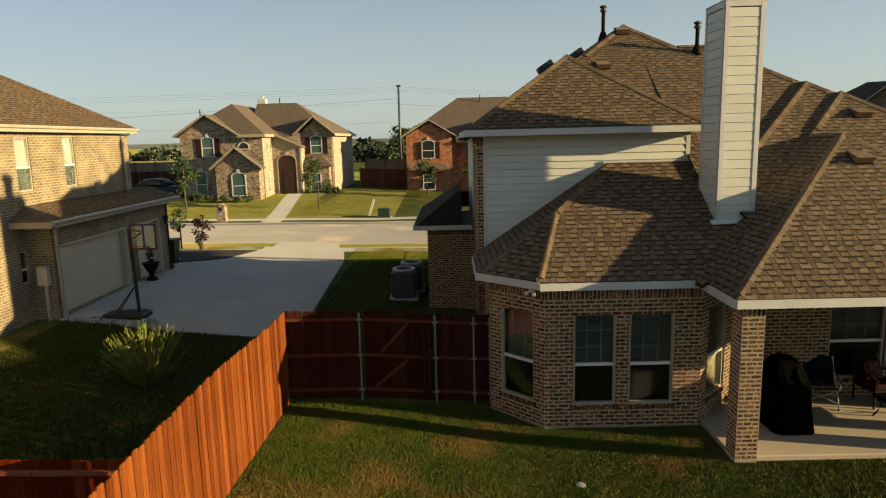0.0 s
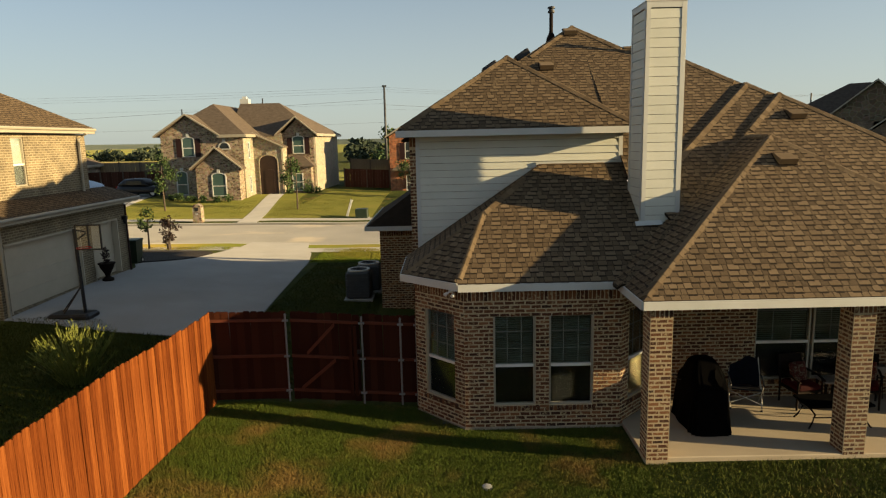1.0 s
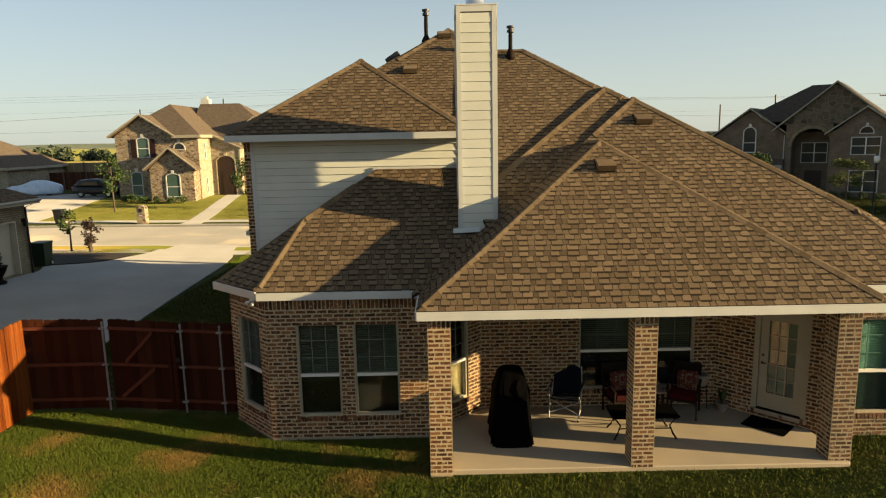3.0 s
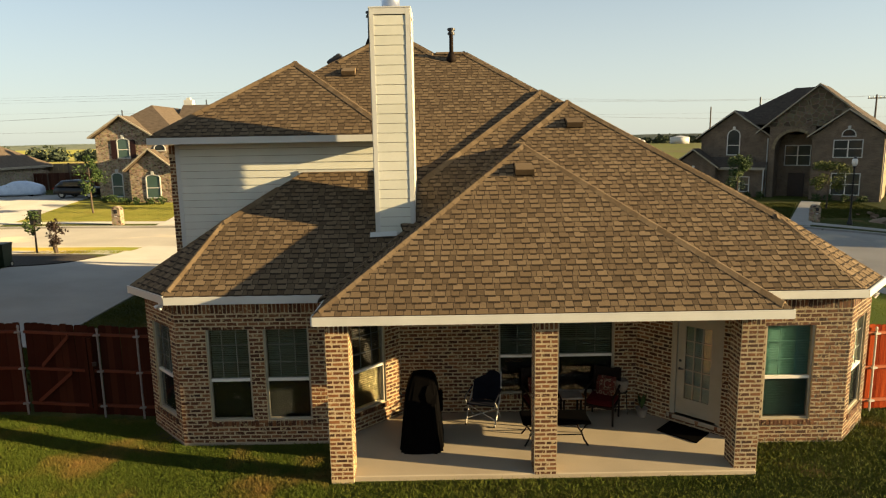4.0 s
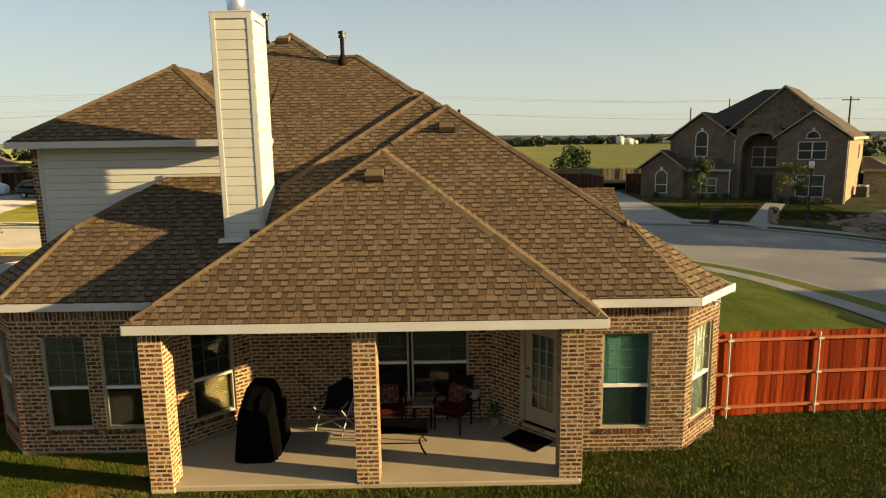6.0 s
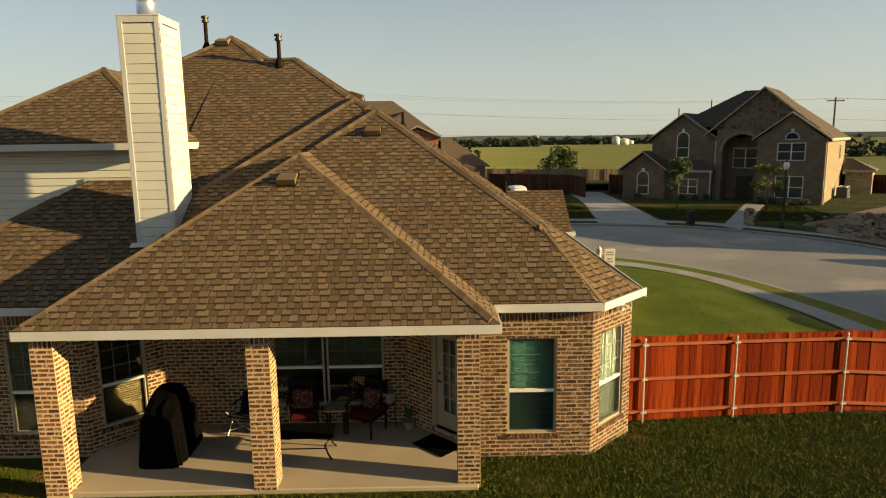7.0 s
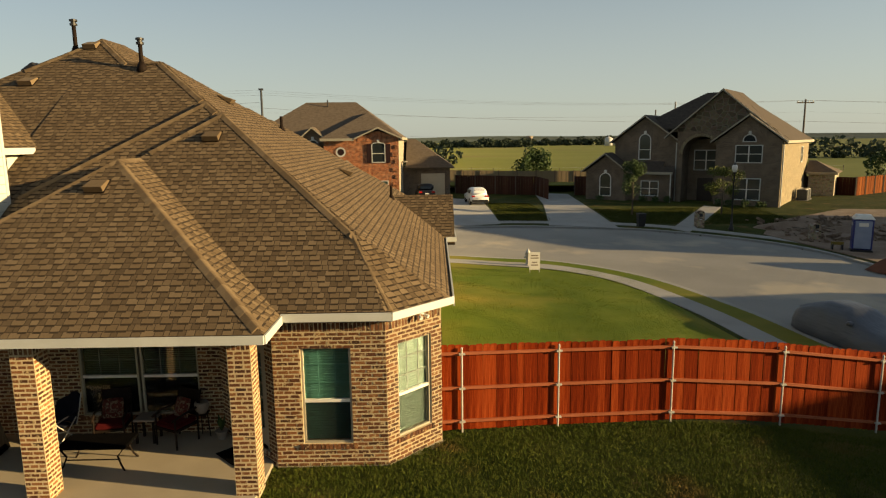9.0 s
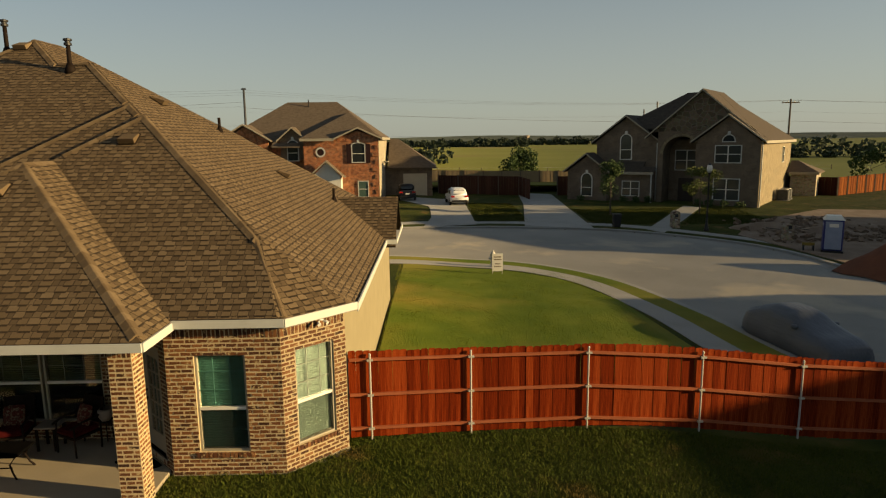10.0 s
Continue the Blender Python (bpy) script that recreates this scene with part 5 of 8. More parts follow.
far_window(lh, 11.45, 4.96, 3.75, 1.05, 1.45, arch=0.2, shutters=True)
far_window(lh, 11.45, 3.93, 0.25, 0.95, 1.6)
box_wall(lh, rect(10.1, 3.95, 12.75, 4.99), -0.5, 2.55, M_STONE)
far_window(lh, 7.66, 1.4, 3.5, 0.4, 1.4, turn=90)
far_window(lh, 7.66, 1.4, 0.4, 0.4, 1.4, turn=90)
far_window(lh, 9.0, 2.93, -0.1, 1.75, 3.2, pane=M_DOOR, arch=0.6, bars=False, trim=M_PALE_LIT_STONE)
part("door", Mesh().box(8.65, 2.86, -0.1, 9.5, 2.9, 2.3), M_DOOR, lh, "dark wooden front door", local=True)
part("downpipe", Mesh().box(10.3, 2.85, -0.4, 10.4, 2.95, 4.4), M_FRAME, lh, local=True)
part("downpipe", Mesh().box(12.98, 5.15, -0.4, 13.07, 5.25, 5.5), M_FRAME, lh, local=True)
part("chimney", Mesh().box(4.75, 9.3, 7.4, 5.6, 10.1, 9.3).box(4.95, 9.5, 9.3, 5.35, 9.9, 9.55), M_TRIM, lh, local=True)
for x, y, z in ((7.1, 9.2, 9.3), (0.2, 5.6, 8.2)):
    part("vent_pipe", Mesh().tube([(x, y, z - 1.5), (x, y, z)], 0.06), M_BLACK, lh, local=True)

# orange brick house, beside it
GH = 0.15
rh = thing("house", -4.4, 66.5, GH, "two-storey orange brick house with brown shutters and hip roof", "house")
box_wall(rh, rect(0.3, 0.3, 5.0, 12), -1, 6.0, M_REDBRICK)
box_wall(rh, rect(5.0, 1.5, 12.0, 12), -1, 6.0, M_REDBRICK)
box_wall(rh, rect(8.6, 0.0, 16.1, 12), -1, 6.15, M_REDBRICK)
# orange brick side skinned pale: the sun on it is painted in
box_wall(rh, [(16.1, 0.0), (16.16, 0.0), (16.16, 12), (16.1, 12)], -1, 6.15, M_PALE_LIT_STONE, "brick side wall, sunlight put into its pale colour")
box_wall(rh, rect(9.6, -1.2, 12.4, 0.1), -1, 2.4, M_WHITE)
box_wall(rh, rect(16.1, 8.0, 21.5, 16), -1, 2.8, M_GREYBRICK)
gable_wall(rh, 0.3, 5.0, 0.28, 5.8, 6.0, 7.3, M_REDBRICK)
gable_wall(rh, 12.0, 16.1, -0.03, 5.8, 6.15, 6.85, M_REDBRICK)
gable_wall(rh, 6.1, 8.6, 0.9, 4.0, 6.0, 7.2, M_GREYBRICK)
gable_wall(rh, 9.6, 12.4, -1.22, 2.0, 2.4, 3.75, M_WHITE)
far_roof(rh, [
    (rect(0, 0, 16.5, 12.5), [S(0, 1, 0, 1.0, 6.05, 0.7), S(1, 0, 0, 0, 6.05, 0.7), S(-1, 0, 16.5, 0, 6.15, 0.74), S(0, -1, 0, 12.5, 6.05, 0.7)]),
    (rect(-0.1, -0.1, 5.4, 6), [S(1, 0, -0.1, 0, 5.95, 0.6), S(-1, 0, 5.4, 0, 5.95, 0.6)]),
    (rect(8.2, -0.4, 16.5, 6), [S(0, 1, 0, -0.4, 6.1, 0.62), S(1, 0, 8.2, 0, 6.1, 0.6), S(-1, 0, 16.5, 0, 6.1, 0.74)]),
    (rect(11.7, -0.45, 16.5, 5), [S(1, 0, 11.7, 0, 6.12, 0.45), S(-1, 0, 16.5, 0, 6.12, 0.45)]),
    (rect(5.8, 0.5, 8.9, 6), [S(1, 0, 5.8, 0, 6.0, 0.85), S(-1, 0, 8.9, 0, 6.0, 0.85)]),
    (rect(9.2, -1.6, 12.8, 0.1), [S(1, 0, 9.2, 0, 2.35, 0.9), S(-1, 0, 12.8, 0, 2.35, 0.9)]),
    (rect(16.0, 7.5, 22.0, 16.5), [S(0, 1, 0, 7.5, 2.8), S(-1, 0, 22.0, 0, 2.8), S(0, -1, 0, 16.5, 2.8)]),
    (rect(0.6, -0.9, 4.6, 0.4), [S(0, 1, 0, -0.8, 2.7, 0.7), S(1, 0, 0.6, 0, 2.7, 0.7), S(-1, 0, 4.6, 0, 2.7, 0.7)]),
], eaves=[((16.5, -0.4), (16.5, 12), 6.15), ((8.3, -0.42), (11.7, -0.42), 6.1)])
rake(rh, -0.1, 5.4, -0.14, 6.0, 7.65)
rake(rh, 11.7, 16.5, -0.5, 6.12, 7.2)
rake(rh, 5.8, 8.9, 0.46, 6.0, 7.3)
rake(rh, 9.2, 12.8, -1.64, 2.4, 3.95)
far_window(rh, 2.55, 0.28, 3.7, 1.25, 1.55, arch=0.25, shutters=True, pane=M_DARKGLASS)
far_window(rh, 14.1, -0.03, 3.7, 1.3, 1.75, arch=0.2, shutters=True, pane=M_DARKGLASS)
far_window(rh, 14.5, -0.03, 0.2, 1.0, 1.6)
far_window(rh, 7.35, 0.88, 3.9, 1.1, 1.6, arch=0.5, pane=M_DARKGLASS)
part("round_window", Mesh().add([(10.3 + 0.5 * math.cos(math.tau * k / 20), -0.06, 4.75 + 0.5 * math.sin(math.tau * k / 20)) for k in range(20)] + [(10.3 + 0.34 * math.cos(math.tau * k / 20), -0.06, 4.75 + 0.34 * math.sin(math.tau * k / 20)) for k in range(20)], [(k, (k + 1) % 20, 20 + (k + 1) % 20, 20 + k) for k in range(20)]), M_TRIM, rh, "round window with pale brick surround", local=True)
part("round_pane", Mesh().add([(10.3 + 0.35 * math.cos(math.tau * k / 20), -0.03, 4.75 + 0.35 * math.sin(math.tau * k / 20)) for k in range(20)], [tuple(range(20))]), M_SHUTTER, rh, local=True)
far_window(rh, 2.6, -0.1, 0.5, 1.2, 1.5, pane=M_DARKGLASS)
for k in range(8):
    part("quoin", Mesh().box(15.75 if k % 2 else 15.5, -0.08, -0.2 + 0.75 * k, 16.12, -0.002, 0.18 + 0.75 * k), M_REDBRICK, rh, local=True)
part("garage_door", Mesh().box(18.2, 7.9, -0.4, 20.9, 8.0, 2.1), M_GARAGE, rh, local=True)
part("satellite_dish", Mesh().lathe(16.35, 6.0, [(0.05, 3.4), (0.4, 3.55), (0.42, 3.6)]), M_STEEL, rh, local=True)
part("vent_pipe", Mesh().tube([(8.2, 6.0, 9.3), (8.2, 6.0, 10.3)], 0.06), M_BLACK, rh, local=True)

# tall taupe brick house on the bend
GR = -0.45
th = thing("house", 47.0, 59.5, GR, "large taupe brick house with stone gable and arched entrance", "house", turn=-37)
box_wall(th, rect(-5.7, 0.0, 0, 17), -1, 6.0, M_GREYBRICK)
# taupe brick side skinned tan: sunlight is put into the brick colour
box_wall(th, [(0, 0.0), (0.06, 0.0), (0.06, 17), (0, 17)], -1, 6.0, M_TANBRICK, "brick side wall, sunlight put into its tan colour")
box_wall(th, rect(-16.4, 1.6, -9.6, 17), -1, 6.0, M_GREYBRICK)
box_wall(th, rect(-18.7, -0.6, -14.3, 6), -1, 3.0, M_GREYBRICK)
box_wall(th, rect(-14.3, 0.4, -9.9, 1.7), -1, 2.9, M_GREYBRICK)
# entrance bay: piers, arch and a deep recess behind it
box_wall(th, rect(-9.65, 3.2, -5.6, 17), -1, 6.2, M_GREYBRICK)
EA, ER, EZ0 = -7.35, 1.75, 4.75
arch = Mesh()
ring = [(EA + ER * math.cos(math.pi * k / 14), EZ0 + ER * math.sin(math.pi * k / 14)) for k in range(15)]
for (xa, za), (xb, zb) in zip(ring, ring[1:]):
    arch.add([(xa, 0.95, za), (xb, 0.95, zb), (xb, 0.95, 7.0), (xa, 0.95, 7.0), (xa, 3.2, za), (xb, 3.2, zb), (xb, 3.2, 7.0), (xa, 3.2, 7.0)], [(0, 1, 2, 3), (0, 4, 5, 1), (4, 7, 6, 5), (3, 2, 6, 7)])
arch.box(-9.65, 0.95, -1, EA - ER, 3.2, 7.0).box(EA + ER, 0.95, -1, -5.6, 3.2, 7.0)
part("entrance_bay", arch, M_GREYBRICK, th, "arched brick entrance bay", local=True)
trim = Mesh()
for k in range(14):
    a0, a1 = math.pi * k / 14 + 0.012, math.pi * (k + 1) / 14 - 0.012
    q = [(EA + r * math.cos(a), EZ0 + r * math.sin(a)) for r, a in ((ER, a0), (ER, a1), (ER + 0.28, a1), (ER + 0.28, a0))]
    trim.add([(x, 0.86, z) for x, z in q] + [(x, 0.96, z) for x, z in q], [(0, 1, 2, 3), (4, 7, 6, 5), (0, 4, 5, 1), (1, 5, 6, 2), (2, 6, 7, 3), (3, 7, 4, 0)])
part("arch_trim", trim, M_TANBRICK, th, "pale brick arch over the entrance", local=True)
part("front_door", Mesh().bevel_box(EA - 0.75, 3.1, -0.3, EA + 0.75, 3.19, 2.3, 0.02), M_DOOR, th, "dark double front door", local=True)
gable_wall(th, -5.7, 0, -0.03, 5.8, 6.0, 8.25, M_GREYBRICK)
gable_wall(th, -10.4, -0.6, 0.95, 6.95, 6.96, 10.75, M_FLAGSTONE, xp=-5.5)
gable_wall(th, -16.5, -9.8, 1.55, 5.8, 6.0, 8.5, M_GREYBRICK)
gable_wall(th, -18.7, -14.3, -0.62, 2.8, 3.0, 4.6, M_GREYBRICK)
far_roof(th, [
    (rect(-16.9, 1.9, 0.45, 17.5), [S(0, 1, 0, 0.4, 6.0, 0.9), S(-1, 0, 0.45, 0, 6.0, 0.84), S(1, 0, -16.9, 0, 6.0, 0.58), S(0, -1, 0, 17.5, 6.0, 0.43)]),
    (rect(-10.9, 0.6, -0.1, 9), [S(1, 0, -10.9, 0, 6.45, 0.84), S(-1, 0, -0.1, 0, 6.45, 0.84)]),
    (rect(-6.1, -0.4, 0.45, 6), [S(1, 0, -6.1, 0, 6.0, 0.76), S(-1, 0, 0.45, 0, 6.0, 0.76)]),
    (rect(-16.9, 1.2, -9.4, 9), [S(1, 0, -16.9, 0, 6.0, 0.74), S(-1, 0, -9.4, 0, 6.0, 0.74)]),
    (rect(-19.1, -1.0, -13.9, 6), [S(1, 0, -19.1, 0, 3.0, 0.74), S(-1, 0, -13.9, 0, 3.0, 0.74)]),
    (rect(-16.5, -0.1, -9.65, 2.0), [S(0, 1, 0, -0.1, 2.95, 0.8)]),
], M_DARKROOF, eaves=[((0.45, 0.0), (0.45, 17.5), 6.0), ((-14.2, -0.1), (-9.65, -0.1), 2.95)])
rake(th, -6.15, 0.5, -0.46, 6.0, 8.5)
rake(th, -10.9, -0.1, 0.54, 6.45, 10.95, xp=-5.5)
rake(th, -16.9, -9.4, 1.14, 6.0, 8.75)
rake(th, -19.1, -13.9, -1.06, 3.0, 4.9)
M_DULLPANE = surface("shaded_pane", [(0.0275, 0.033, 0.03025), (0.0495, 0.055, 0.0495)], 0.1, 1, 0.0, spec=0.5)
far_window(th, -2.75, -0.03, 4.0, 2.3, 1.6, pane=M_DULLPANE)
far_window(th, -2.75, -0.03, 5.95, 1.1, 0.1, arch=0.55, pane=M_DARKGLASS, bars=False)
far_window(th, -2.75, -0.03, 0.5, 2.3, 2.0, pane=M_DULLPANE)
far_window(th, -13.15, 1.55, 4.2, 1.2, 2.0, arch=0.6, pane=M_DULLPANE, trim=M_WHITE)
far_window(th, -16.5, -0.62, 0.4, 1.2, 1.8, arch=0.6, pane=M_DULLPANE, trim=M_WHITE)
far_window(th, -12.1, 0.4, 0.5, 1.8, 1.5, pane=M_DULLPANE)
far_window(th, -7.35, 3.18, 3.1, 2.3, 2.0, pane=M_DULLPANE)
far_window(th, 0.06, 12.0, 3.7, 1.0, 1.6, turn=90, pane=M_DULLPANE)
for x, y in ((-9.85, 1.45), (-9.8, -0.2)):
    part("downpipe", Mesh().box(x - 0.05, y - 0.1, -0.3, x + 0.05, y, 5.9 if y > 0 else 2.8), M_TRIM, th, local=True)
part("downpipe", Mesh().box(0.08, 0.2, -0.3, 0.18, 0.3, 5.9), M_TRIM, th, local=True)
part("vent_pipe", Mesh().tube([(-12.0, 7.5, 8.4), (-12.0, 7.5, 10.3)], 0.08), M_BLACK, th, local=True)
box_wall(th, rect(0.5, 15.0, 3.0, 19.0), -1, 2.4, M_PALE_LIT_STONE, "low pale wing behind the house")
far_roof(th, [(rect(0.2, 14.6, 3.3, 19.4), [S(0, 1, 0, 14.6, 2.5, 0.5), S(-1, 0, 3.3, 0, 2.5, 0.5), S(0, -1, 0, 19.4, 2.5, 0.5)])], eaves=[((0.4, 14.6), (3.3, 14.6), 2.5)])

# next-door house with its garage
nh = thing("house", -11.9, 17.0, 0.5, "tan brick two-storey house with a double garage", "house")
nz = 0.5
w_near = Wall((-11.9, 6.0), (-11.9, 24.45), -0.3, 6.18, [(11.96, 12.62, 4.53, 6.06), (14.26, 14.88, 4.52, 6.06), (11.6, 11.95, 1.93, 2.87)], thick=0.25)
m = Mesh()
w_near.backing(m)
part("wall", m, M_TANBRICK, nh, "sunlit tan brick wall")
for b in ((-24, 24.25, -0.3, -12.15, 24.45, 6.12), (-24, 6.0, -0.3, -12.15, 6.2, 6.18), (-24.2, 6.0, -0.3, -24, 24.45, 6.12)):
    part("wall", Mesh().box(*b), M_TANBRICK, nh)
for o in w_near.holes:
    hung_window(nh, w_near, o, grid=False, shade=M_BAR if o[3] > 5 else None, blinds=False)
NS = [(rect(-24.6, 5.5, -11.62, 24.65), [rises(-1, 0, -11.62, 0, 6.40, 0.6), rises(1, 0, -24.6, 0, 6.40, 0.6), rises(0, -1, 0, 24.65, 6.40, 0.6), rises(0, 1, 0, 5.5, 6.40, 0.6)])]
for _, p, poly in roof_pieces(NS):
    part("roof_slope", Mesh().prism(poly, lambda x, y: height(p, x, y) - 0.06, lambda x, y: height(p, x, y)), M_FARROOF, nh, "weathered brown shingle roof")
m = Mesh().prism([(-11.62, 5.5), (-11.59, 5.5), (-11.59, 24.67), (-11.62, 24.67)], 6.2, 6.38).prism([(-24, 24.65), (-11.59, 24.65), (-11.59, 24.68), (-24, 24.68)], 6.2, 6.38)
part("fascia", m, M_FRAME, nh)
part("gutter", Mesh().tube([(-11.56, 5.5, 6.34), (-11.56, 24.65, 6.34)], 0.05), M_FRAME, nh)
tabs = Mesh()
for tab in shingle_rows([(0, NS[0][1][0], [(-15.5, 12.0), (-11.62, 12.0), (-11.62, 24.65), (-15.5, 20.8)])], random.Random(21)):
    tab_mesh(tabs, *tab)
part("shingles", tabs, M_SHINGLE, nh, kind="stuff")
part("soffit", Mesh().box(-11.9, 5.5, 6.19, -11.62, 24.7, 6.21), M_SHADE_PAINT, nh)
part("downpipe", Mesh().tube([(-11.5, 23.9, 6.2), (-11.82, 23.9, 6.0), (-11.82, 23.9, 4.1)], 0.05), M_FRAME, nh)
# garage wing
GX = -11.2
w_gar = Wall((GX, 17.95), (GX, 25.5), -0.3, 3.57, [(0.35, 4.3, 0.87, 2.95), (5.0, 6.9, 0.87, 2.95)], thick=0.3)
m = Mesh()
w_gar.backing(m)
part("wall", m, M_TANBRICK, nh, "shaded tan brick garage front")
part("wall", Mesh().box(-11.9, 17.95, -0.3, GX - 0.3, 18.2, 3.57), M_TANBRICK, nh)
part("wall", Mesh().box(-16, 25.3, -0.3, GX - 0.3, 25.5, 3.57), M_TANBRICK, nh)
for o in w_gar.holes:
    gd = new("garage_door")
    gd.parent = nh
    gd.matrix_basis = Matrix.Translation(w_gar.at((o[0] + o[1]) / 2, 0, o[2]) - nh.matrix_basis.translation)
    k = 4
    for i in range(k):
        z0 = o[2] + (o[3] - o[2]) * i / k
        z1 = o[2] + (o[3] - o[2]) * (i + 1) / k
        m = Mesh()
        w_gar.block(m, o[0] + 0.02, o[1] - 0.02, -0.28, -0.23, z0 + 0.002, z1 - 0.002)
        part("panel", m, M_GARAGE, gd)
    m = Mesh()
    for a, b, q, r in ((o[0], o[0] + 0.05, o[2], o[3]), (o[1] - 0.05, o[1], o[2], o[3]), (o[0], o[1], o[3] - 0.06, o[3])):
        w_gar.block(m, a, b, -0.22, 0.006, q, r)
    part("door_frame", m, M_GARAGE, gd)
GS = [([(-12.0, 17.35), (-10.75, 17.35), (-10.75, 25.75), (-12.0, 25.75)], [rises(-1, 0, -10.75, 0, 3.78, 0.3), rises(0, 1, 0, 17.35, 3.78, 0.5)]), (rect(-17, 24.4, -10.75, 25.75), [rises(-1, 0, -10.75, 0, 3.78, 0.3), rises(0, -1, 0, 25.75, 3.78, 0.3)])]
for _, p, poly in roof_pieces(GS):
    part("roof_slope", Mesh().prism(poly, lambda x, y: height(p, x, y) - 0.06, lambda x, y: height(p, x, y)), M_FARROOF, nh)
tabs = Mesh()
for tab in shingle_rows([(0, GS[0][1][0], [(-11.9, 18.6), (-10.75, 17.45), (-10.75, 25.75), (-11.9, 25.75)])], random.Random(22)):
    tab_mesh(tabs, *tab)
part("shingles", tabs, M_SHINGLE, nh, kind="stuff")
part("gutter", Mesh().tube([(-10.7, 17.35, 3.7), (-10.7, 25.75, 3.7)], 0.06), M_FRAME, nh)
part("fascia", Mesh().prism([(-10.75, 17.35), (-10.72, 17.35), (-10.72, 25.75), (-10.75, 25.75)], 3.56, 3.73).prism([(-12.0, 17.32), (-10.72, 17.32), (-10.72, 17.35), (-12.0, 17.35)], 3.56, 3.73), M_FRAME, nh)
part("soffit", Mesh().box(-11.9, 17.35, 3.575, -10.75, 25.75, 3.595), M_SHADE_PAINT, nh)
part("downpipe", Mesh().tube([(-10.75, 18.08, 3.62), (-11.13, 18.08, 3.42), (-11.13, 18.08, 0.75)], 0.05), M_FRAME, nh)
part("downpipe", Mesh().tube([(-10.75, 25.6, 3.62), (-11.13, 25.42, 3.42), (-11.13, 25.42, 0.75)], 0.04), M_SHUTTER, nh)
part("meter_box", Mesh().bevel_box(-11.62, 17.76, 1.85, -11.32, 17.95, 2.4, 0.02).box(-11.5, 17.87, 0.6, -11.43, 17.94, 1.85), M_STEEL, nh, "grey electric meter box with conduit")
part("floodlight", Mesh().box(-11.2, 25.2, 2.85, -11.02, 25.34, 3.0).box(-11.15, 25.22, 2.68, -11.05, 25.32, 2.85), M_BLACK, nh)
part("floodlight", Mesh().lathe(-11.72, 17.85, [(0.03, 3.75), (0.1, 3.82), (0.1, 3.92), (0.02, 3.96)]), M_BLACK, nh)

# house out of view beyond the street bend; its shadow crosses the end of the garden and the street
oh = thing("house", 58, 8, -1.2, "tan brick house with steep roof beyond the street bend", "house")
part("wall", Mesh().box(53.9, -10, -1.6, 62.1, 24.6, 3.1), M_TANBRICK, oh)
for _, p, poly in roof_pieces([(rect(53.4, -10.6, 62.6, 9), [rises(1, 0, 53.4, 0, 3.1, 1.0), rises(-1, 0, 62.6, 0, 3.1, 1.0)]),
                               (rect(53.4, 7, 62.6, 25.2), [rises(1, 0, 53.4, 0, 3.1, 0.754), rises(-1, 0, 62.6, 0, 3.1, 0.754), rises(0, -1, 0, 25.16, 3.1, 0.664)])]):
    part("roof_slope", Mesh().prism(poly, lambda x, y: height(p, x, y) - 0.08, lambda x, y: height(p, x, y)), M_FARROOF, oh)

# second house out of view, beyond the bare plot; its shade lies across the street
oh2 = thing("house", 66, 42, -1.2, "two-storey brick house beyond the bare plot", "house")
part("wall", Mesh().box(61, 33.6, -1.6, 71, 50, 6.6), M_TANBRICK, oh2)
for _, p, poly in roof_pieces([(rect(60.4, 33.0, 71.6, 50.6), [rises(1, 0, 60.4, 0, 6.7, 0.7), rises(-1, 0, 71.6, 0, 6.7, 0.7), rises(0, 1, 0, 33.0, 6.7, 0.45), rises(0, -1, 0, 50.6, 6.7, 0.7)])]):
    part("roof_slope", Mesh().prism(poly, lambda x, y: height(p, x, y) - 0.08, lambda x, y: height(p, x, y)), M_FARROOF, oh2)

# ---- more surfaces ----
M_LEAF = surface("green_leaves", [(0.0144, 0.0324, 0.0072), (0.0324, 0.0612, 0.013), (0.054, 0.0864, 0.018)], 0.7, 2, 0.0, piece=0.6, spec=0.3)
M_LEAF_Y = surface("yellow_green_leaves", [(0.035, 0.052, 0.010), (0.065, 0.083, 0.016), (0.10, 0.115, 0.028)], 0.7, 2, 0.0, piece=0.6, spec=0.2)
M_LEAF_B = surface("bright_yellow_leaves", [(0.078, 0.0975, 0.01462), (0.1222, 0.1411, 0.02197), (0.1658, 0.1755, 0.039)], 0.7, 2, 0.0, piece=0.6, spec=0.3)
M_LEAF_P = surface("purple_leaves", [(0.014, 0.008, 0.008), (0.028, 0.014, 0.011), (0.028, 0.026, 0.011)], 0.7, 2, 0.0, piece=0.6, spec=0.3)
# distant leaves greyed and lightened: haze is put into their colour
M_LEAF_FAR = surface("haze_tinted_foliage", [(0.035, 0.048, 0.032), (0.052, 0.070, 0.045), (0.068, 0.088, 0.056)], 0.9, 0.2, 0.0, piece=0.6, spec=0.1)
M_BARK = surface("grey_bark", [(0.07, 0.05, 0.035), (0.13, 0.10, 0.075)], 0.9, 8, 0.6)
M_MULCH = surface("dark_mulch", [(0.0081, 0.0054, 0.00405), (0.018, 0.0126, 0.009)], 0.95, 6, 1.0, fine=50, bump_dist=0.03)
M_DIRT = surface("bare_soil", [(0.124, 0.0809, 0.0524), (0.181, 0.124, 0.0857), (0.238, 0.181, 0.133)], 0.95, 0.8, 1.0, fine=12, bump_dist=0.05)
M_REDDIRT = surface("red_soil", [(0.10, 0.034, 0.016), (0.155, 0.055, 0.027)], 0.95, 1.5, 1.0, fine=14, bump_dist=0.05)
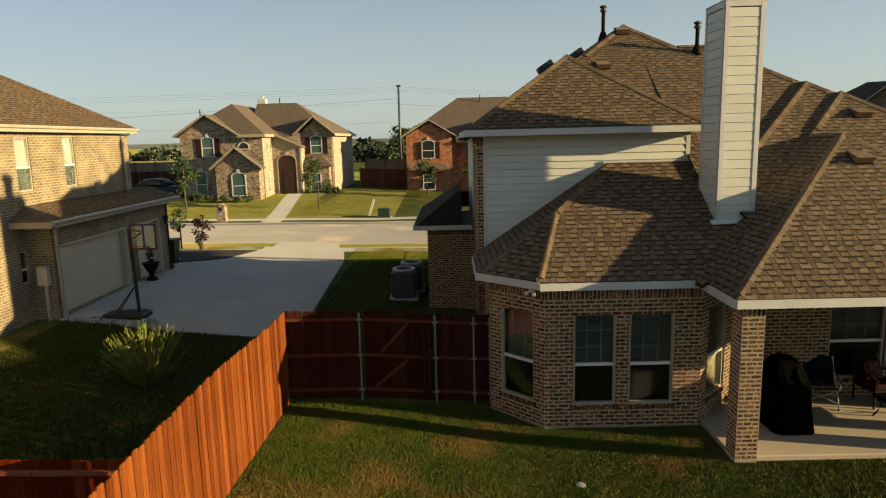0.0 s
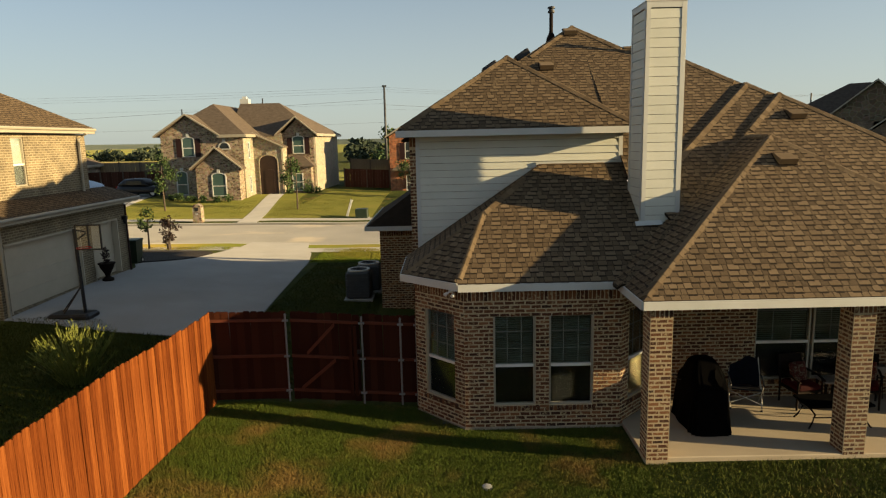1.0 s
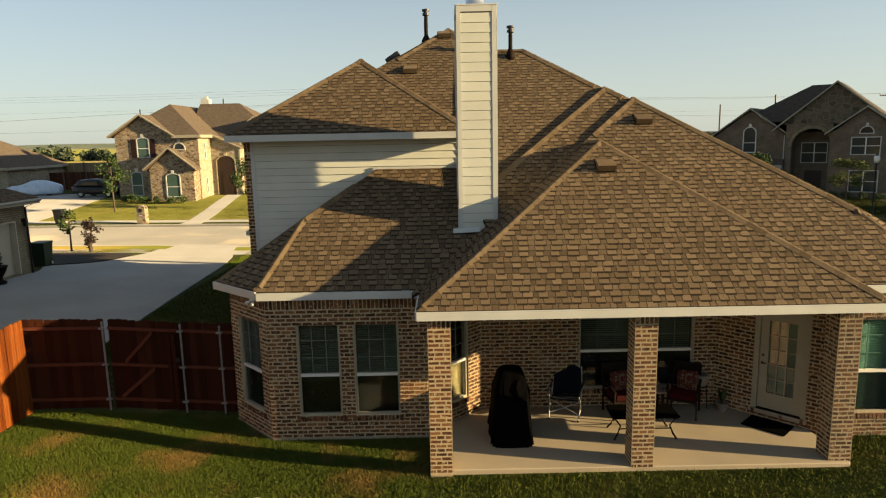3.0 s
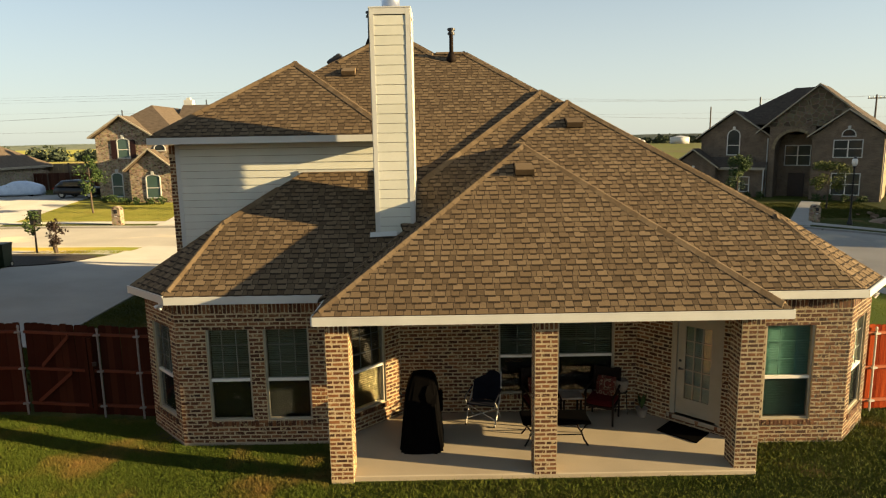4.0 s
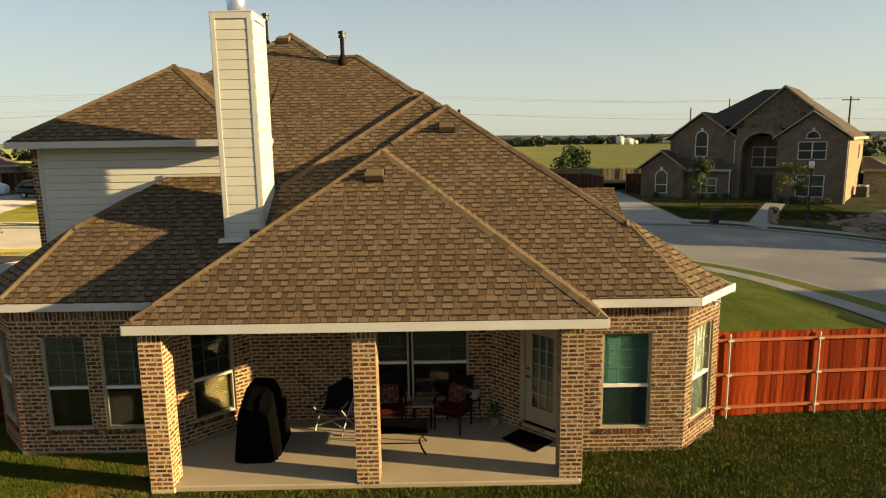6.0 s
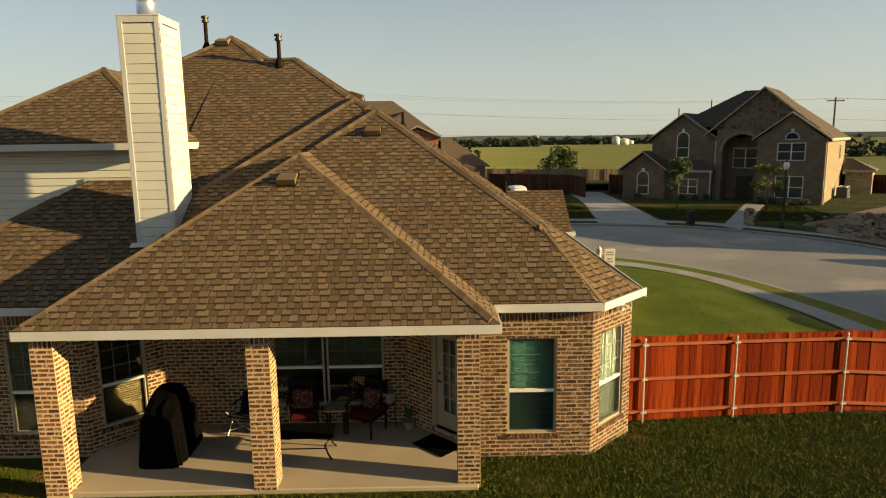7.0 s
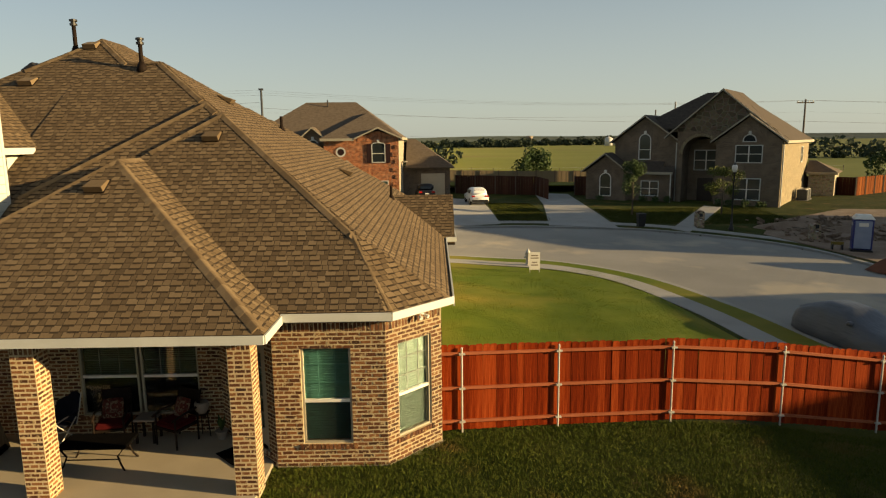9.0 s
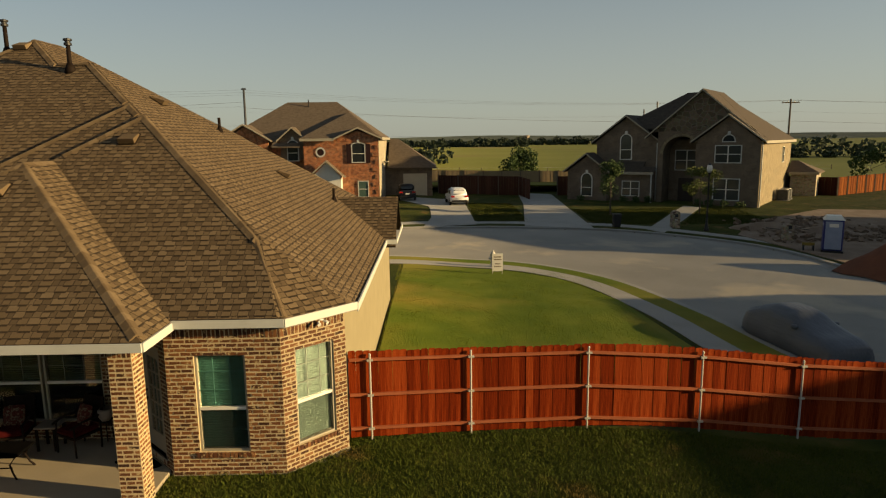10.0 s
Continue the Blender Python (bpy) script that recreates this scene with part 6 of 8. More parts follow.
M_NAVY = surface("navy_canvas", [(0.004, 0.005, 0.008), (0.009, 0.010, 0.019)], 0.9, 8, 0.2, spec=0.1)
M_REDCLOTH = surface("red_cushion", [(0.033, 0.0018, 0.0024), (0.051, 0.0036, 0.0036)], 0.9, 10, 0.2, spec=0.1)
M_PATTERN = surface("patterned_pillow", [(0.063, 0.007, 0.007), (0.20, 0.15, 0.10), (0.05, 0.008, 0.006), (0.12, 0.03, 0.02), (0.26, 0.2, 0.14)], 0.9, 14, 0.1, fine=30, spec=0.1)
M_BRONZE = surface("dark_bronze", [(0.008, 0.0055, 0.004), (0.018, 0.012, 0.009)], 0.7, 6, 0.1, metal=0.1, spec=0.06)
M_CLAY = surface("stone_pot", [(0.16, 0.13, 0.10), (0.24, 0.20, 0.16)], 0.8, 6, 0.3)
M_ACGREY = surface("ac_grey", [(0.04, 0.0425, 0.045), (0.065, 0.068, 0.07)], 0.5, 5, 0.1, metal=0.3)
M_COVER = surface("silver_car_cover", [(0.05313, 0.06016, 0.076), (0.08288, 0.09187, 0.1128)], 0.45, 0.7, 0.45, stretch=(0.35, 2.2, 2.2), fine=5, bump_dist=0.07, spec=0.35)
M_BLUECOVER = surface("blue_car_cover", [(0.384, 0.48, 0.624), (0.552, 0.648, 0.768)], 0.5, 2, 0.6, fine=7, bump_dist=0.05)
M_BLUEPLASTIC = surface("blue_plastic", [(0.01, 0.0175, 0.112), (0.015, 0.025, 0.154)], 0.45, 2, 0.1)
M_GREYPLASTIC = surface("grey_plastic", [(0.16, 0.20, 0.29), (0.22, 0.26, 0.36)], 0.5, 2, 0.1)
M_CARWHITE = surface("white_car_paint", [(0.63, 0.63, 0.612), (0.702, 0.702, 0.684)], 0.2, 1, 0.0, spec=0.6)
M_CARBLACK = surface("black_car_paint", [(0.006, 0.006, 0.007), (0.010, 0.010, 0.012)], 0.35, 1, 0.0, spec=0.3)
M_TAIL = surface("red_lamp_lens", [(0.30, 0.01, 0.01), (0.40, 0.02, 0.015)], 0.2, 3, 0.0)
M_TYRE = surface("tyre_rubber", [(0.012, 0.012, 0.012), (0.025, 0.025, 0.025)], 0.85, 12, 0.2)
M_POLE = surface("weathered_pole", [(0.09, 0.065, 0.045), (0.14, 0.105, 0.075)], 0.9, 3, 0.4, stretch=(4, 4, 0.4))
M_GREEN = surface("green_paint", [(0.012, 0.024, 0.012), (0.018, 0.034, 0.018)], 0.5, 4, 0.05)
M_YELLOW = surface("yellow_paint", [(0.168, 0.112, 0.012), (0.2, 0.14, 0.02)], 0.5, 4, 0.05)
M_GALV_W = surface("white_tank", [(0.42, 0.42, 0.408), (0.468, 0.468, 0.456)], 0.5, 0.4, 0.0)


# ---- plants ----
def leaf_mesh(rng, lumps, count, size, flat=0.6):
    """Small four-cornered leaves scattered over lumps of (x, y, z, radius x, radius z)."""
    m = Mesh()
    for _ in range(count):
        cx, cy, cz, rx, rz = rng.choice(lumps)
        d = Vector((rng.gauss(0, 1), rng.gauss(0, 1), rng.gauss(0, 1))).normalized() * (rng.random() ** 0.4)
        c = Vector((cx + d.x * rx, cy + d.y * rx, cz + d.z * rz))
        n = Vector((rng.gauss(0, 1), rng.gauss(0, 1), rng.gauss(0.4, 1))).normalized()
        u = n.orthogonal().normalized()
        w = n.cross(u)
        a = rng.uniform(0, math.tau)
        u, w = u * math.cos(a) + w * math.sin(a), w * math.cos(a) - u * math.sin(a)
        s = size * rng.uniform(0.6, 1.4)
        m.add([c - u * s, c + w * s * flat, c + u * s, c - w * s * flat + n * s * 0.3], [(0, 1, 2, 3)])
    return m


def tree(x, y, h, crown_r, seed, label, leaf=None, trunk_h=0.45, count=900, size=0.09, name="tree", slim=1.0, multi=1):
    z = land(x, y)
    r = random.Random(seed)
    t = thing(name, x, y, z, label, "tree")
    lumps = []
    trunk = Mesh()
    for s in range(multi):
        ox = (r.uniform(-0.12, 0.12), r.uniform(-0.12, 0.12)) if multi > 1 else (0, 0)
        pts = [(x + ox[0], y + ox[1], z - 0.1), (x + ox[0] * 1.6 + r.uniform(-.04, .04), y + ox[1] * 1.6, z + h * trunk_h), (x + ox[0] * 3 + r.uniform(-.06, .06), y + ox[1] * 3, z + h * 0.9)]
        trunk.tube(pts, [0.028 * h ** 0.5 * 1.3, 0.02 * h ** 0.5 * 1.2, 0.006], 8)
    part("trunk", trunk, M_BARK, t, smooth=True)
    for i in range(9):
        a, f = r.uniform(0, math.tau), r.uniform(trunk_h * 0.85, 0.95)
        reach = crown_r * (1.1 - 0.6 * abs(f - 0.62) / 0.38) * r.uniform(0.55, 1.0)
        p0 = Vector((x, y, z + h * f * 0.9))
        p1 = p0 + Vector((math.cos(a) * reach * slim, math.sin(a) * reach * slim, reach * 0.45))
        part("limb", Mesh().tube([p0, (p0 + p1) / 2 + Vector((0, 0, 0.05)), p1], [0.03, 0.02, 0.008], 6), M_BARK, t)
        lumps.append((p1.x, p1.y, p1.z, crown_r * r.uniform(0.3, 0.55), crown_r * r.uniform(0.3, 0.6)))
    lumps.append((x, y, z + h * 0.9, crown_r * 0.35, h * 0.12))
    part("crown", leaf_mesh(r, lumps, count, size), leaf or M_LEAF, t)
    return t


tree(-21.0, 51.5, 4.6, 1.15, 1, "young green street tree with slender trunk on the lawn")
tree(-10.4, 51.8, 4.0, 1.1, 2, "young green street tree with a mulched foot")
tree(-1.8, 60.0, 3.6, 1.0, 3, "young green tree before the orange brick house")
tree(32.6, 56.5, 4.8, 1.2, 4, "young green tree before the taupe house", count=2600, size=0.075)
tree(40.4, 56.4, 4.1, 1.35, 5, "young tree with yellow-green new growth", leaf=M_LEAF_Y, count=2600, size=0.075)
tree(-13.6, 32.4, 2.2, 0.5, 6, "small young tree in the mulch bed", trunk_h=0.5, count=260, size=0.07)
tree(-12.4, 32.2, 1.75, 0.6, 7, "purple-leaved crape myrtle in the mulch bed", leaf=M_LEAF_P, trunk_h=0.25, count=420, size=0.07, multi=3)
tree(2.6, 58.5, 4.0, 1.0, 19, "young green tree by the orange brick house", count=700)
tree(31.0, 104, 4.2, 3.3, 8, "broad bushy tree standing in the pasture", trunk_h=0.15, count=3200, size=0.2)
tree(-3.5, 92, 5.0, 2.4, 9, "bushy green tree behind the fence", trunk_h=0.2, count=900, size=0.2)
tree(-8.0, 120, 7.5, 4.0, 10, "bushy green tree in the distance", trunk_h=0.2, count=900, size=0.35)
tree(-33, 85, 3.2, 1.8, 11, "bushy green tree behind the fence", trunk_h=0.2, count=700, size=0.2)
tree(-25.2, 74, 4.4, 1.4, 12, "green tree behind the fence", trunk_h=0.3, count=700, size=0.18)
tree(74, 84, 4.5, 2.6, 13, "dark bushy tree beyond the plot", trunk_h=0.2, count=900, size=0.22)


def grass_clump(x, y, h, r, seed):
    rn = random.Random(seed)
    z = land(x, y)
    t = thing("ornamental_grass", x, y, z, "tall feathery yellow-green shrub on the lawn", "shrub")
    stems, leaves = Mesh(), Mesh()
    for i in range(120):
        a, d = rn.uniform(0, math.tau), rn.random() ** 0.6
        b = Vector((x + math.cos(a) * d * r * 0.3, y + math.sin(a) * d * r * 0.3, z))
        top = Vector((x + math.cos(a) * d * r, y + math.sin(a) * d * r, z + h * rn.uniform(0.6, 1.0) * (1.05 - 0.25 * d)))
        mid = b.lerp(top, 0.5) + Vector((math.cos(a), math.sin(a), 0)) * -0.06
        stems.tube([b, mid, top], [0.008, 0.006, 0.003], 4, False)
        way = (top - b).normalized()
        for k in range(26):
            f = rn.uniform(0.15, 1.0)
            c = (b.lerp(mid, f * 2) if f < 0.5 else mid.lerp(top, f * 2 - 1))
            dv = (way * 1.6 + Vector((rn.gauss(0, 0.5), rn.gauss(0, 0.5), rn.uniform(-0.2, 0.5)))).normalized() * rn.uniform(0.08, 0.16)
            q = dv.cross(Vector((rn.gauss(0, 1), rn.gauss(0, 1), 0.2))).normalized() * 0.009
            leaves.add([c, c + dv * 0.5 + q, c + dv, c + dv * 0.5 - q], [(0, 1, 2, 3)])
    part("stems", stems, M_LEAF_B, t, kind="stuff")
    part("leaves", leaves, M_LEAF_B, t, kind="stuff")


grass_clump(-6.75, 13.8, 1.45, 0.95, 4)


def shrub(x, y, r, h, seed, leaf=None, label="small rounded green shrub in the flower bed"):
    rn = random.Random(seed)
    z = land(x, y)
    s = thing("shrub", x, y, z, label, "shrub", "foundation shrubs")
    part("foliage", leaf_mesh(rn, [(x + rn.uniform(-r, r) * .4, y + rn.uniform(-r, r) * .4, z + h * 0.5, r * 0.7, h * 0.5) for _ in range(4)], 160, 0.09), leaf or M_LEAF, s)
    return s


for i, (x, y) in enumerate(((-22.6, 56.6), (-21.6, 56.3), (-20.3, 55.6), (-19.4, 55.3), (-18.3, 55.4), (-17.3, 55.5), (-13.2, 60.8), (-11.6, 61.6), (-10.8, 61.8))):
    shrub(x, y, 0.45 + 0.1 * (i % 3), 0.6 + 0.15 * (i % 2), 30 + i)
for i, (u, d) in enumerate(((-16.5, -2), (-12.2, -1.2), (-11.2, -1.0), (-10.0, -0.6), (-5.0, -1.2), (-3.8, -1.2), (-2.6, -1.2), (-1.2, -1.2))):
    c, s = math.cos(radians(-37)), math.sin(radians(-37))
    shrub(47 + c * u - s * d, 59.5 + s * u + c * d, 0.5, 0.7, 50 + i)


def tree_line(name, x0, x1, y, h, seed, label, count, size):
    rn = random.Random(seed)
    lumps = []
    n = int((x1 - x0) / (h * 0.6))
    for i in range(n):
        x = x0 + (x1 - x0) * (i + rn.random()) / n
        hh = h * rn.uniform(0.45, 1.1)
        lumps.append((x, y + rn.uniform(-h, h) * 2, land(x, y) + hh * 0.5, hh * rn.uniform(0.6, 0.9), hh * 0.55))
    solid(name, leaf_mesh(rn, lumps, count, size, 0.9), M_LEAF_FAR, label, "trees", kind="stuff")


tree_line("distant_trees", -60, 90, 520, 6.5, 1, "dark green line of distant trees along the pasture", 9000, 0.9)
tree_line("distant_trees", 60, 300, 660, 8.5, 6, "dark green clump of distant trees by the silos", 7000, 1.2)
tree_line("distant_trees", 105, 330, 190, 6.0, 2, "dark green wood beyond the bare plot", 5000, 0.7)
tree_line("distant_trees", -200, -60, 230, 5.2, 3, "dark green wood behind the left houses", 6000, 0.6)
tree_line("distant_trees", -40, 20, 165, 6.2, 4, "dark green hedge of trees behind the fence", 3500, 0.55)
# the hills' haze is painted: it sits in this base colour
M_HILL = surface("haze_tinted_hillside", [(0.050, 0.064, 0.056), (0.072, 0.088, 0.074), (0.11, 0.118, 0.09)], 0.95, 0.02, 0.3, fine=0.12, spec=0.05)


def hills(y, low, high, seed, label):
    """A long wooded rise on the horizon: a rounded bank with an uneven crest."""
    m = Mesh()
    n, prof = 180, ((-160, 0.0), (-70, 0.55), (-15, 0.93), (0, 1.0), (60, 0.8), (200, 0.0))
    for i in range(n + 1):
        x = -1800 + 4000 * i / n
        crest = low + (high - low) * (0.5 + 0.5 * noise.noise(Vector((x * 0.0035, seed, 0)))) + 1.6 * noise.noise(Vector((x * 0.045, seed, 5)))
        for dy, f in prof:
            m.v.append((x, y + dy, crest * f - 1.5))
    k = len(prof)
    m.f += [(i * k + j, (i + 1) * k + j, (i + 1) * k + j + 1, i * k + j + 1) for i in range(n) for j in range(k - 1)]
    solid("distant_hills", m, M_HILL, label, "hills", kind="structure")


hills(1500, 10, 18, 5, "hazy wooded hills on the horizon")
solid("pasture", sheet([(-900, 80), (1200, 80), (1200, 1700), (-900, 1700)], 0.3, step=40), M_FIELD, "sunlit yellow-green pasture", "field", kind="structure")


# ---- distant fences, poles and wires ----
def board_screen(x0, y0, x1, y1, h, material, label, posts=4, base=None, cap=True):
    """A closed board fence far off: panels of overlapping boards, posts and a cap rail."""
    a, b = Vector((x0, y0, 0)), Vector((x1, y1, 0))
    d = (b - a).normalized()
    nrm = Vector((d.y, -d.x, 0))
    f = thing("timber_fence", x0, y0, land(x0, y0), label, "fence")
    n = max(1, round((b - a).length / 2.4))
    for i in range(n):
        p, q = a.lerp(b, i / n), a.lerp(b, (i + 1) / n)
        k = 8
        for j in range(k):
            m = Mesh()
            u, w = p.lerp(q, j / k), p.lerp(q, (j + 0.96) / k)
            o = nrm * (0.012 if j % 2 else -0.004)
            z = base if base is not None else min(land(u.x, u.y), land(w.x, w.y))
            m.prism([((u + o).x, (u + o).y), ((w + o).x, (w + o).y), ((w + o - nrm * .03).x, (w + o - nrm * .03).y), ((u + o - nrm * .03).x, (u + o - nrm * .03).y)], z - 0.3, z + h)
            part("board", m, material, f)
        z = base if base is not None else land(p.x, p.y)
        part("post", Mesh().box(p.x - 0.06, p.y - 0.1, z - 0.3, p.x + 0.06, p.y + 0.02, z + h + 0.08), M_POLE, f)
    return f


M_TANFENCE = surface("tan_fence", [(0.186, 0.132, 0.0754), (0.2356, 0.174, 0.1044)], 0.8, 2, 0.3, piece=0.4)
board_screen(-40, 73, -24.5, 73, 1.9, M_FARFENCE, "dark brown board fence behind the neighbours")
board_screen(-44, 76, -22, 76, 2.9, M_TANFENCE, "tan board fence at the edge of the pasture")
board_screen(-9.5, 71, -4.6, 71, 2.0, M_FARFENCE, "dark brown board fence between two houses")
board_screen(-9.5, 76, 2, 76, 3.0, M_TANFENCE, "tan board fence at the edge of the pasture")
board_screen(17.8, 78, 27.2, 76, 2.2, M_FARFENCE, "dark board fence behind the driveway")
board_screen(27.2, 76, 27.6, 70, 2.2, M_FARFENCE, "dark board fence beside the driveway")
board_screen(31.6, 75.5, 36.5, 73, 2.2, M_FARFENCE, "dark board fence beside the taupe house")
board_screen(14, 87, 41, 85, 2.4, M_TANFENCE, "tan board fence at the edge of the pasture")
board_screen(61, 70, 80, 83, 2.0, M_FENCE_O, "sunlit orange board fence beside the bare plot")
board_screen(57.5, 73.5, 61, 70, 2.0, M_FENCE_SHADED, "dark red board fence beside the taupe house")
far = thing("field_fence", 0, 118, 0, "thin wire fence across the pasture", "fence")
for i in range(26):
    x = -10 + i * 4.0
    part("post", Mesh().box(x - 0.05, 118, land(x, 118), x + 0.05, 118.1, land(x, 118) + 1.5), M_POLE, far)
for z in (0.6, 1.2):
    part("wire", Mesh().tube([(-10, 118, -0.2 + z), (90, 118, -0.6 + z)], 0.012, 4), M_STEEL, far)


def utility_pole(x, y, top, arms=True, steel=False):
    z = land(x, y)
    p = thing("utility_pole", x, y, z, "slim grey steel power pole" if steel else "weathered wooden power pole with crossarm", "utility pole", "power line")
    part("pole", Mesh().tube([(x, y, z - 0.5), (x, y, top)], [0.2, 0.12] if steel else [0.17, 0.11], 10), M_ACGREY if steel else M_POLE, p, smooth=True)
    if arms:
        part("crossarm", Mesh().box(x - 1.2, y - 0.07, top - 0.55, x + 1.2, y + 0.07, top - 0.4), M_POLE, p)
        for dx in (-1.1, -0.4, 0.5, 1.1):
            part("insulator", Mesh().lathe(x + dx, y, [(0.03, top - 0.4), (0.06, top - 0.33), (0.06, top - 0.28), (0.02, top - 0.22)], 8), M_STEEL, p)
    elif steel:
        part("cap", Mesh().box(x - 0.28, y - 0.08, top - 0.12, x + 0.28, y + 0.08, top + 0.1), M_ACGREY, p)
    return p


utility_pole(-5.8, 82, 12.4, False, True)
utility_pole(67.0, 91.5, 11.0)
utility_pole(-75, 82, 12.5)
utility_pole(150, 92, 12.0)
utility_pole(55.8, 120, 11.0, False)


def wire(a, b, sag, r=0.010):
    pts = [Vector(a).lerp(Vector(b), i / 14) - Vector((0, 0, sag * 4 * (i / 14) * (1 - i / 14))) for i in range(15)]
    solid("power_cable", Mesh().tube(pts, r, 5), M_WIRE, "thin sagging overhead power cable", "cable", "power line", base=tuple(a))


M_WIRE = surface("weathered_aluminium_wire", [(0.10, 0.10, 0.105), (0.15, 0.15, 0.155)], 0.6, 4, 0.0, metal=0.2)
# three bare conductors at the top, a heavy one and two light ones below
for k, dx in enumerate((-0.5, 0.1, 0.5)):
    z = 12.3 - 0.3 * k
    wire((-75 + dx, 82, z - 0.35), (-5.8 + dx, 82, z), 0.25, 0.0075)
    wire((-5.8 + dx, 82, z), (67 + dx * 2, 91.5, 10.85), 0.9, 0.0075)
    wire((67 + dx * 2, 91.5, 10.85), (150 + dx, 92, 11.8), 1.1, 0.0075)
for za, zb, zc, r in ((8.2, 10.85, 8.0, 0.015), (7.5, 8.0, 6.2, 0.010), (9.9, 10.3, 9.3, 0.006)):
    wire((-75, 82, za), (-5.8, 82, zb), 0.15, r)
    wire((-5.8, 82, zb - 0.7), (67, 91.5, zc), 0.7, r)
    wire((67, 91.5, zc), (150, 92, zc - 0.2), 0.8, r)

for x, y, r, h, lab in ((176, 600, 3.6, 8.6, "tall white grain silo"), (184, 602, 4.6, 6.6, "white grain silo with conical roof"), (191, 604, 2.6, 4.5, "small white grain silo"), (224, 600, 8.5, 7.5, "broad white storage tank")):
    z = -0.8
    s = thing("silo", x, y, z, lab, "silo", "farm silos")
    part("tank", Mesh().lathe(x, y, [(r, z), (r, z + h * 0.8)], 24), M_GALV_W, s, smooth=True)
    part("roof", Mesh().lathe(x, y, [(r * 1.02, z + h * 0.8), (r * 0.1, z + h)], 24), M_GALV_W, s)
s = thing("water_tower", 144, 880, 0, "round brown water tower on the horizon", "tower")
part("shaft", Mesh().lathe(144, 880, [(4.5, -1), (4.5, 9.5)], 20), M_CLAY, s)
part("roof", Mesh().lathe(144, 880, [(4.9, 9.5), (4.9, 10.3), (0.5, 11)], 20), M_CLAY, s)

# low house at the far left
fh = thing("house", -46, 66, 1.0, "low cream house with tan shingle roof", "house")
box_wall(fh, rect(-7, 0, 7, 10), -1, 2.7, M_PALE_LIT_STONE)
far_roof(fh, [(rect(-7.5, -0.5, 7.5, 10.5), [S(0, 1, 0, -0.5, 2.75, 0.6), S(1, 0, -7.5, 0, 2.75, 0.6), S(-1, 0, 7.5, 0, 2.75, 0.6), S(0, -1, 0, 10.5, 2.75, 0.6)])], eaves=[((-7.5, -0.5), (7.5, -0.5), 2.75), ((7.5, -0.5), (7.5, 10.5), 2.75)])
far_window(fh, 4.5, 0, 0.8, 1.4, 1.4)

# ---- street side ----
solid("driveway_far_a", sheet([(16.4, 50.3), (20.6, 50.6), (20.4, 60), (20.3, 69.5), (13.6, 72), (13.4, 69), (16.8, 62), (17.0, 55)], 0.03), M_CONC, "pale concrete driveway to the garage", "driveway", kind="structure")
solid("driveway_far_b", sheet([(24.3, 50.6), (29.6, 49.8), (29.8, 60), (31.2, 78), (27.4, 78.5), (26.2, 65)], 0.03), M_CONC, "pale concrete driveway with cut joints", "driveway", kind="structure")
solid("front_path", sheet([(-13.2, 45.0), (-11.8, 45.0), (-13.7, 60.9), (-15.1, 60.9)], 0.03), M_CONC, "concrete garden path to the front door", "path", kind="structure")
solid("front_path_b", sheet([(32.9, 48.6), (34.4, 48.2), (42.3, 60.5), (41.0, 61.5)], 0.03), M_CONC, "concrete garden path to the front door", "path", kind="structure")
solid("driveway_far_c", sheet([(-31, 45.0), (-24.5, 45.0), (-26, 62), (-38, 66), (-38, 60), (-31, 56)], 0.03), M_CONC, "pale concrete driveway", "driveway", kind="structure")
solid("mulch_bed", sheet([(-13.4, 27.1), (-12.1, 27.4), (-11.15, 27.75), (-10.2, 28.8), (-9.75, 30.2), (-9.9, 31.2), (-11.4, 31.6), (-14.6, 31.9), (-15.2, 30.0)], 0.05, 0.5), M_MULCH, "dark mulch bed with planting", "flower bed", kind="structure")
solid("bare_plot", sheet([(41.2, 36), (44, 34), (62, 40), (64, 56), (52, 58), (44.5, 53.5), (39.6, 47.8)], 0.05), M_DIRT, "bare rubble-strewn building plot", "plot", kind="structure")


def mound(x, y, rx, ry, h, mat_, label, seed):
    v, f = [], []
    N, K = 20, 7
    for k in range(K):
        t = k / (K - 1)
        for i in range(N):
            a = math.tau * i / N
            q = 1 - t
            r = q * (1 + 0.18 * noise.noise(Vector((math.cos(a) * 2, math.sin(a) * 2, t * 3 + seed))))
            px, py = x + math.cos(a) * rx * r, y + math.sin(a) * ry * r
            v.append((px, py, land(px, py) - 0.05 + h * (1 - (1 - t) ** 1.4) * (1 + 0.15 * noise.noise(Vector((px, py, seed))))))
    f = [(k * N + i, k * N + (i + 1) % N, (k + 1) * N + (i + 1) % N, (k + 1) * N + i) for k in range(K - 1) for i in range(N)]
    solid("earth_mound", Mesh().add(v, f), mat_, label, "soil heap", base=(x, y, land(x, y)), smooth=True)


mound(44.2, 34.4, 5.0, 2.7, 2.5, M_REDDIRT, "tall heap of red soil at the kerb", 1)
mound(43.2, 50.2, 3.0, 1.8, 0.55, M_DIRT, "low heap of rubble and soil", 2)
mound(46.5, 48.5, 2.6, 1.6, 0.45, M_DIRT, "low heap of rubble and soil", 3)
mound(49.5, 50.5, 3.4, 2.0, 0.5, M_DIRT, "low heap of rubble and soil", 4)
rn = random.Random(77)
rubble = Mesh()
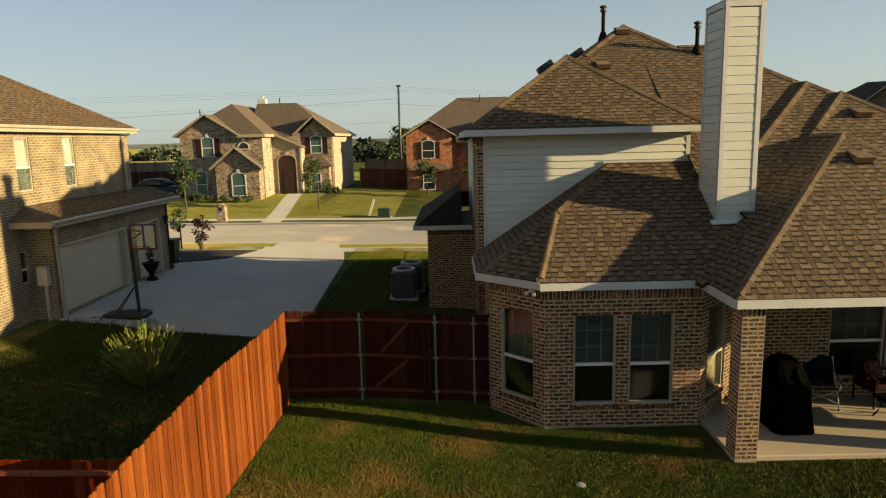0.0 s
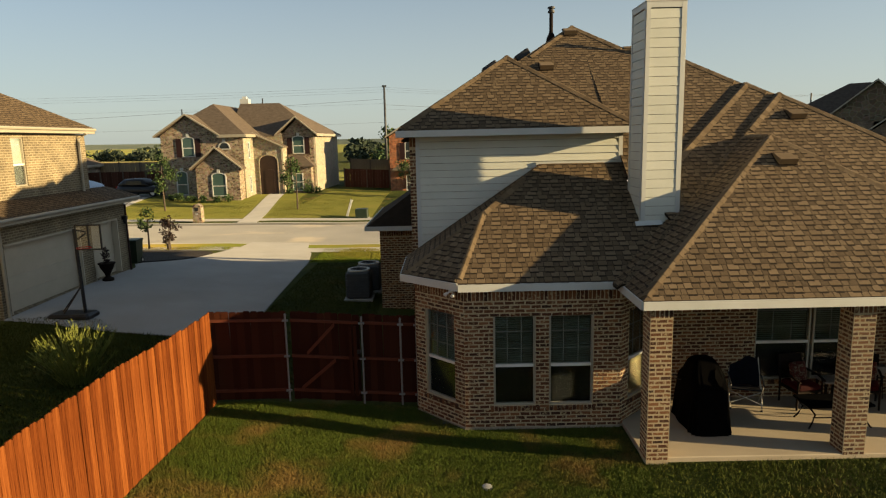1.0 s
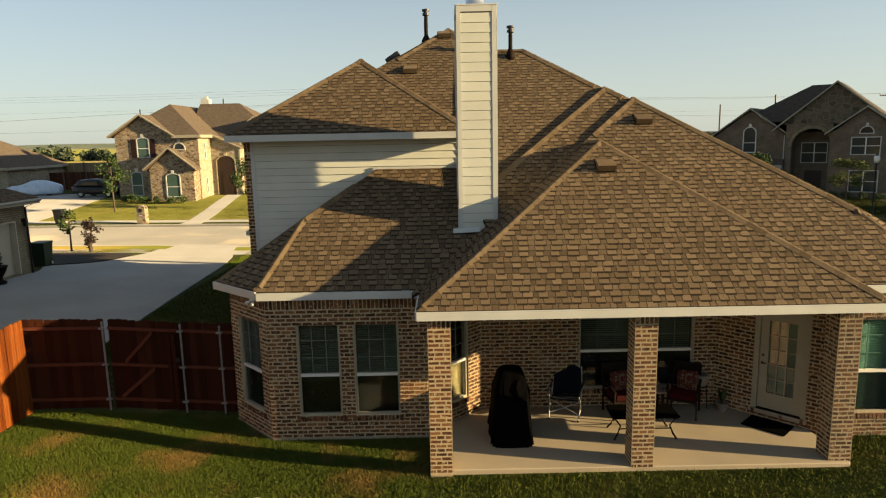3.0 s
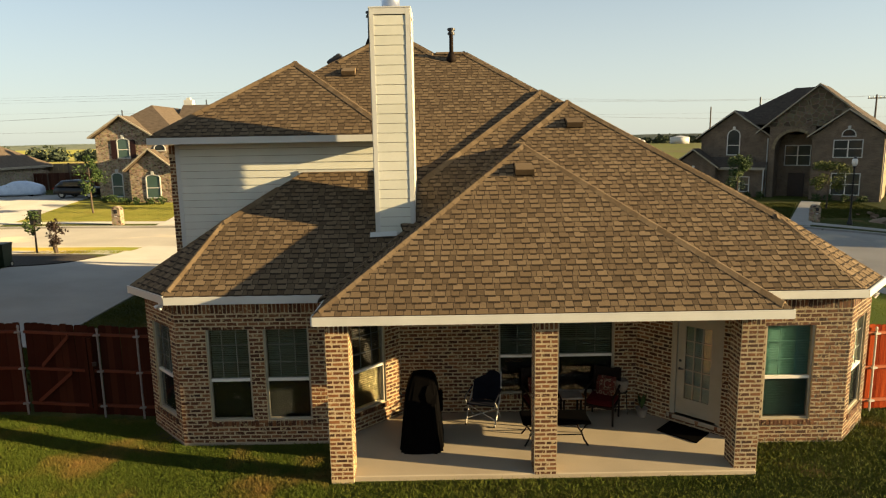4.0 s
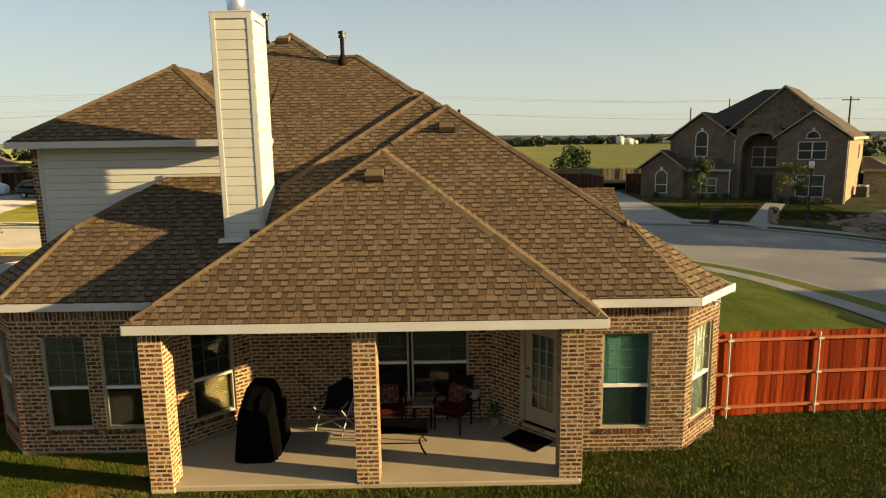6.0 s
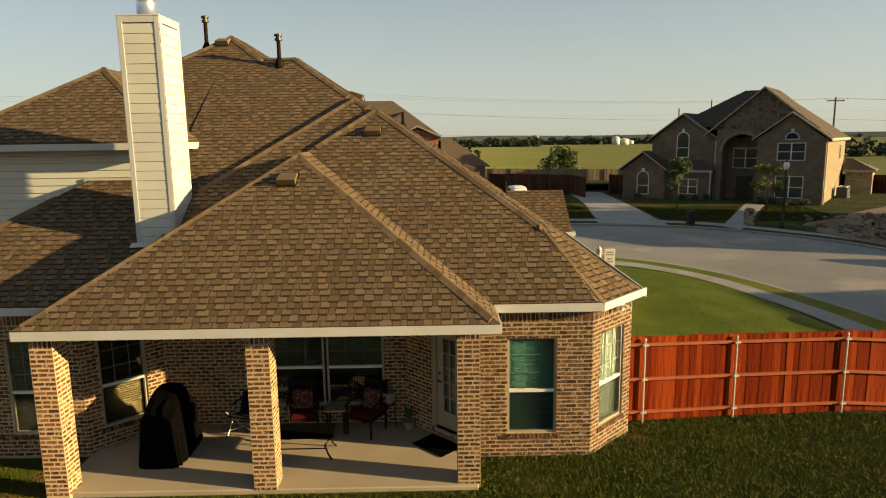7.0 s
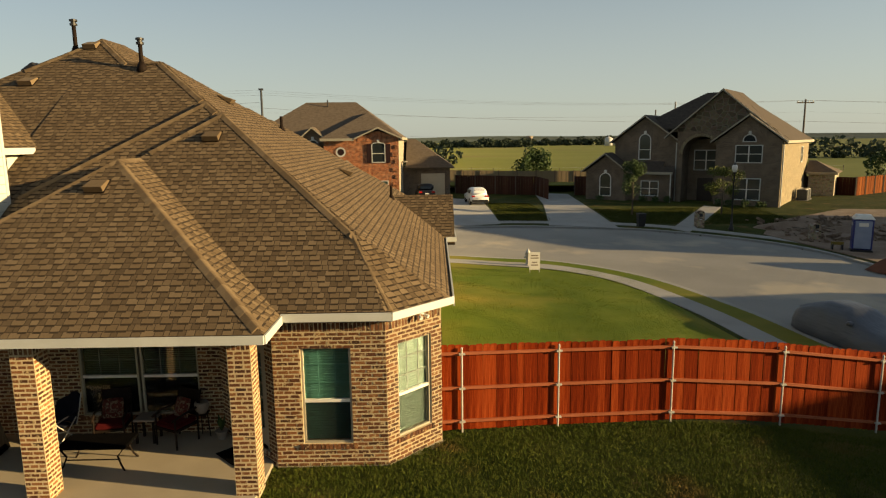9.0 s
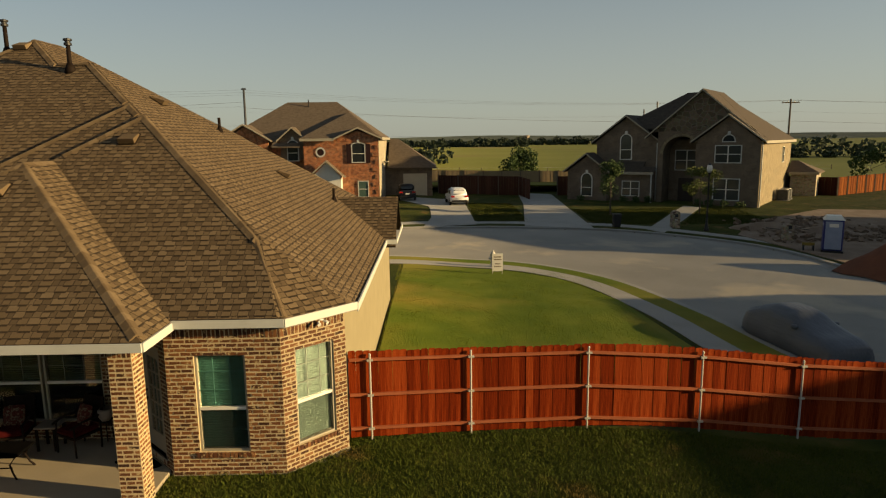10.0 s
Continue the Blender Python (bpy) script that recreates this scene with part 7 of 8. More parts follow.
for i in range(260):
    x, y = rn.uniform(40.8, 52), rn.uniform(43.5, 53.5)
    s = rn.uniform(0.05, 0.28)
    rubble.box(-s, -s * 0.7, -s * 0.4, s, s * 0.7, s * 0.4, pose(x, y, land(x, y) + 0.08 + s * 0.3, rn.uniform(-30, 30), rn.uniform(-30, 30), rn.uniform(0, 180)))
solid("rubble", rubble, M_DIRT, "broken concrete and stones strewn over the plot", "rubble", kind="stuff")
for i, (x, y, l, a) in enumerate(((42.5, 47.2, 2.4, 20), (44.0, 47.6, 1.8, -15), (45.8, 51.3, 3.0, 35), (43.1, 51.6, 2.2, 60))):
    solid("plank", Mesh().box(-l / 2, -0.1, 0, l / 2, 0.1, 0.05, pose(x, y, land(x, y) + 0.45, 4, 8, a)), M_POLE, "weathered loose timber plank on the rubble", "plank", "loose planks")


def wheel(parent, x, y, z, r=0.34, w=0.2, turn=0):
    m = Mesh()
    mt = pose(x, y, z, 0, 0, turn)
    ring = [(r * 0.62, -w / 2), (r * 0.95, -w / 2), (r, -w / 4), (r, w / 4), (r * 0.95, w / 2), (r * 0.62, w / 2)]
    N = 20
    v = [mt @ Vector((q * math.cos(math.tau * k / N), o, q * math.sin(math.tau * k / N))) for q, o in ring for k in range(N)]
    f = [(j * N + k, j * N + (k + 1) % N, (j + 1) * N + (k + 1) % N, (j + 1) * N + k) for j in range(5) for k in range(N)]
    wh = new("wheel")
    wh.parent = parent
    part("tyre", Mesh().add(v, f), M_TYRE, wh, local=True)
    v = [mt @ Vector((q * math.cos(math.tau * k / N), o, q * math.sin(math.tau * k / N))) for q, o in ((r * 0.62, -w * 0.35), (r * 0.2, -w * 0.3), (r * 0.62, w * 0.35), (r * 0.2, w * 0.3)) for k in range(N)]
    part("rim", Mesh().add(v, [(k, (k + 1) % N, N + (k + 1) % N, N + k) for k in range(N)] + [tuple(range(N, 2 * N))] + [(2 * N + k, 2 * N + (k + 1) % N, 3 * N + (k + 1) % N, 3 * N + k) for k in range(N)] + [tuple(range(3 * N, 4 * N))]), M_STEEL, wh, local=True)


def loft(sections, N=18, wrinkle=0.0, seed=0):
    """A closed body through rows of x, half width at foot, half width at top, foot, top; squarish rounded sections."""
    m = Mesh()
    for x, wb, wt, z0, z1 in sections:
        for k in range(N):
            a = math.tau * k / N
            c, s = math.cos(a), math.sin(a)
            e = 0.45
            u, q = math.copysign(abs(c) ** e, c), math.copysign(abs(s) ** e, s)
            f = (q + 1) / 2
            w = wb + (wt - wb) * f ** 1.6
            d = wrinkle * noise.noise(Vector((x * 1.3 + seed, k * 0.9, 0.3)))
            m.v.append((x + d * 0.5, u * (w + d), z0 + (z1 - z0) * f + d * 0.4 * f))
    n = len(sections)
    m.f = [(j * N + k, (j + 1) * N + k, (j + 1) * N + (k + 1) % N, j * N + (k + 1) % N) for j in range(n - 1) for k in range(N)]
    m.f += [tuple(range(N)), tuple(range(n * N - 1, (n - 1) * N - 1, -1))]
    return m


def covered_car(x, y, turn, mat_, label, length=4.7):
    z = land(x, y) - (KERB if inside(ROAD, x, y) else -0.03)
    c = thing("covered_car", x, y, z, label, "car", turn=turn)
    k = length / 4.7
    secs = []
    prof = ((-2.36, 0.62, 0.5, 0.3, 0.62), (-2.3, 0.8, 0.62, 0.12, 0.82), (-1.9, 0.9, 0.74, 0.06, 0.95), (-1.3, 0.93, 0.76, 0.05, 1.02), (-0.75, 0.94, 0.70, 0.05, 1.16), (-0.2, 0.95, 0.62, 0.05, 1.42), (0.3, 0.95, 0.60, 0.05, 1.47),
            (0.9, 0.95, 0.60, 0.05, 1.45), (1.5, 0.94, 0.62, 0.05, 1.3), (1.95, 0.92, 0.68, 0.06, 1.12), (2.28, 0.84, 0.62, 0.1, 0.98), (2.36, 0.66, 0.5, 0.3, 0.8))
    for (p, q) in zip(prof, prof[1:]):
        for t in (0, 0.33, 0.67):
            secs.append(tuple((p[i] * (1 - t) + q[i] * t) * (k if i == 0 else 1) for i in range(5)))
    secs.append(tuple(v * (k if i == 0 else 1) for i, v in enumerate(prof[-1])))
    part("cover", loft(secs, 30, 0.05, x), mat_, c, local=True, smooth=True)
    for s in (-1, 1):
        part("mirror", loft([(-0.62, 0.02, 0.02, 0.98, 1.06), (-0.56, 0.1, 0.1, 0.96, 1.1), (-0.45, 0.1, 0.1, 0.96, 1.1), (-0.4, 0.03, 0.03, 0.98, 1.06)], 10), mat_, c, local=True, smooth=True).location = (0, s * 0.74, 0)
    for wx in (-1.45, 1.4):
        for s in (-1, 1):
            wheel(c, wx * k, s * 0.66, 0.32)
    return c


covered_car(29.35, 21.1, 98, M_COVER, "car under a wrinkled silver-grey cover at the kerb", 4.35)
covered_car(-34.5, 63.0, 15, M_BLUECOVER, "car under a pale blue cover on the driveway")


def suv(x, y, turn, paint, label, pickup=False):
    z = land(x, y) + 0.03
    c = thing("pickup_truck" if pickup else "car", x, y, z, label, "car", turn=turn)
    body = [(-2.3, 0.8, 0.7, 0.35, 0.8), (-2.2, 0.9, 0.82, 0.3, 0.95), (-1.2, 0.93, 0.86, 0.28, 1.0), (0, 0.94, 0.88, 0.28, 1.02), (1.5, 0.93, 0.87, 0.28, 1.04), (2.2, 0.9, 0.84, 0.3, 1.05), (2.32, 0.8, 0.76, 0.4, 0.95)]
    part("body", loft(body, 20), paint, c, local=True, smooth=True)
    cab = [(-1.0, 0.8, 0.6, 0.98, 1.1), (-0.3, 0.84, 0.66, 0.98, 1.62), (0.6, 0.84, 0.68, 0.98, 1.68), (1.6, 0.83, 0.66, 0.98, 1.62), (2.15, 0.8, 0.6, 0.98, 1.25)]
    if pickup:
        cab = cab[:3] + [(0.9, 0.83, 0.66, 0.98, 1.6)]
    part("cabin", loft(cab, 20), paint, c, local=True, smooth=True)
    xr = 0.95 if pickup else 1.93
    part("rear_window", Mesh().add([(xr + .12, -0.58, 1.14), (xr + .12, 0.58, 1.14), (xr - .12, 0.5, 1.5), (xr - .12, -0.5, 1.5), (xr, -0.55, 1.12), (xr, 0.55, 1.12), (xr - .3, 0.5, 1.5), (xr - .3, -0.5, 1.5)], [(0, 1, 2, 3), (4, 7, 6, 5), (0, 4, 5, 1), (3, 2, 6, 7), (0, 3, 7, 4), (1, 5, 6, 2)]), M_DARKGLASS, c, local=True)
    for s in (-1, 1):
        part("side_window", Mesh().box(-0.35, s * 0.79 - 0.05, 1.12, 1.2 if not pickup else 0.7, s * 0.79 + 0.05, 1.46), M_DARKGLASS, c, local=True)
        part("tail_lamp", Mesh().bevel_box(2.18, s * 0.66 - 0.17, 0.82, 2.36, s * 0.66 + 0.17, 0.98, 0.02), M_TAIL, c, local=True)
        for wx in (-1.42, 1.42):
            wheel(c, wx, s * 0.82, 0.35, 0.35)
    part("bumper", Mesh().bevel_box(2.2, -0.8, 0.36, 2.4, 0.8, 0.56, 0.04), M_BLACK, c, local=True)
    part("number_plate", Mesh().box(2.39, -0.2, 0.68, 2.4, 0.2, 0.8), M_WHITE, c, local=True)
    return c


suv(19.5, 65.6, -84, M_CARWHITE, "white car parked on the driveway, rear to the street")
suv(14.3, 69.2, -84, M_CARBLACK, "black pickup truck parked before the garage", True)
suv(-26.6, 60.2, 170, M_CARBLACK, "dark car parked on the driveway")


def mailbox(x, y, label, h=1.35):
    z = land(x, y)
    b = thing("mailbox", x, y, z, label, "mailbox", "street mailboxes")
    m = Mesh()
    prof = [(-0.3, z - 0.2), (0.3, z - 0.2), (0.3, z + h - 0.3)] + [(0.3 * math.cos(math.pi * k / 8), z + h - 0.3 + 0.3 * math.sin(math.pi * k / 8)) for k in range(1, 8)] + [(-0.3, z + h - 0.3)]
    n = len(prof)
    m.add([(x + a, y - 0.28, q) for a, q in prof] + [(x + a, y + 0.28, q) for a, q in prof], [tuple(range(n)), tuple(range(2 * n - 1, n - 1, -1))] + [(i, n + i, n + (i + 1) % n, (i + 1) % n) for i in range(n)])
    part("pillar", m, M_STONE, b)
    part("box_door", Mesh().box(x - 0.12, y - 0.3, z + 0.85, x + 0.12, y - 0.28, z + 1.1), M_BLACK, b)
    part("plaque", Mesh().box(x - 0.1, y - 0.295, z + 0.6, x + 0.1, y - 0.281, z + 0.68), M_TRIM, b)


mailbox(-16.1, 45.7, "rounded stone pillar mailbox beside the street")
mailbox(36.1, 50.6, "rounded stone pillar mailbox beside the street")
mailbox(41.9, 44.9, "rounded stone pillar mailbox by the bare plot", 1.2)


def bin_cart(x, y, mat_, label):
    z = land(x, y)
    b = thing("wheelie_bin", x, y, z, label, "bin")
    part("body", Mesh().add([(x - .24, y - .24, z + .05), (x + .24, y - .24, z + .05), (x + .24, y + .24, z + .05), (x - .24, y + .24, z + .05), (x - .3, y - .32, z + .98), (x + .3, y - .32, z + .98), (x + .3, y + .32, z + .98), (x - .3, y + .32, z + .98)],
         [(3, 2, 1, 0), (4, 5, 6, 7), (0, 1, 5, 4), (1, 2, 6, 5), (2, 3, 7, 6), (3, 0, 4, 7)]), mat_, b)
    part("lid", Mesh().bevel_box(x - .33, y - .37, z + .98, x + .33, y + .34, z + 1.06, 0.02), mat_, b)
    for s in (-1, 1):
        wheel(b, s * 0.25, 0.22, 0.12, 0.12, 0.05, 90)


bin_cart(31.5, 50.6, M_BLACK, "black wheelie bin at the kerb")
bin_cart(-22.1, 45.9, M_BLACK, "black wheelie bin beside the driveway")
bin_cart(-12.0, 27.5, M_GREEN, "dark green wheelie bin beside the garage")

# street lamp
lp = thing("street_lamp", 38.0, 49.2, land(38, 49.2), "black post lamp with frosted acorn globe", "street lamp")
z = land(38, 49.2)
part("post", Mesh().lathe(38, 49.2, [(0.2, z), (0.2, z + 0.1), (0.1, z + 0.5), (0.07, z + 0.9), (0.05, z + 4.3), (0.1, z + 4.35), (0.12, z + 4.45)], 12), M_BLACK, lp, smooth=True)
part("globe", Mesh().lathe(38, 49.2, [(0.12, z + 4.45), (0.2, z + 4.65), (0.2, z + 4.88), (0.14, z + 5.0)], 12), M_WHITE, lp, smooth=True)
part("finial", Mesh().lathe(38, 49.2, [(0.15, z + 5.0), (0.08, z + 5.1), (0.02, z + 5.2)], 12), M_BLACK, lp)

# hydrant and sign board
z = land(20.3, 34.6)
hy = thing("fire_hydrant", 20.3, 34.6, z, "silver-white fire hydrant beside the footpath", "fire hydrant")
part("barrel", Mesh().lathe(20.3, 34.6, [(0.18, z), (0.18, z + 0.06), (0.12, z + 0.08), (0.12, z + 0.55), (0.17, z + 0.58), (0.17, z + 0.63)], 12), M_STEEL, hy)
part("bonnet", Mesh().lathe(20.3, 34.6, [(0.15, z + 0.63), (0.13, z + 0.75), (0.06, z + 0.82), (0.04, z + 0.9)], 12), M_STEEL, hy, smooth=True)
for s in (-1, 1):
    part("outlet", Mesh().tube([(20.3, 34.6, z + 0.45), (20.3 + s * 0.22, 34.6, z + 0.45)], 0.06), M_STEEL, hy)
z = land(20.35, 32.6)
sg = thing("yard_sign", 20.35, 32.6, z, "white yard sign with grey printing", "sign")
part("board", Mesh().box(20.08, 32.6, z + 0.15, 20.62, 32.63, z + 1.05), M_WHITE, sg)
for i, (h, w) in enumerate(((0.85, 0.36), (0.72, 0.4), (0.5, 0.28), (0.36, 0.34))):
    part("printing", Mesh().box(20.35 - w / 2, 32.594, z + h, 20.35 + w / 2, 32.5985, z + h + 0.06), M_CLAY, sg)
for dx in (-0.24, 0.24):
    part("stake", Mesh().box(20.35 + dx - 0.015, 32.605, z - 0.2, 20.35 + dx + 0.015, 32.625, z + 0.15), M_STEEL, sg)

# portable toilet
z = land(42.3, 40.5) + 0.05
pt = thing("portable_toilet", 42.3, 40.5, z, "blue and grey portable toilet on the bare plot", "portable toilet", turn=-28)
part("base", Mesh().box(-0.6, -0.6, -0.05, 0.6, 0.6, 0.12), M_BLACK, pt, local=True)
part("cabin", Mesh().bevel_box(-0.55, -0.55, 0.12, 0.55, 0.55, 2.05, 0.05), M_BLUEPLASTIC, pt, local=True)
part("door", Mesh().bevel_box(-0.45, -0.6, 0.2, 0.45, -0.54, 1.95, 0.02), M_GREYPLASTIC, pt, local=True)
part("roof", Mesh().add([(-0.6, -0.62, 2.05), (0.6, -0.62, 2.05), (0.6, 0.6, 2.05), (-0.6, 0.6, 2.05), (-0.4, -0.4, 2.3), (0.4, -0.4, 2.3), (0.4, 0.4, 2.3), (-0.4, 0.4, 2.3)], [(3, 2, 1, 0), (4, 5, 6, 7), (0, 1, 5, 4), (1, 2, 6, 5), (2, 3, 7, 6), (3, 0, 4, 7)]), M_WHITE, pt, local=True)
part("notice", Mesh().box(-0.25, -0.612, 1.6, 0.25, -0.601, 1.82), M_WHITE, pt, local=True)
part("notice", Mesh().box(-0.562, -0.2, 1.6, -0.551, 0.2, 1.8), M_WHITE, pt, local=True)
bz = land(40.9, 40.9)
bd = thing("barricade", 41.1, 41.0, bz + 0.05, "low yellow and black wooden barricade", "barricade", turn=-20)
part("board", Mesh().box(-0.35, -0.03, 0.3, 0.35, 0.03, 0.5), M_YELLOW, bd, local=True)
for s in (-1, 1):
    part("leg", Mesh().box(s * 0.28 - 0.03, -0.2, 0, s * 0.28 + 0.03, 0.2, 0.35), M_BLACK, bd, local=True)

# green cabinet and small boxes by the far pavement
z = land(-4.6, 47.4)
gb = thing("utility_cabinet", -4.6, 47.4, z, "low green electrical cabinet on the lawn", "cabinet")
part("body", Mesh().bevel_box(-5.1, 47.1, z, -4.2, 47.9, z + 0.7, 0.03), M_GREEN, gb)
part("pad", Mesh().box(-5.2, 47.0, z - 0.1, -4.1, 48.0, z + 0.03), M_CONC, gb)
sp = thing("marker_post", -5.9, 48.4, land(-5.9, 48.4), "pale leaning marker post", "post")
part("post", Mesh().box(-0.08, -0.08, -0.1, 0.08, 0.08, 1.3, pose(0, 0, 0, 0, 18, 0)), M_TRIM, sp, local=True)

# air conditioners of the taupe house
c, s_ = math.cos(radians(-37)), math.sin(radians(-37))


def air_unit(x, y, h=0.95, r=0.42, turn=0):
    z = land(x, y)
    a = thing("air_conditioner", x, y, z, "dark grey outdoor air-conditioning unit on a pad", "air conditioner", "outdoor units", turn=turn)
    part("pad", Mesh().box(-r - .08, -r - .08, -0.1, r + .08, r + .08, 0.06), M_CONC, a, local=True)
    part("case", Mesh().bevel_box(-r, -r, 0.06, r, r, h, 0.06), M_ACGREY, a, local=True)
    for k in range(9):
        zz = 0.14 + (h - 0.26) * k / 8
        part("louvre", Mesh().box(-r - 0.008, -r - 0.008, zz, r + 0.008, r + 0.008, zz + 0.03), M_ACGREY, a, local=True)
    m = Mesh()
    N = 24
    ring = ((r * 0.93, h), (r * 0.93, h + 0.05), (r * 0.75, h + 0.05), (r * 0.75, h + 0.012))
    v = [(q * math.cos(math.tau * k / N), q * math.sin(math.tau * k / N), zz) for q, zz in ring for k in range(N)]
    part("top_ring", m.add(v, [(j * N + k, j * N + (k + 1) % N, (j + 1) * N + (k + 1) % N, (j + 1) * N + k) for j in range(3) for k in range(N)]), M_STEEL, a, local=True)
    fan = Mesh()
    for k in range(4):
        fan.box(0.05, -0.07, h - 0.0, r * 0.72, 0.07, h + 0.012, pose(0, 0, 0, 12, 0, 90 * k))
    part("fan", fan, M_BLACK, a, local=True)
    g = Mesh()
    for k in range(1, 6):
        q = r * 0.13 * k
        g.tube([(q * math.cos(math.tau * j / 20), q * math.sin(math.tau * j / 20), h + 0.035) for j in range(21)], 0.006, 4, False)
    part("guard", g, M_BLACK, a, local=True)
    return a


air_unit(-1.5, 22.3, 1.02, 0.42)
air_unit(-1.3, 23.6, 1.02, 0.42)
for d in (8.5, 10.0):
    air_unit(47 + c * 0.9 - s_ * d, 59.5 + s_ * 0.9 + c * d, 1.1, 0.5, -37)

# basketball hoop
hx, hy_ = -9.15, 18.5
z = land(hx, hy_)
bh = thing("basketball_hoop", hx, hy_, z, "portable black basketball hoop with clear backboard", "basketball hoop")
part("base", Mesh().bevel_box(hx - 1.0, hy_ - 0.35, z - 0.02, hx + 0.25, hy_ + 0.35, z + 0.18, 0.06), M_BLACK, bh)
part("pole", Mesh().tube([(hx, hy_, z + 0.1), (hx - 0.06, hy_, z + 2.68)], 0.05, 8), M_BLACK, bh)
part("brace", Mesh().tube([(hx - 0.02, hy_, z + 1.0), (hx - 0.75, hy_ + 0.1, z + 0.15)], 0.02, 6), M_BLACK, bh)
part("brace", Mesh().tube([(hx - 0.02, hy_, z + 1.0), (hx - 0.55, hy_ - 0.2, z + 0.15)], 0.02, 6), M_BLACK, bh)
part("arm", Mesh().tube([(hx - 0.1, hy_, z + 2.3), (hx + 0.3, hy_ - 0.05, z + 2.55)], 0.03, 6), M_BLACK, bh)
part("arm", Mesh().tube([(hx - 0.06, hy_, z + 2.66), (hx + 0.3, hy_ - 0.05, z + 2.6)], 0.03, 6), M_BLACK, bh)
bbx0, bbx1, bbz0, bbz1 = -9.12, -8.36, 2.75, 3.5
fr = Mesh()
for a in ((bbx0, bbz0, bbx1, bbz0 + .04), (bbx0, bbz1 - .04, bbx1, bbz1), (bbx0, bbz0 + .04, bbx0 + .04, bbz1 - .04), (bbx1 - .04, bbz0 + .04, bbx1, bbz1 - .04), ((bbx0 + bbx1) / 2 - .02, bbz0 + .04, (bbx0 + bbx1) / 2 + .02, bbz1 - .04)):
    fr.box(a[0], hy_ - 0.15, a[1], a[2], hy_ - 0.11, a[3])
part("frame", fr, M_BLACK, bh)
part("backboard", Mesh().box(bbx0 + .04, hy_ - .132, bbz0 + .04, bbx1 - .04, hy_ - .128, bbz1 - .04), M_GLASS, bh).visible_shadow = False
part("rim", Mesh().tube([(-8.75 + 0.2 * math.cos(math.tau * k / 20), hy_ - 0.4 + 0.2 * math.sin(math.tau * k / 20), 2.86) for k in range(21)], 0.012, 6, False), M_TAIL, bh)

# urn by the garage
z = land(-10.85, 23.1) + 0.03
un = thing("urn_planter", -10.85, 23.1, z, "dark classical urn planter with a small plant", "planter")
part("urn", Mesh().lathe(-10.85, 23.1, [(0.2, z), (0.2, z + 0.08), (0.08, z + 0.16), (0.1, z + 0.25), (0.24, z + 0.5), (0.26, z + 0.6), (0.3, z + 0.62), (0.3, z + 0.66), (0.22, z + 0.64)], 18), M_BRONZE, un, smooth=True)
part("plant", leaf_mesh(random.Random(3), [(-10.85, 23.1, z + 0.95, 0.12, 0.35)], 70, 0.09, 0.3), M_LEAF_P, un)

# ---- roof fittings ----
def box_vent(x, y, back=True):
    z = roof_z(x, y)
    v = thing("roof_vent", x, y, z, "brown metal slant-back roof vent", "roof vent", "roof vents", turn=0 if back else 90)
    tilt = math.degrees(math.atan(PITCH)) if back else math.degrees(math.atan(PITCH))
    mt = pose(0, 0, 0, tilt, 0, 0)
    part("flange", Mesh().box(-0.2, -0.19, 0.02, 0.2, 0.24, 0.032, mt), M_BRONZE, v, local=True)
    part("hood", Mesh().add([mt @ Vector(q) for q in ((-0.18, -0.17, 0.03), (0.18, -0.17, 0.03), (0.18, 0.2, 0.03), (-0.18, 0.2, 0.03), (-0.185, -0.18, 0.17), (0.185, -0.18, 0.17), (0.17, 0.18, 0.07), (-0.17, 0.18, 0.07))], [(3, 2, 1, 0), (4, 5, 6, 7), (0, 1, 5, 4), (1, 2, 6, 5), (2, 3, 7, 6), (3, 0, 4, 7)]), M_SHINGLE, v, local=True)


box_vent(8.66, 13.41)
box_vent(10.15, 15.92)
box_vent(5.45, 20.1)
box_vent(4.5, 18.45)
box_vent(9.3, 19.8, False)
box_vent(12.6, 20.5, False)
for x, y in ((4.0, 19.6), (3.0, 18.8)):
    v = thing("roof_vent", x, y, roof_z(x, y), "dark metal roof vent", "roof vent", "roof vents", turn=-90)
    part("hood", Mesh().bevel_box(-0.25, -0.2, 0.0, 0.25, 0.25, 0.2, 0.03, pose(0, 0, 0, 33, 0, 0)), M_BLACK, v, local=True)
for x, y, top in ((4.92, 20.2, 9.55), (7.31, 19.0, 8.83)):
    z = roof_z(x, y)
    v = thing("flue_pipe", x, y, z, "dark metal roof flue with storm cap", "flue", "roof flues")
    part("pipe", Mesh().lathe(x, y, [(0.06, z - 0.15), (0.055, top - 0.2)], 12), M_BRONZE, v, smooth=True)
    part("boot", Mesh().lathe(x, y, [(0.17, z - 0.12), (0.13, z + 0.06), (0.07, z + 0.2)], 12), M_BRONZE, v, smooth=True)
    part("cap", Mesh().lathe(x, y, [(0.055, top - 0.2), (0.1, top - 0.19), (0.1, top - 0.13), (0.07, top - 0.12), (0.07, top - 0.08), (0.11, top - 0.07), (0.11, top - 0.02), (0.04, top)], 12), M_BLACK, v)
for x, y in ((13.9, 21.8), (10.6, 21.0)):
    z = roof_z(x, y)
    v = thing("vent_pipe", x, y, z, "short dark plumbing vent pipe", "vent pipe", "roof flues")
    part("pipe", Mesh().tube([(x, y, z - 0.1), (x, y, z + 0.4)], 0.045, 8), M_BRONZE, v)
    part("collar", Mesh().lathe(x, y, [(0.12, z - 0.05), (0.06, z + 0.1)], 10), M_BRONZE, v)


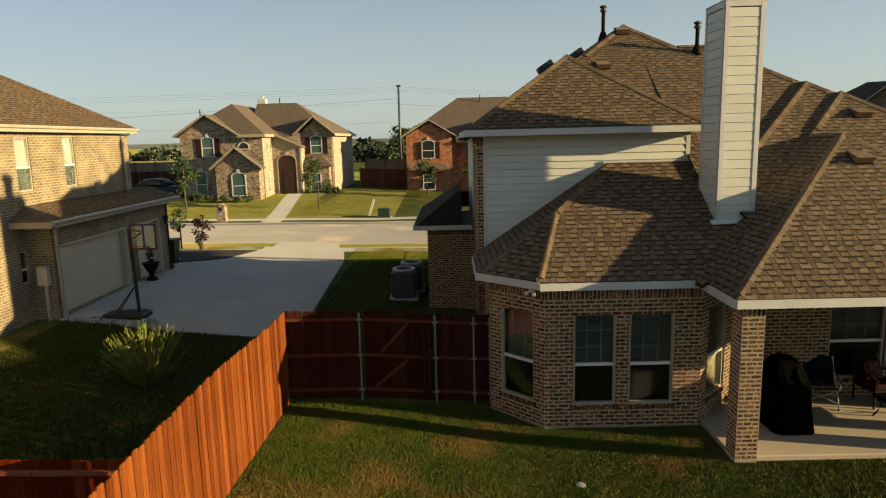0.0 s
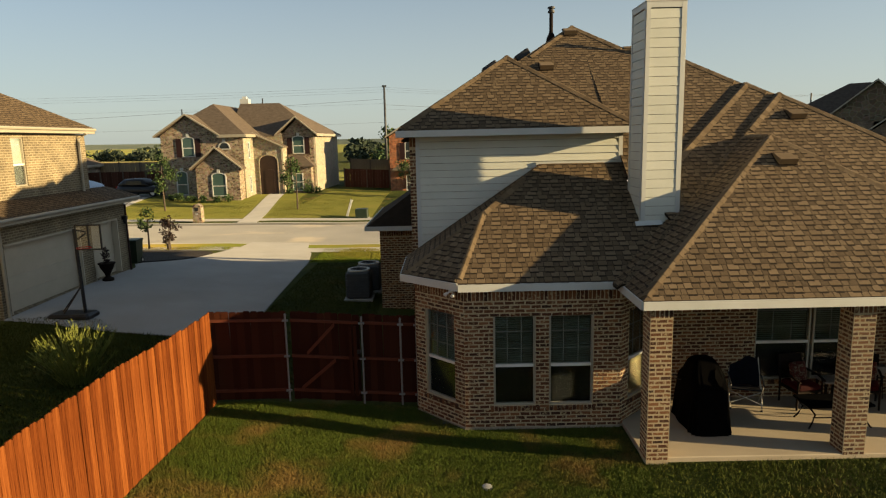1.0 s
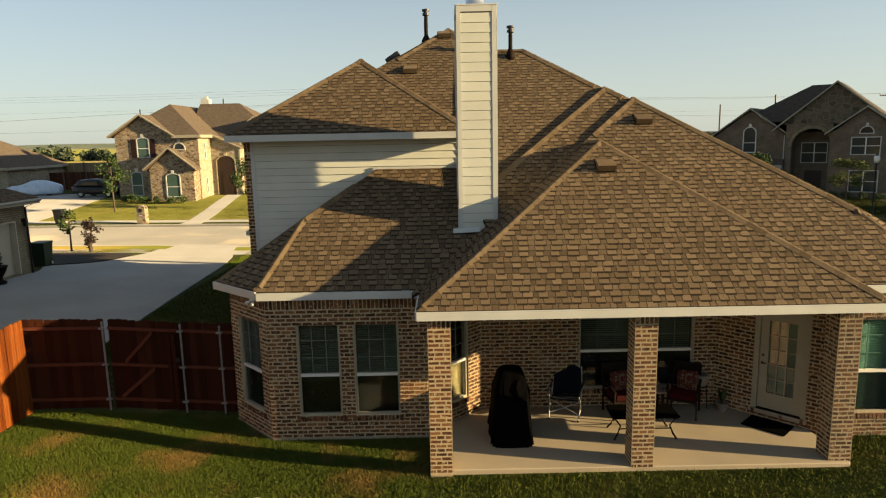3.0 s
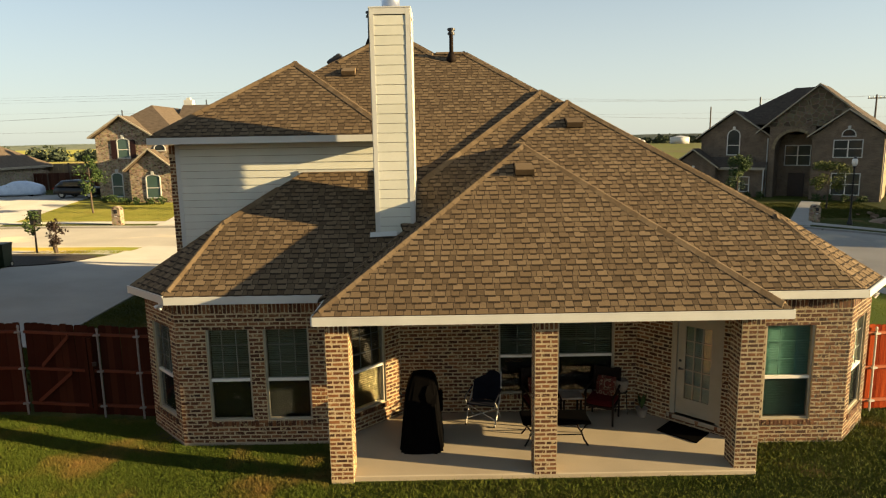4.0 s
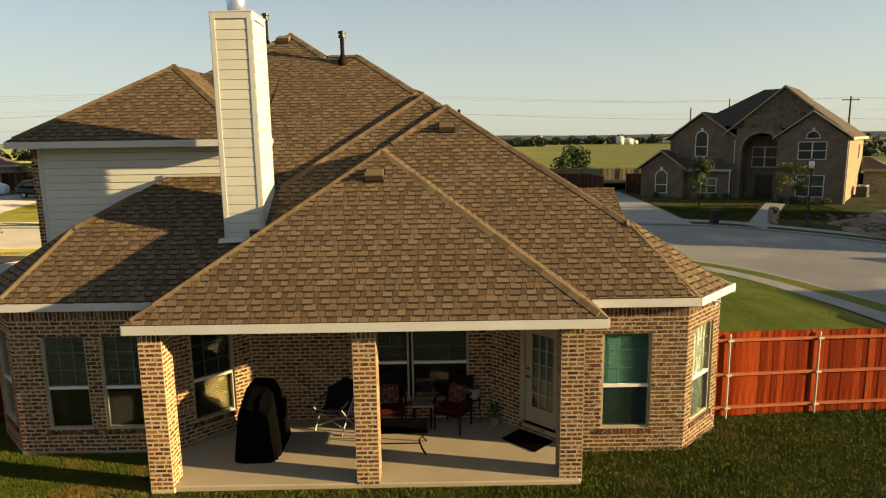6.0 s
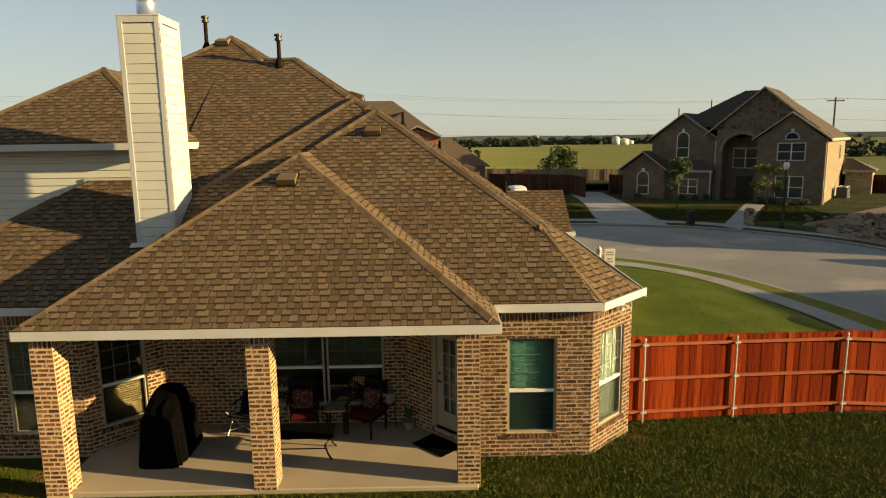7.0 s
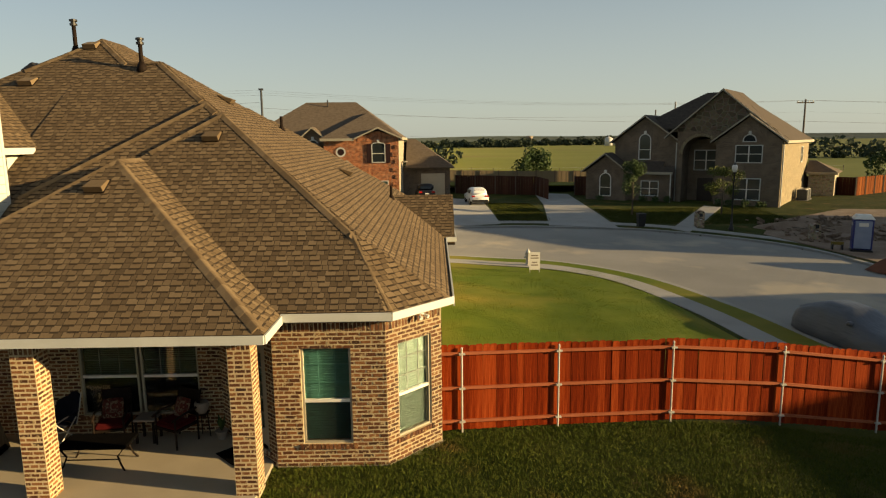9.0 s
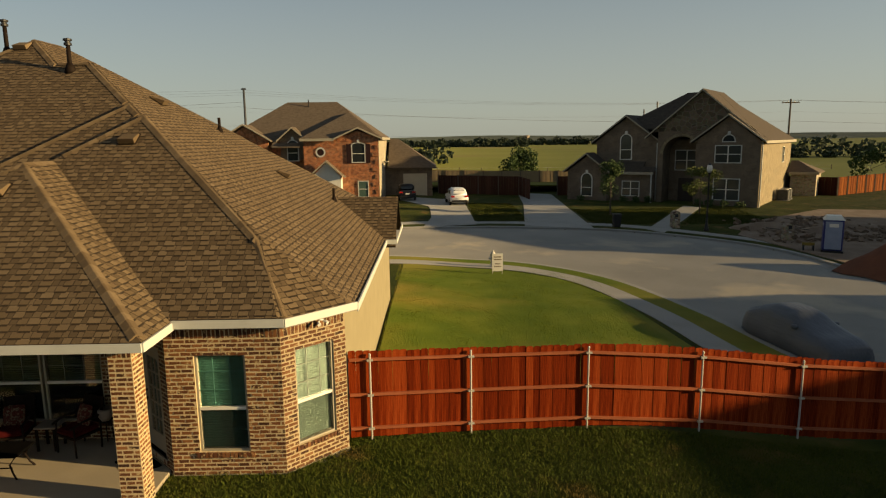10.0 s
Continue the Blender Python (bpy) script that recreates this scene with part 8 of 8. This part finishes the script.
def twin_light(x, y, z, turn):
    f = thing("floodlight", x, y, z, "twin white security floodlight under the eave", "floodlight", "security lights", turn=turn)
    part("mount", Mesh().lathe(0, 0, [(0.06, -0.03), (0.06, 0.0)], 12), M_WHITE, f, local=True)
    for s in (-1, 1):
        part("lamp", Mesh().tube([(0, 0, -0.02), (s * 0.05, -0.02, -0.05), (s * 0.08, -0.06, -0.07), (s * 0.09, -0.1, -0.09)], [0.012, 0.014, 0.032, 0.038], 10), M_WHITE, f, local=True)


twin_light(1.72, 12.0, 2.83, -40)
twin_light(15.05, 12.1, 2.82, 45)

# ---- patio furniture ----
PZ = 0.1


def grill():
    """Loose cover over a grill that stands end-on: steep flared skirt, shoulders, a rounded hood towards the house."""
    gx, gy = 6.55, 11.83
    g = thing("barbecue", gx, gy, PZ, "barbecue grill under a black fitted cover", "barbecue")
    # height, half width, front and rear reach, sideways drift
    rows = ((0.0, 0.40, -0.60, 0.72, 0.0), (0.05, 0.392, -0.595, 0.72, 0.0), (0.35, 0.362, -0.57, 0.69, 0.0), (0.7, 0.335, -0.55, 0.62, 0.0), (0.84, 0.325, -0.54, 0.60, 0.0), (0.90, 0.315, -0.49, 0.57, 0.005),
            (1.0, 0.30, -0.36, 0.45, 0.012), (1.12, 0.275, -0.25, 0.38, 0.018), (1.22, 0.24, -0.16, 0.33, 0.02), (1.29, 0.19, -0.08, 0.27, 0.02), (1.325, 0.10, 0.0, 0.2, 0.02))
    N = 36
    m = Mesh()
    for z, a, b0, b1, dx in rows:
        for k in range(N):
            t = math.tau * k / N
            u, v = math.copysign(abs(math.cos(t)) ** 0.36, math.cos(t)), math.copysign(abs(math.sin(t)) ** 0.36, math.sin(t))
            d = (0.016 * math.sin(k * 2.9 + z * 2) + 0.012 * noise.noise(Vector((k * 0.7, z * 3, 2)))) * (1.35 - z)
            m.v.append((gx + dx + u * (a + d), gy + (b0 + b1) / 2 + v * ((b1 - b0) / 2 + d), PZ + 0.004 + z))
    m.f = [(j * N + k, j * N + (k + 1) % N, (j + 1) * N + (k + 1) % N, (j + 1) * N + k) for j in range(len(rows) - 1) for k in range(N)] + [tuple(range((len(rows) - 1) * N, len(rows) * N))]
    cover = part("cover", m, M_BLACK_CLOTH, g, smooth=False)
    part("seam_band", Mesh().add([(gx + 0.12, gy - 0.53, PZ + 0.9), (gx + 0.27, gy - 0.47, PZ + 0.92), (gx + 0.305, gy - 0.25, PZ + 1.06), (gx + 0.26, gy - 0.13, PZ + 1.2), (gx + 0.12, gy - 0.24, PZ + 1.17), (gx + 0.08, gy - 0.36, PZ + 1.06)], [(0, 1, 2, 5), (5, 2, 3, 4)]), M_BLACK_CLOTH, cover, "overlapping panel of the cover")
    part("side_handle", Mesh().tube([(gx - 0.33, gy + 0.25, PZ + 0.80), (gx - 0.44, gy + 0.25, PZ + 0.83), (gx - 0.44, gy + 0.5, PZ + 0.83), (gx - 0.33, gy + 0.5, PZ + 0.80)], 0.012, 6), M_BLACK, g)
    part("side_pocket", Mesh().bevel_box(gx + 0.3, gy + 0.1, PZ + 0.5, gx + 0.4, gy + 0.42, PZ + 0.86, 0.03), M_BLACK_CLOTH, g)


grill()


def camp_chair(x, y, turn):
    c = thing("folding_chair", x, y, PZ, "folding camp chair of navy canvas on a shiny steel frame", "chair", turn=turn)
    part("seat", Mesh().add([(-.28, -.26, .44), (.28, -.26, .44), (.26, .2, .36), (-.26, .2, .36), (-.28, -.26, .41), (.28, -.26, .41), (.26, .2, .33), (-.26, .2, .33)], [(0, 1, 2, 3), (7, 6, 5, 4), (0, 4, 5, 1), (1, 5, 6, 2), (2, 6, 7, 3), (3, 7, 4, 0)]), M_NAVY, c, local=True)
    m = Mesh()
    v = []
    for i in range(6):
        for j in range(7):
            t, u = i / 5, j / 6 - 0.5
            v.append((u * (0.58 - 0.06 * t ** 3), 0.17 + 0.2 * t + 0.05 * (1 - (2 * u) ** 2), 0.36 + (0.56 - 0.05 * (2 * u) ** 4) * t))
    n = len(v)
    v += [(p[0], p[1] + 0.03, p[2]) for p in v]
    f = [(i * 7 + j, i * 7 + j + 1, i * 7 + j + 8, i * 7 + j + 7) for i in range(5) for j in range(6)]
    f += [tuple(n + q for q in reversed(k)) for k in f]
    rim = list(range(7)) + [7 * i + 6 for i in range(1, 6)] + [35 + j for j in range(5, -1, -1)] + [7 * i for i in range(4, 0, -1)]
    f += [(rim[q], n + rim[q], n + rim[(q + 1) % len(rim)], rim[(q + 1) % len(rim)]) for q in range(len(rim))]
    part("backrest", m.add(v, f), M_NAVY, c, local=True)
    for s in (-1, 1):
        part("front_leg", Mesh().tube([(s * .3, .2, .50), (s * .31, -.02, .30), (s * .3, -.2, .1), (s * .29, -.3, .0)], 0.012, 6), M_STEEL, c, local=True)
        part("rear_leg", Mesh().tube([(s * .3, -.27, .52), (s * .31, -.05, .28), (s * .3, .16, .08), (s * .29, .24, .0)], 0.012, 6), M_STEEL, c, local=True)
        part("back_post", Mesh().tube([(s * .29, .2, .34), (s * .29, .3, .62), (s * .27, .4, .92)], 0.011, 6), M_STEEL, c, local=True)
        part("arm", Mesh().tube([(s * .31, -.3, .54), (s * .32, -.1, .58), (s * .31, .26, .60)], 0.017, 6), M_NAVY, c, local=True)
        part("foot", Mesh().lathe(s * .29, -.3, [(0.022, 0.0), (0.02, 0.03)], 8), M_BLACK, c, local=True)
    part("crossbar", Mesh().tube([(-.3, -.2, .1), (.3, -.02, .3)], 0.009, 6), M_STEEL, c, local=True)
    part("crossbar", Mesh().tube([(.3, -.2, .1), (-.3, -.02, .3)], 0.009, 6), M_STEEL, c, local=True)


camp_chair(7.77, 12.66, -18)


def armchair(x, y, turn):
    c = thing("patio_armchair", x, y, PZ, "dark bronze patio armchair with a red cushion", "chair", "patio seating", turn=turn)
    for sx in (-1, 1):
        part("leg", Mesh().tube([(sx * .28, -.28, 0), (sx * .27, -.27, .62)], 0.02, 6), M_BRONZE, c, local=True)
        part("leg", Mesh().tube([(sx * .27, .26, 0), (sx * .27, .27, .5), (sx * .26, .38, .98)], 0.02, 6), M_BRONZE, c, local=True)
        part("arm", Mesh().tube([(sx * .28, -.34, .6), (sx * .3, -.1, .66), (sx * .28, .3, .68)], 0.024, 6), M_BRONZE, c, local=True)
    part("seat_frame", Mesh().box(-.28, -.28, .34, .28, .28, .38), M_BRONZE, c, local=True)
    part("back_frame", Mesh().box(-.25, -.02, 0, .25, .02, .5, pose(0, .3, .48, -12, 0, 0)), M_BRONZE, c, local=True)
    part("cushion", Mesh().bevel_box(-.27, -.29, .38, .27, .26, .5, .04), M_REDCLOTH, c, "thick red seat cushion", local=True, smooth=False)


def pillow(x, y, z, turn, tilt):
    m = Mesh()
    N = 9
    for side in (1, -1):
        for i in range(N):
            for j in range(N):
                u, v = i / (N - 1) * 2 - 1, j / (N - 1) * 2 - 1
                m.v.append((u * 0.2 * (1 - 0.06 * v * v), side * 0.075 * (1 - u * u) ** 0.5 * (1 - v * v) ** 0.5, v * 0.2 * (1 - 0.06 * u * u)))
    for s in (0, 1):
        for i in range(N - 1):
            for j in range(N - 1):
                q = s * N * N + i * N + j
                m.f.append((q, q + 1, q + N + 1, q + N) if s else (q, q + N, q + N + 1, q + 1))
    ob = solid("throw_pillow", m, M_PATTERN, "patterned red and cream throw pillow on the armchair", "pillow", "throw pillows", smooth=True)
    ob.matrix_basis = pose(x, y, z, tilt, 0, turn)


armchair(8.9, 12.64, 10)
armchair(10.17, 12.62, -28)
pillow(8.88, 12.73, 0.78, 10, -18)
pillow(10.26, 12.71, 0.78, -28, -18)

tb = thing("patio_table", 9.05, 11.75, PZ, "low dark bronze patio coffee table with curved legs", "table")
part("tabletop", Mesh().bevel_box(8.42, 11.45, PZ + 0.42, 9.68, 12.05, PZ + 0.47, 0.015), M_BLACK_CLOTH, tb)
for sx in (-1, 1):
    for sy in (-1, 1):
        bx, by = 9.05 + sx * 0.5, 11.75 + sy * 0.22
        part("leg", Mesh().tube([(bx + sx * 0.08, by, PZ + 0.42), (bx - sx * 0.04, by, PZ + 0.26), (bx + sx * 0.02, by + sy * 0.02, PZ + 0.1), (bx + sx * 0.09, by + sy * 0.05, PZ)], 0.018, 6), M_BRONZE, tb)
for sy in (-1, 1):
    part("stretcher", Mesh().tube([(8.55, 11.75 + sy * 0.22, PZ + 0.2), (9.55, 11.75 + sy * 0.22, PZ + 0.2)], 0.012, 6), M_BRONZE, tb)
st = thing("side_table", 9.55, 12.72, PZ, "small dark square side table between the armchairs", "table")
part("top", Mesh().bevel_box(9.34, 12.52, PZ + 0.46, 9.76, 12.92, PZ + 0.5, 0.01), M_CLAY, st)
for sx in (-1, 1):
    for sy in (-1, 1):
        part("leg", Mesh().box(9.55 + sx * .17 - .02, 12.72 + sy * .16 - .02, PZ, 9.55 + sx * .17 + .02, 12.72 + sy * .16 + .02, PZ + 0.46), M_BRONZE, st)
ps = thing("plant_stand", 10.6, 12.82, PZ, "stone pot on a dark wire plant stand", "planter")
for k in range(3):
    a = math.tau * k / 3
    part("leg", Mesh().tube([(10.6 + .14 * math.cos(a), 12.82 + .14 * math.sin(a), PZ), (10.6 + .1 * math.cos(a), 12.82 + .1 * math.sin(a), PZ + 0.5)], 0.01, 6), M_BRONZE, ps)
part("ring", Mesh().lathe(10.6, 12.82, [(0.11, PZ + 0.49), (0.13, PZ + 0.51)], 12), M_BRONZE, ps)
part("pot", Mesh().lathe(10.6, 12.82, [(0.08, PZ + 0.5), (0.13, PZ + 0.6), (0.14, PZ + 0.72), (0.11, PZ + 0.76), (0.09, PZ + 0.7)], 16), M_CLAY, ps, smooth=True)
pp = thing("potted_plant", 11.0, 12.72, PZ, "broad-leaved green plant in a low pot", "plant")
part("pot", Mesh().lathe(11.0, 12.72, [(0.08, PZ), (0.12, PZ + 0.16), (0.13, PZ + 0.18), (0.1, PZ + 0.15)], 14), M_CLAY, pp)
for k in range(7):
    a = k * 2.4
    b = Vector((11.0, 12.72, PZ + 0.15))
    t = b + Vector((math.cos(a) * 0.1, math.sin(a) * 0.1, 0.38 - 0.02 * k))
    sd = Vector((-math.sin(a), math.cos(a), 0)) * 0.05
    md = (b + t) / 2
    part("leaf", Mesh().add([b, md + sd, t, md - sd, md + Vector((math.cos(a), math.sin(a), 0)) * 0.01], [(0, 1, 4), (1, 2, 4), (2, 3, 4), (3, 0, 4)]), M_LEAF, pp)
mt = pose(11.57, 11.97, PZ + 0.002, 0, 0, -45)
solid("doormat", Mesh().bevel_box(-.4, -.28, 0, .4, .28, .02, .006, mt), M_BLACK_CLOTH, "dark rectangular doormat before the glazed door", "doormat", base=(11.57, 11.97, PZ))
solid("debris", Mesh().lathe(2.23, 9.76, [(0.1, -0.01), (0.08, 0.04), (0.03, 0.05)], 8), M_CONC, "small pale stone lying in the lawn", "stone", base=(2.23, 9.76, 0))

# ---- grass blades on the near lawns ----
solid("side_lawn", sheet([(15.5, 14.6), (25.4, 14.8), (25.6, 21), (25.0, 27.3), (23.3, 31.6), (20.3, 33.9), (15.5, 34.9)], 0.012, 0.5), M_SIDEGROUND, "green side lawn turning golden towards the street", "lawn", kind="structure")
PAVED = [DRIVE, [(-13.4, 44.8), (-11.6, 44.8), (-13.5, 61), (-15.3, 61)], [(32.7, 48.4), (34.6, 48.0), (42.5, 60.5), (40.8, 61.7)]]


def blades(name, spots, count, h, seed, label, wide=1.0, material=None):
    rn = random.Random(seed)
    m = Mesh()
    sizes = [(x1 - x0) * (y1 - y0) for x0, y0, x1, y1 in spots]
    for (x0, y0, x1, y1), a in zip(spots, sizes):
        for _ in range(int(count * a / sum(sizes))):
            x, y = rn.uniform(x0, x1), rn.uniform(y0, y1)
            if 0.97 < x < 15.3 and y > 11.9 and not (x < 1.95 and x + y < 13.85) and not (x > 14.34 and y - x < -2.75):
                continue
            if 5.03 < x < 12.3 and y > 10.44 or inside(ROAD, x, y) or any(inside(q, x, y) for q in PAVED):
                continue
            z = land(x, y)
            k = h * rn.uniform(0.5, 1.3) * (1 + 0.5 * noise.noise(Vector((x * 0.8, y * 0.8, 3))))
            a2 = rn.uniform(0, math.tau)
            lx, ly = rn.gauss(0, 0.45) * k, rn.gauss(0, 0.45) * k
            w = rn.uniform(0.004, 0.010) * wide
            dx, dy = math.cos(a2) * w, math.sin(a2) * w
            n = len(m.v)
            m.v += [(x - dx, y - dy, z - 0.005), (x + dx, y + dy, z - 0.005), (x + lx, y + ly, z + k)]
            m.f.append((n, n + 1, n + 2))
    solid(name, m, material or M_BLADE, label, "grass", kind="stuff")


blades("lawn_blades", [(-3.3, 8.4, 5, 13.0)], 210000, 0.046, 1, "patchy half-dry mown grass of the back lawn", 0.95)
blades("lawn_blades", [(5, 8.4, 14, 11.6), (14, 8.4, 27.4, 13.6)], 200000, 0.05, 7, "green mown grass of the back lawn", 1.0, M_BLADE_G)
blades("side_lawn_blades", [(15.45, 14, 25, 33.5), (13, 30, 15.45, 34.5)], 120000, 0.034, 2, "sunlit mown grass of the side lawn", 1.3, M_SUNYARD)
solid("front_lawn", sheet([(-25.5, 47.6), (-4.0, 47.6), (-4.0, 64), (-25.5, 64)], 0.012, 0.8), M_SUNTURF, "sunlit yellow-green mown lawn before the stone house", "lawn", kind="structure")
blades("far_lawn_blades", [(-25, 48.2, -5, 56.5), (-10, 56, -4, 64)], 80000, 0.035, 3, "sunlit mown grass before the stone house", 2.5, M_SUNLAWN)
blades("far_lawn_blades", [(20.6, 53, 25, 66), (30, 52, 45, 60)], 60000, 0.045, 4, "mown grass beside the driveways", 4.0, M_SHADELAWN)
blades("verge_blades", [(-4.7, 29.0, 0.5, 33.0), (-14.5, 32.0, -9.4, 33.0)], 24000, 0.045, 5, "sunlit mown grass by the footpath", 2.5, M_SUNYARD)
# darker blades here and next door: the shade is in their colour
blades("verge_blades", [(-4.3, 14, -0.7, 29.0)], 30000, 0.05, 8, "shaded mown grass beside the house", 2.0, M_SHADELAWN)
blades("neighbour_lawn_blades", [(-11, 9, -3.5, 18.4)], 60000, 0.07, 6, "shaded mown grass of the neighbouring garden", 1.5, M_SHADELAWN)

# ---- single shingles and bricks nearest the path ----
for tab in near:
    m = Mesh()
    tab_mesh(m, *tab)
    part("shingle", m, M_SHINGLE, roof)
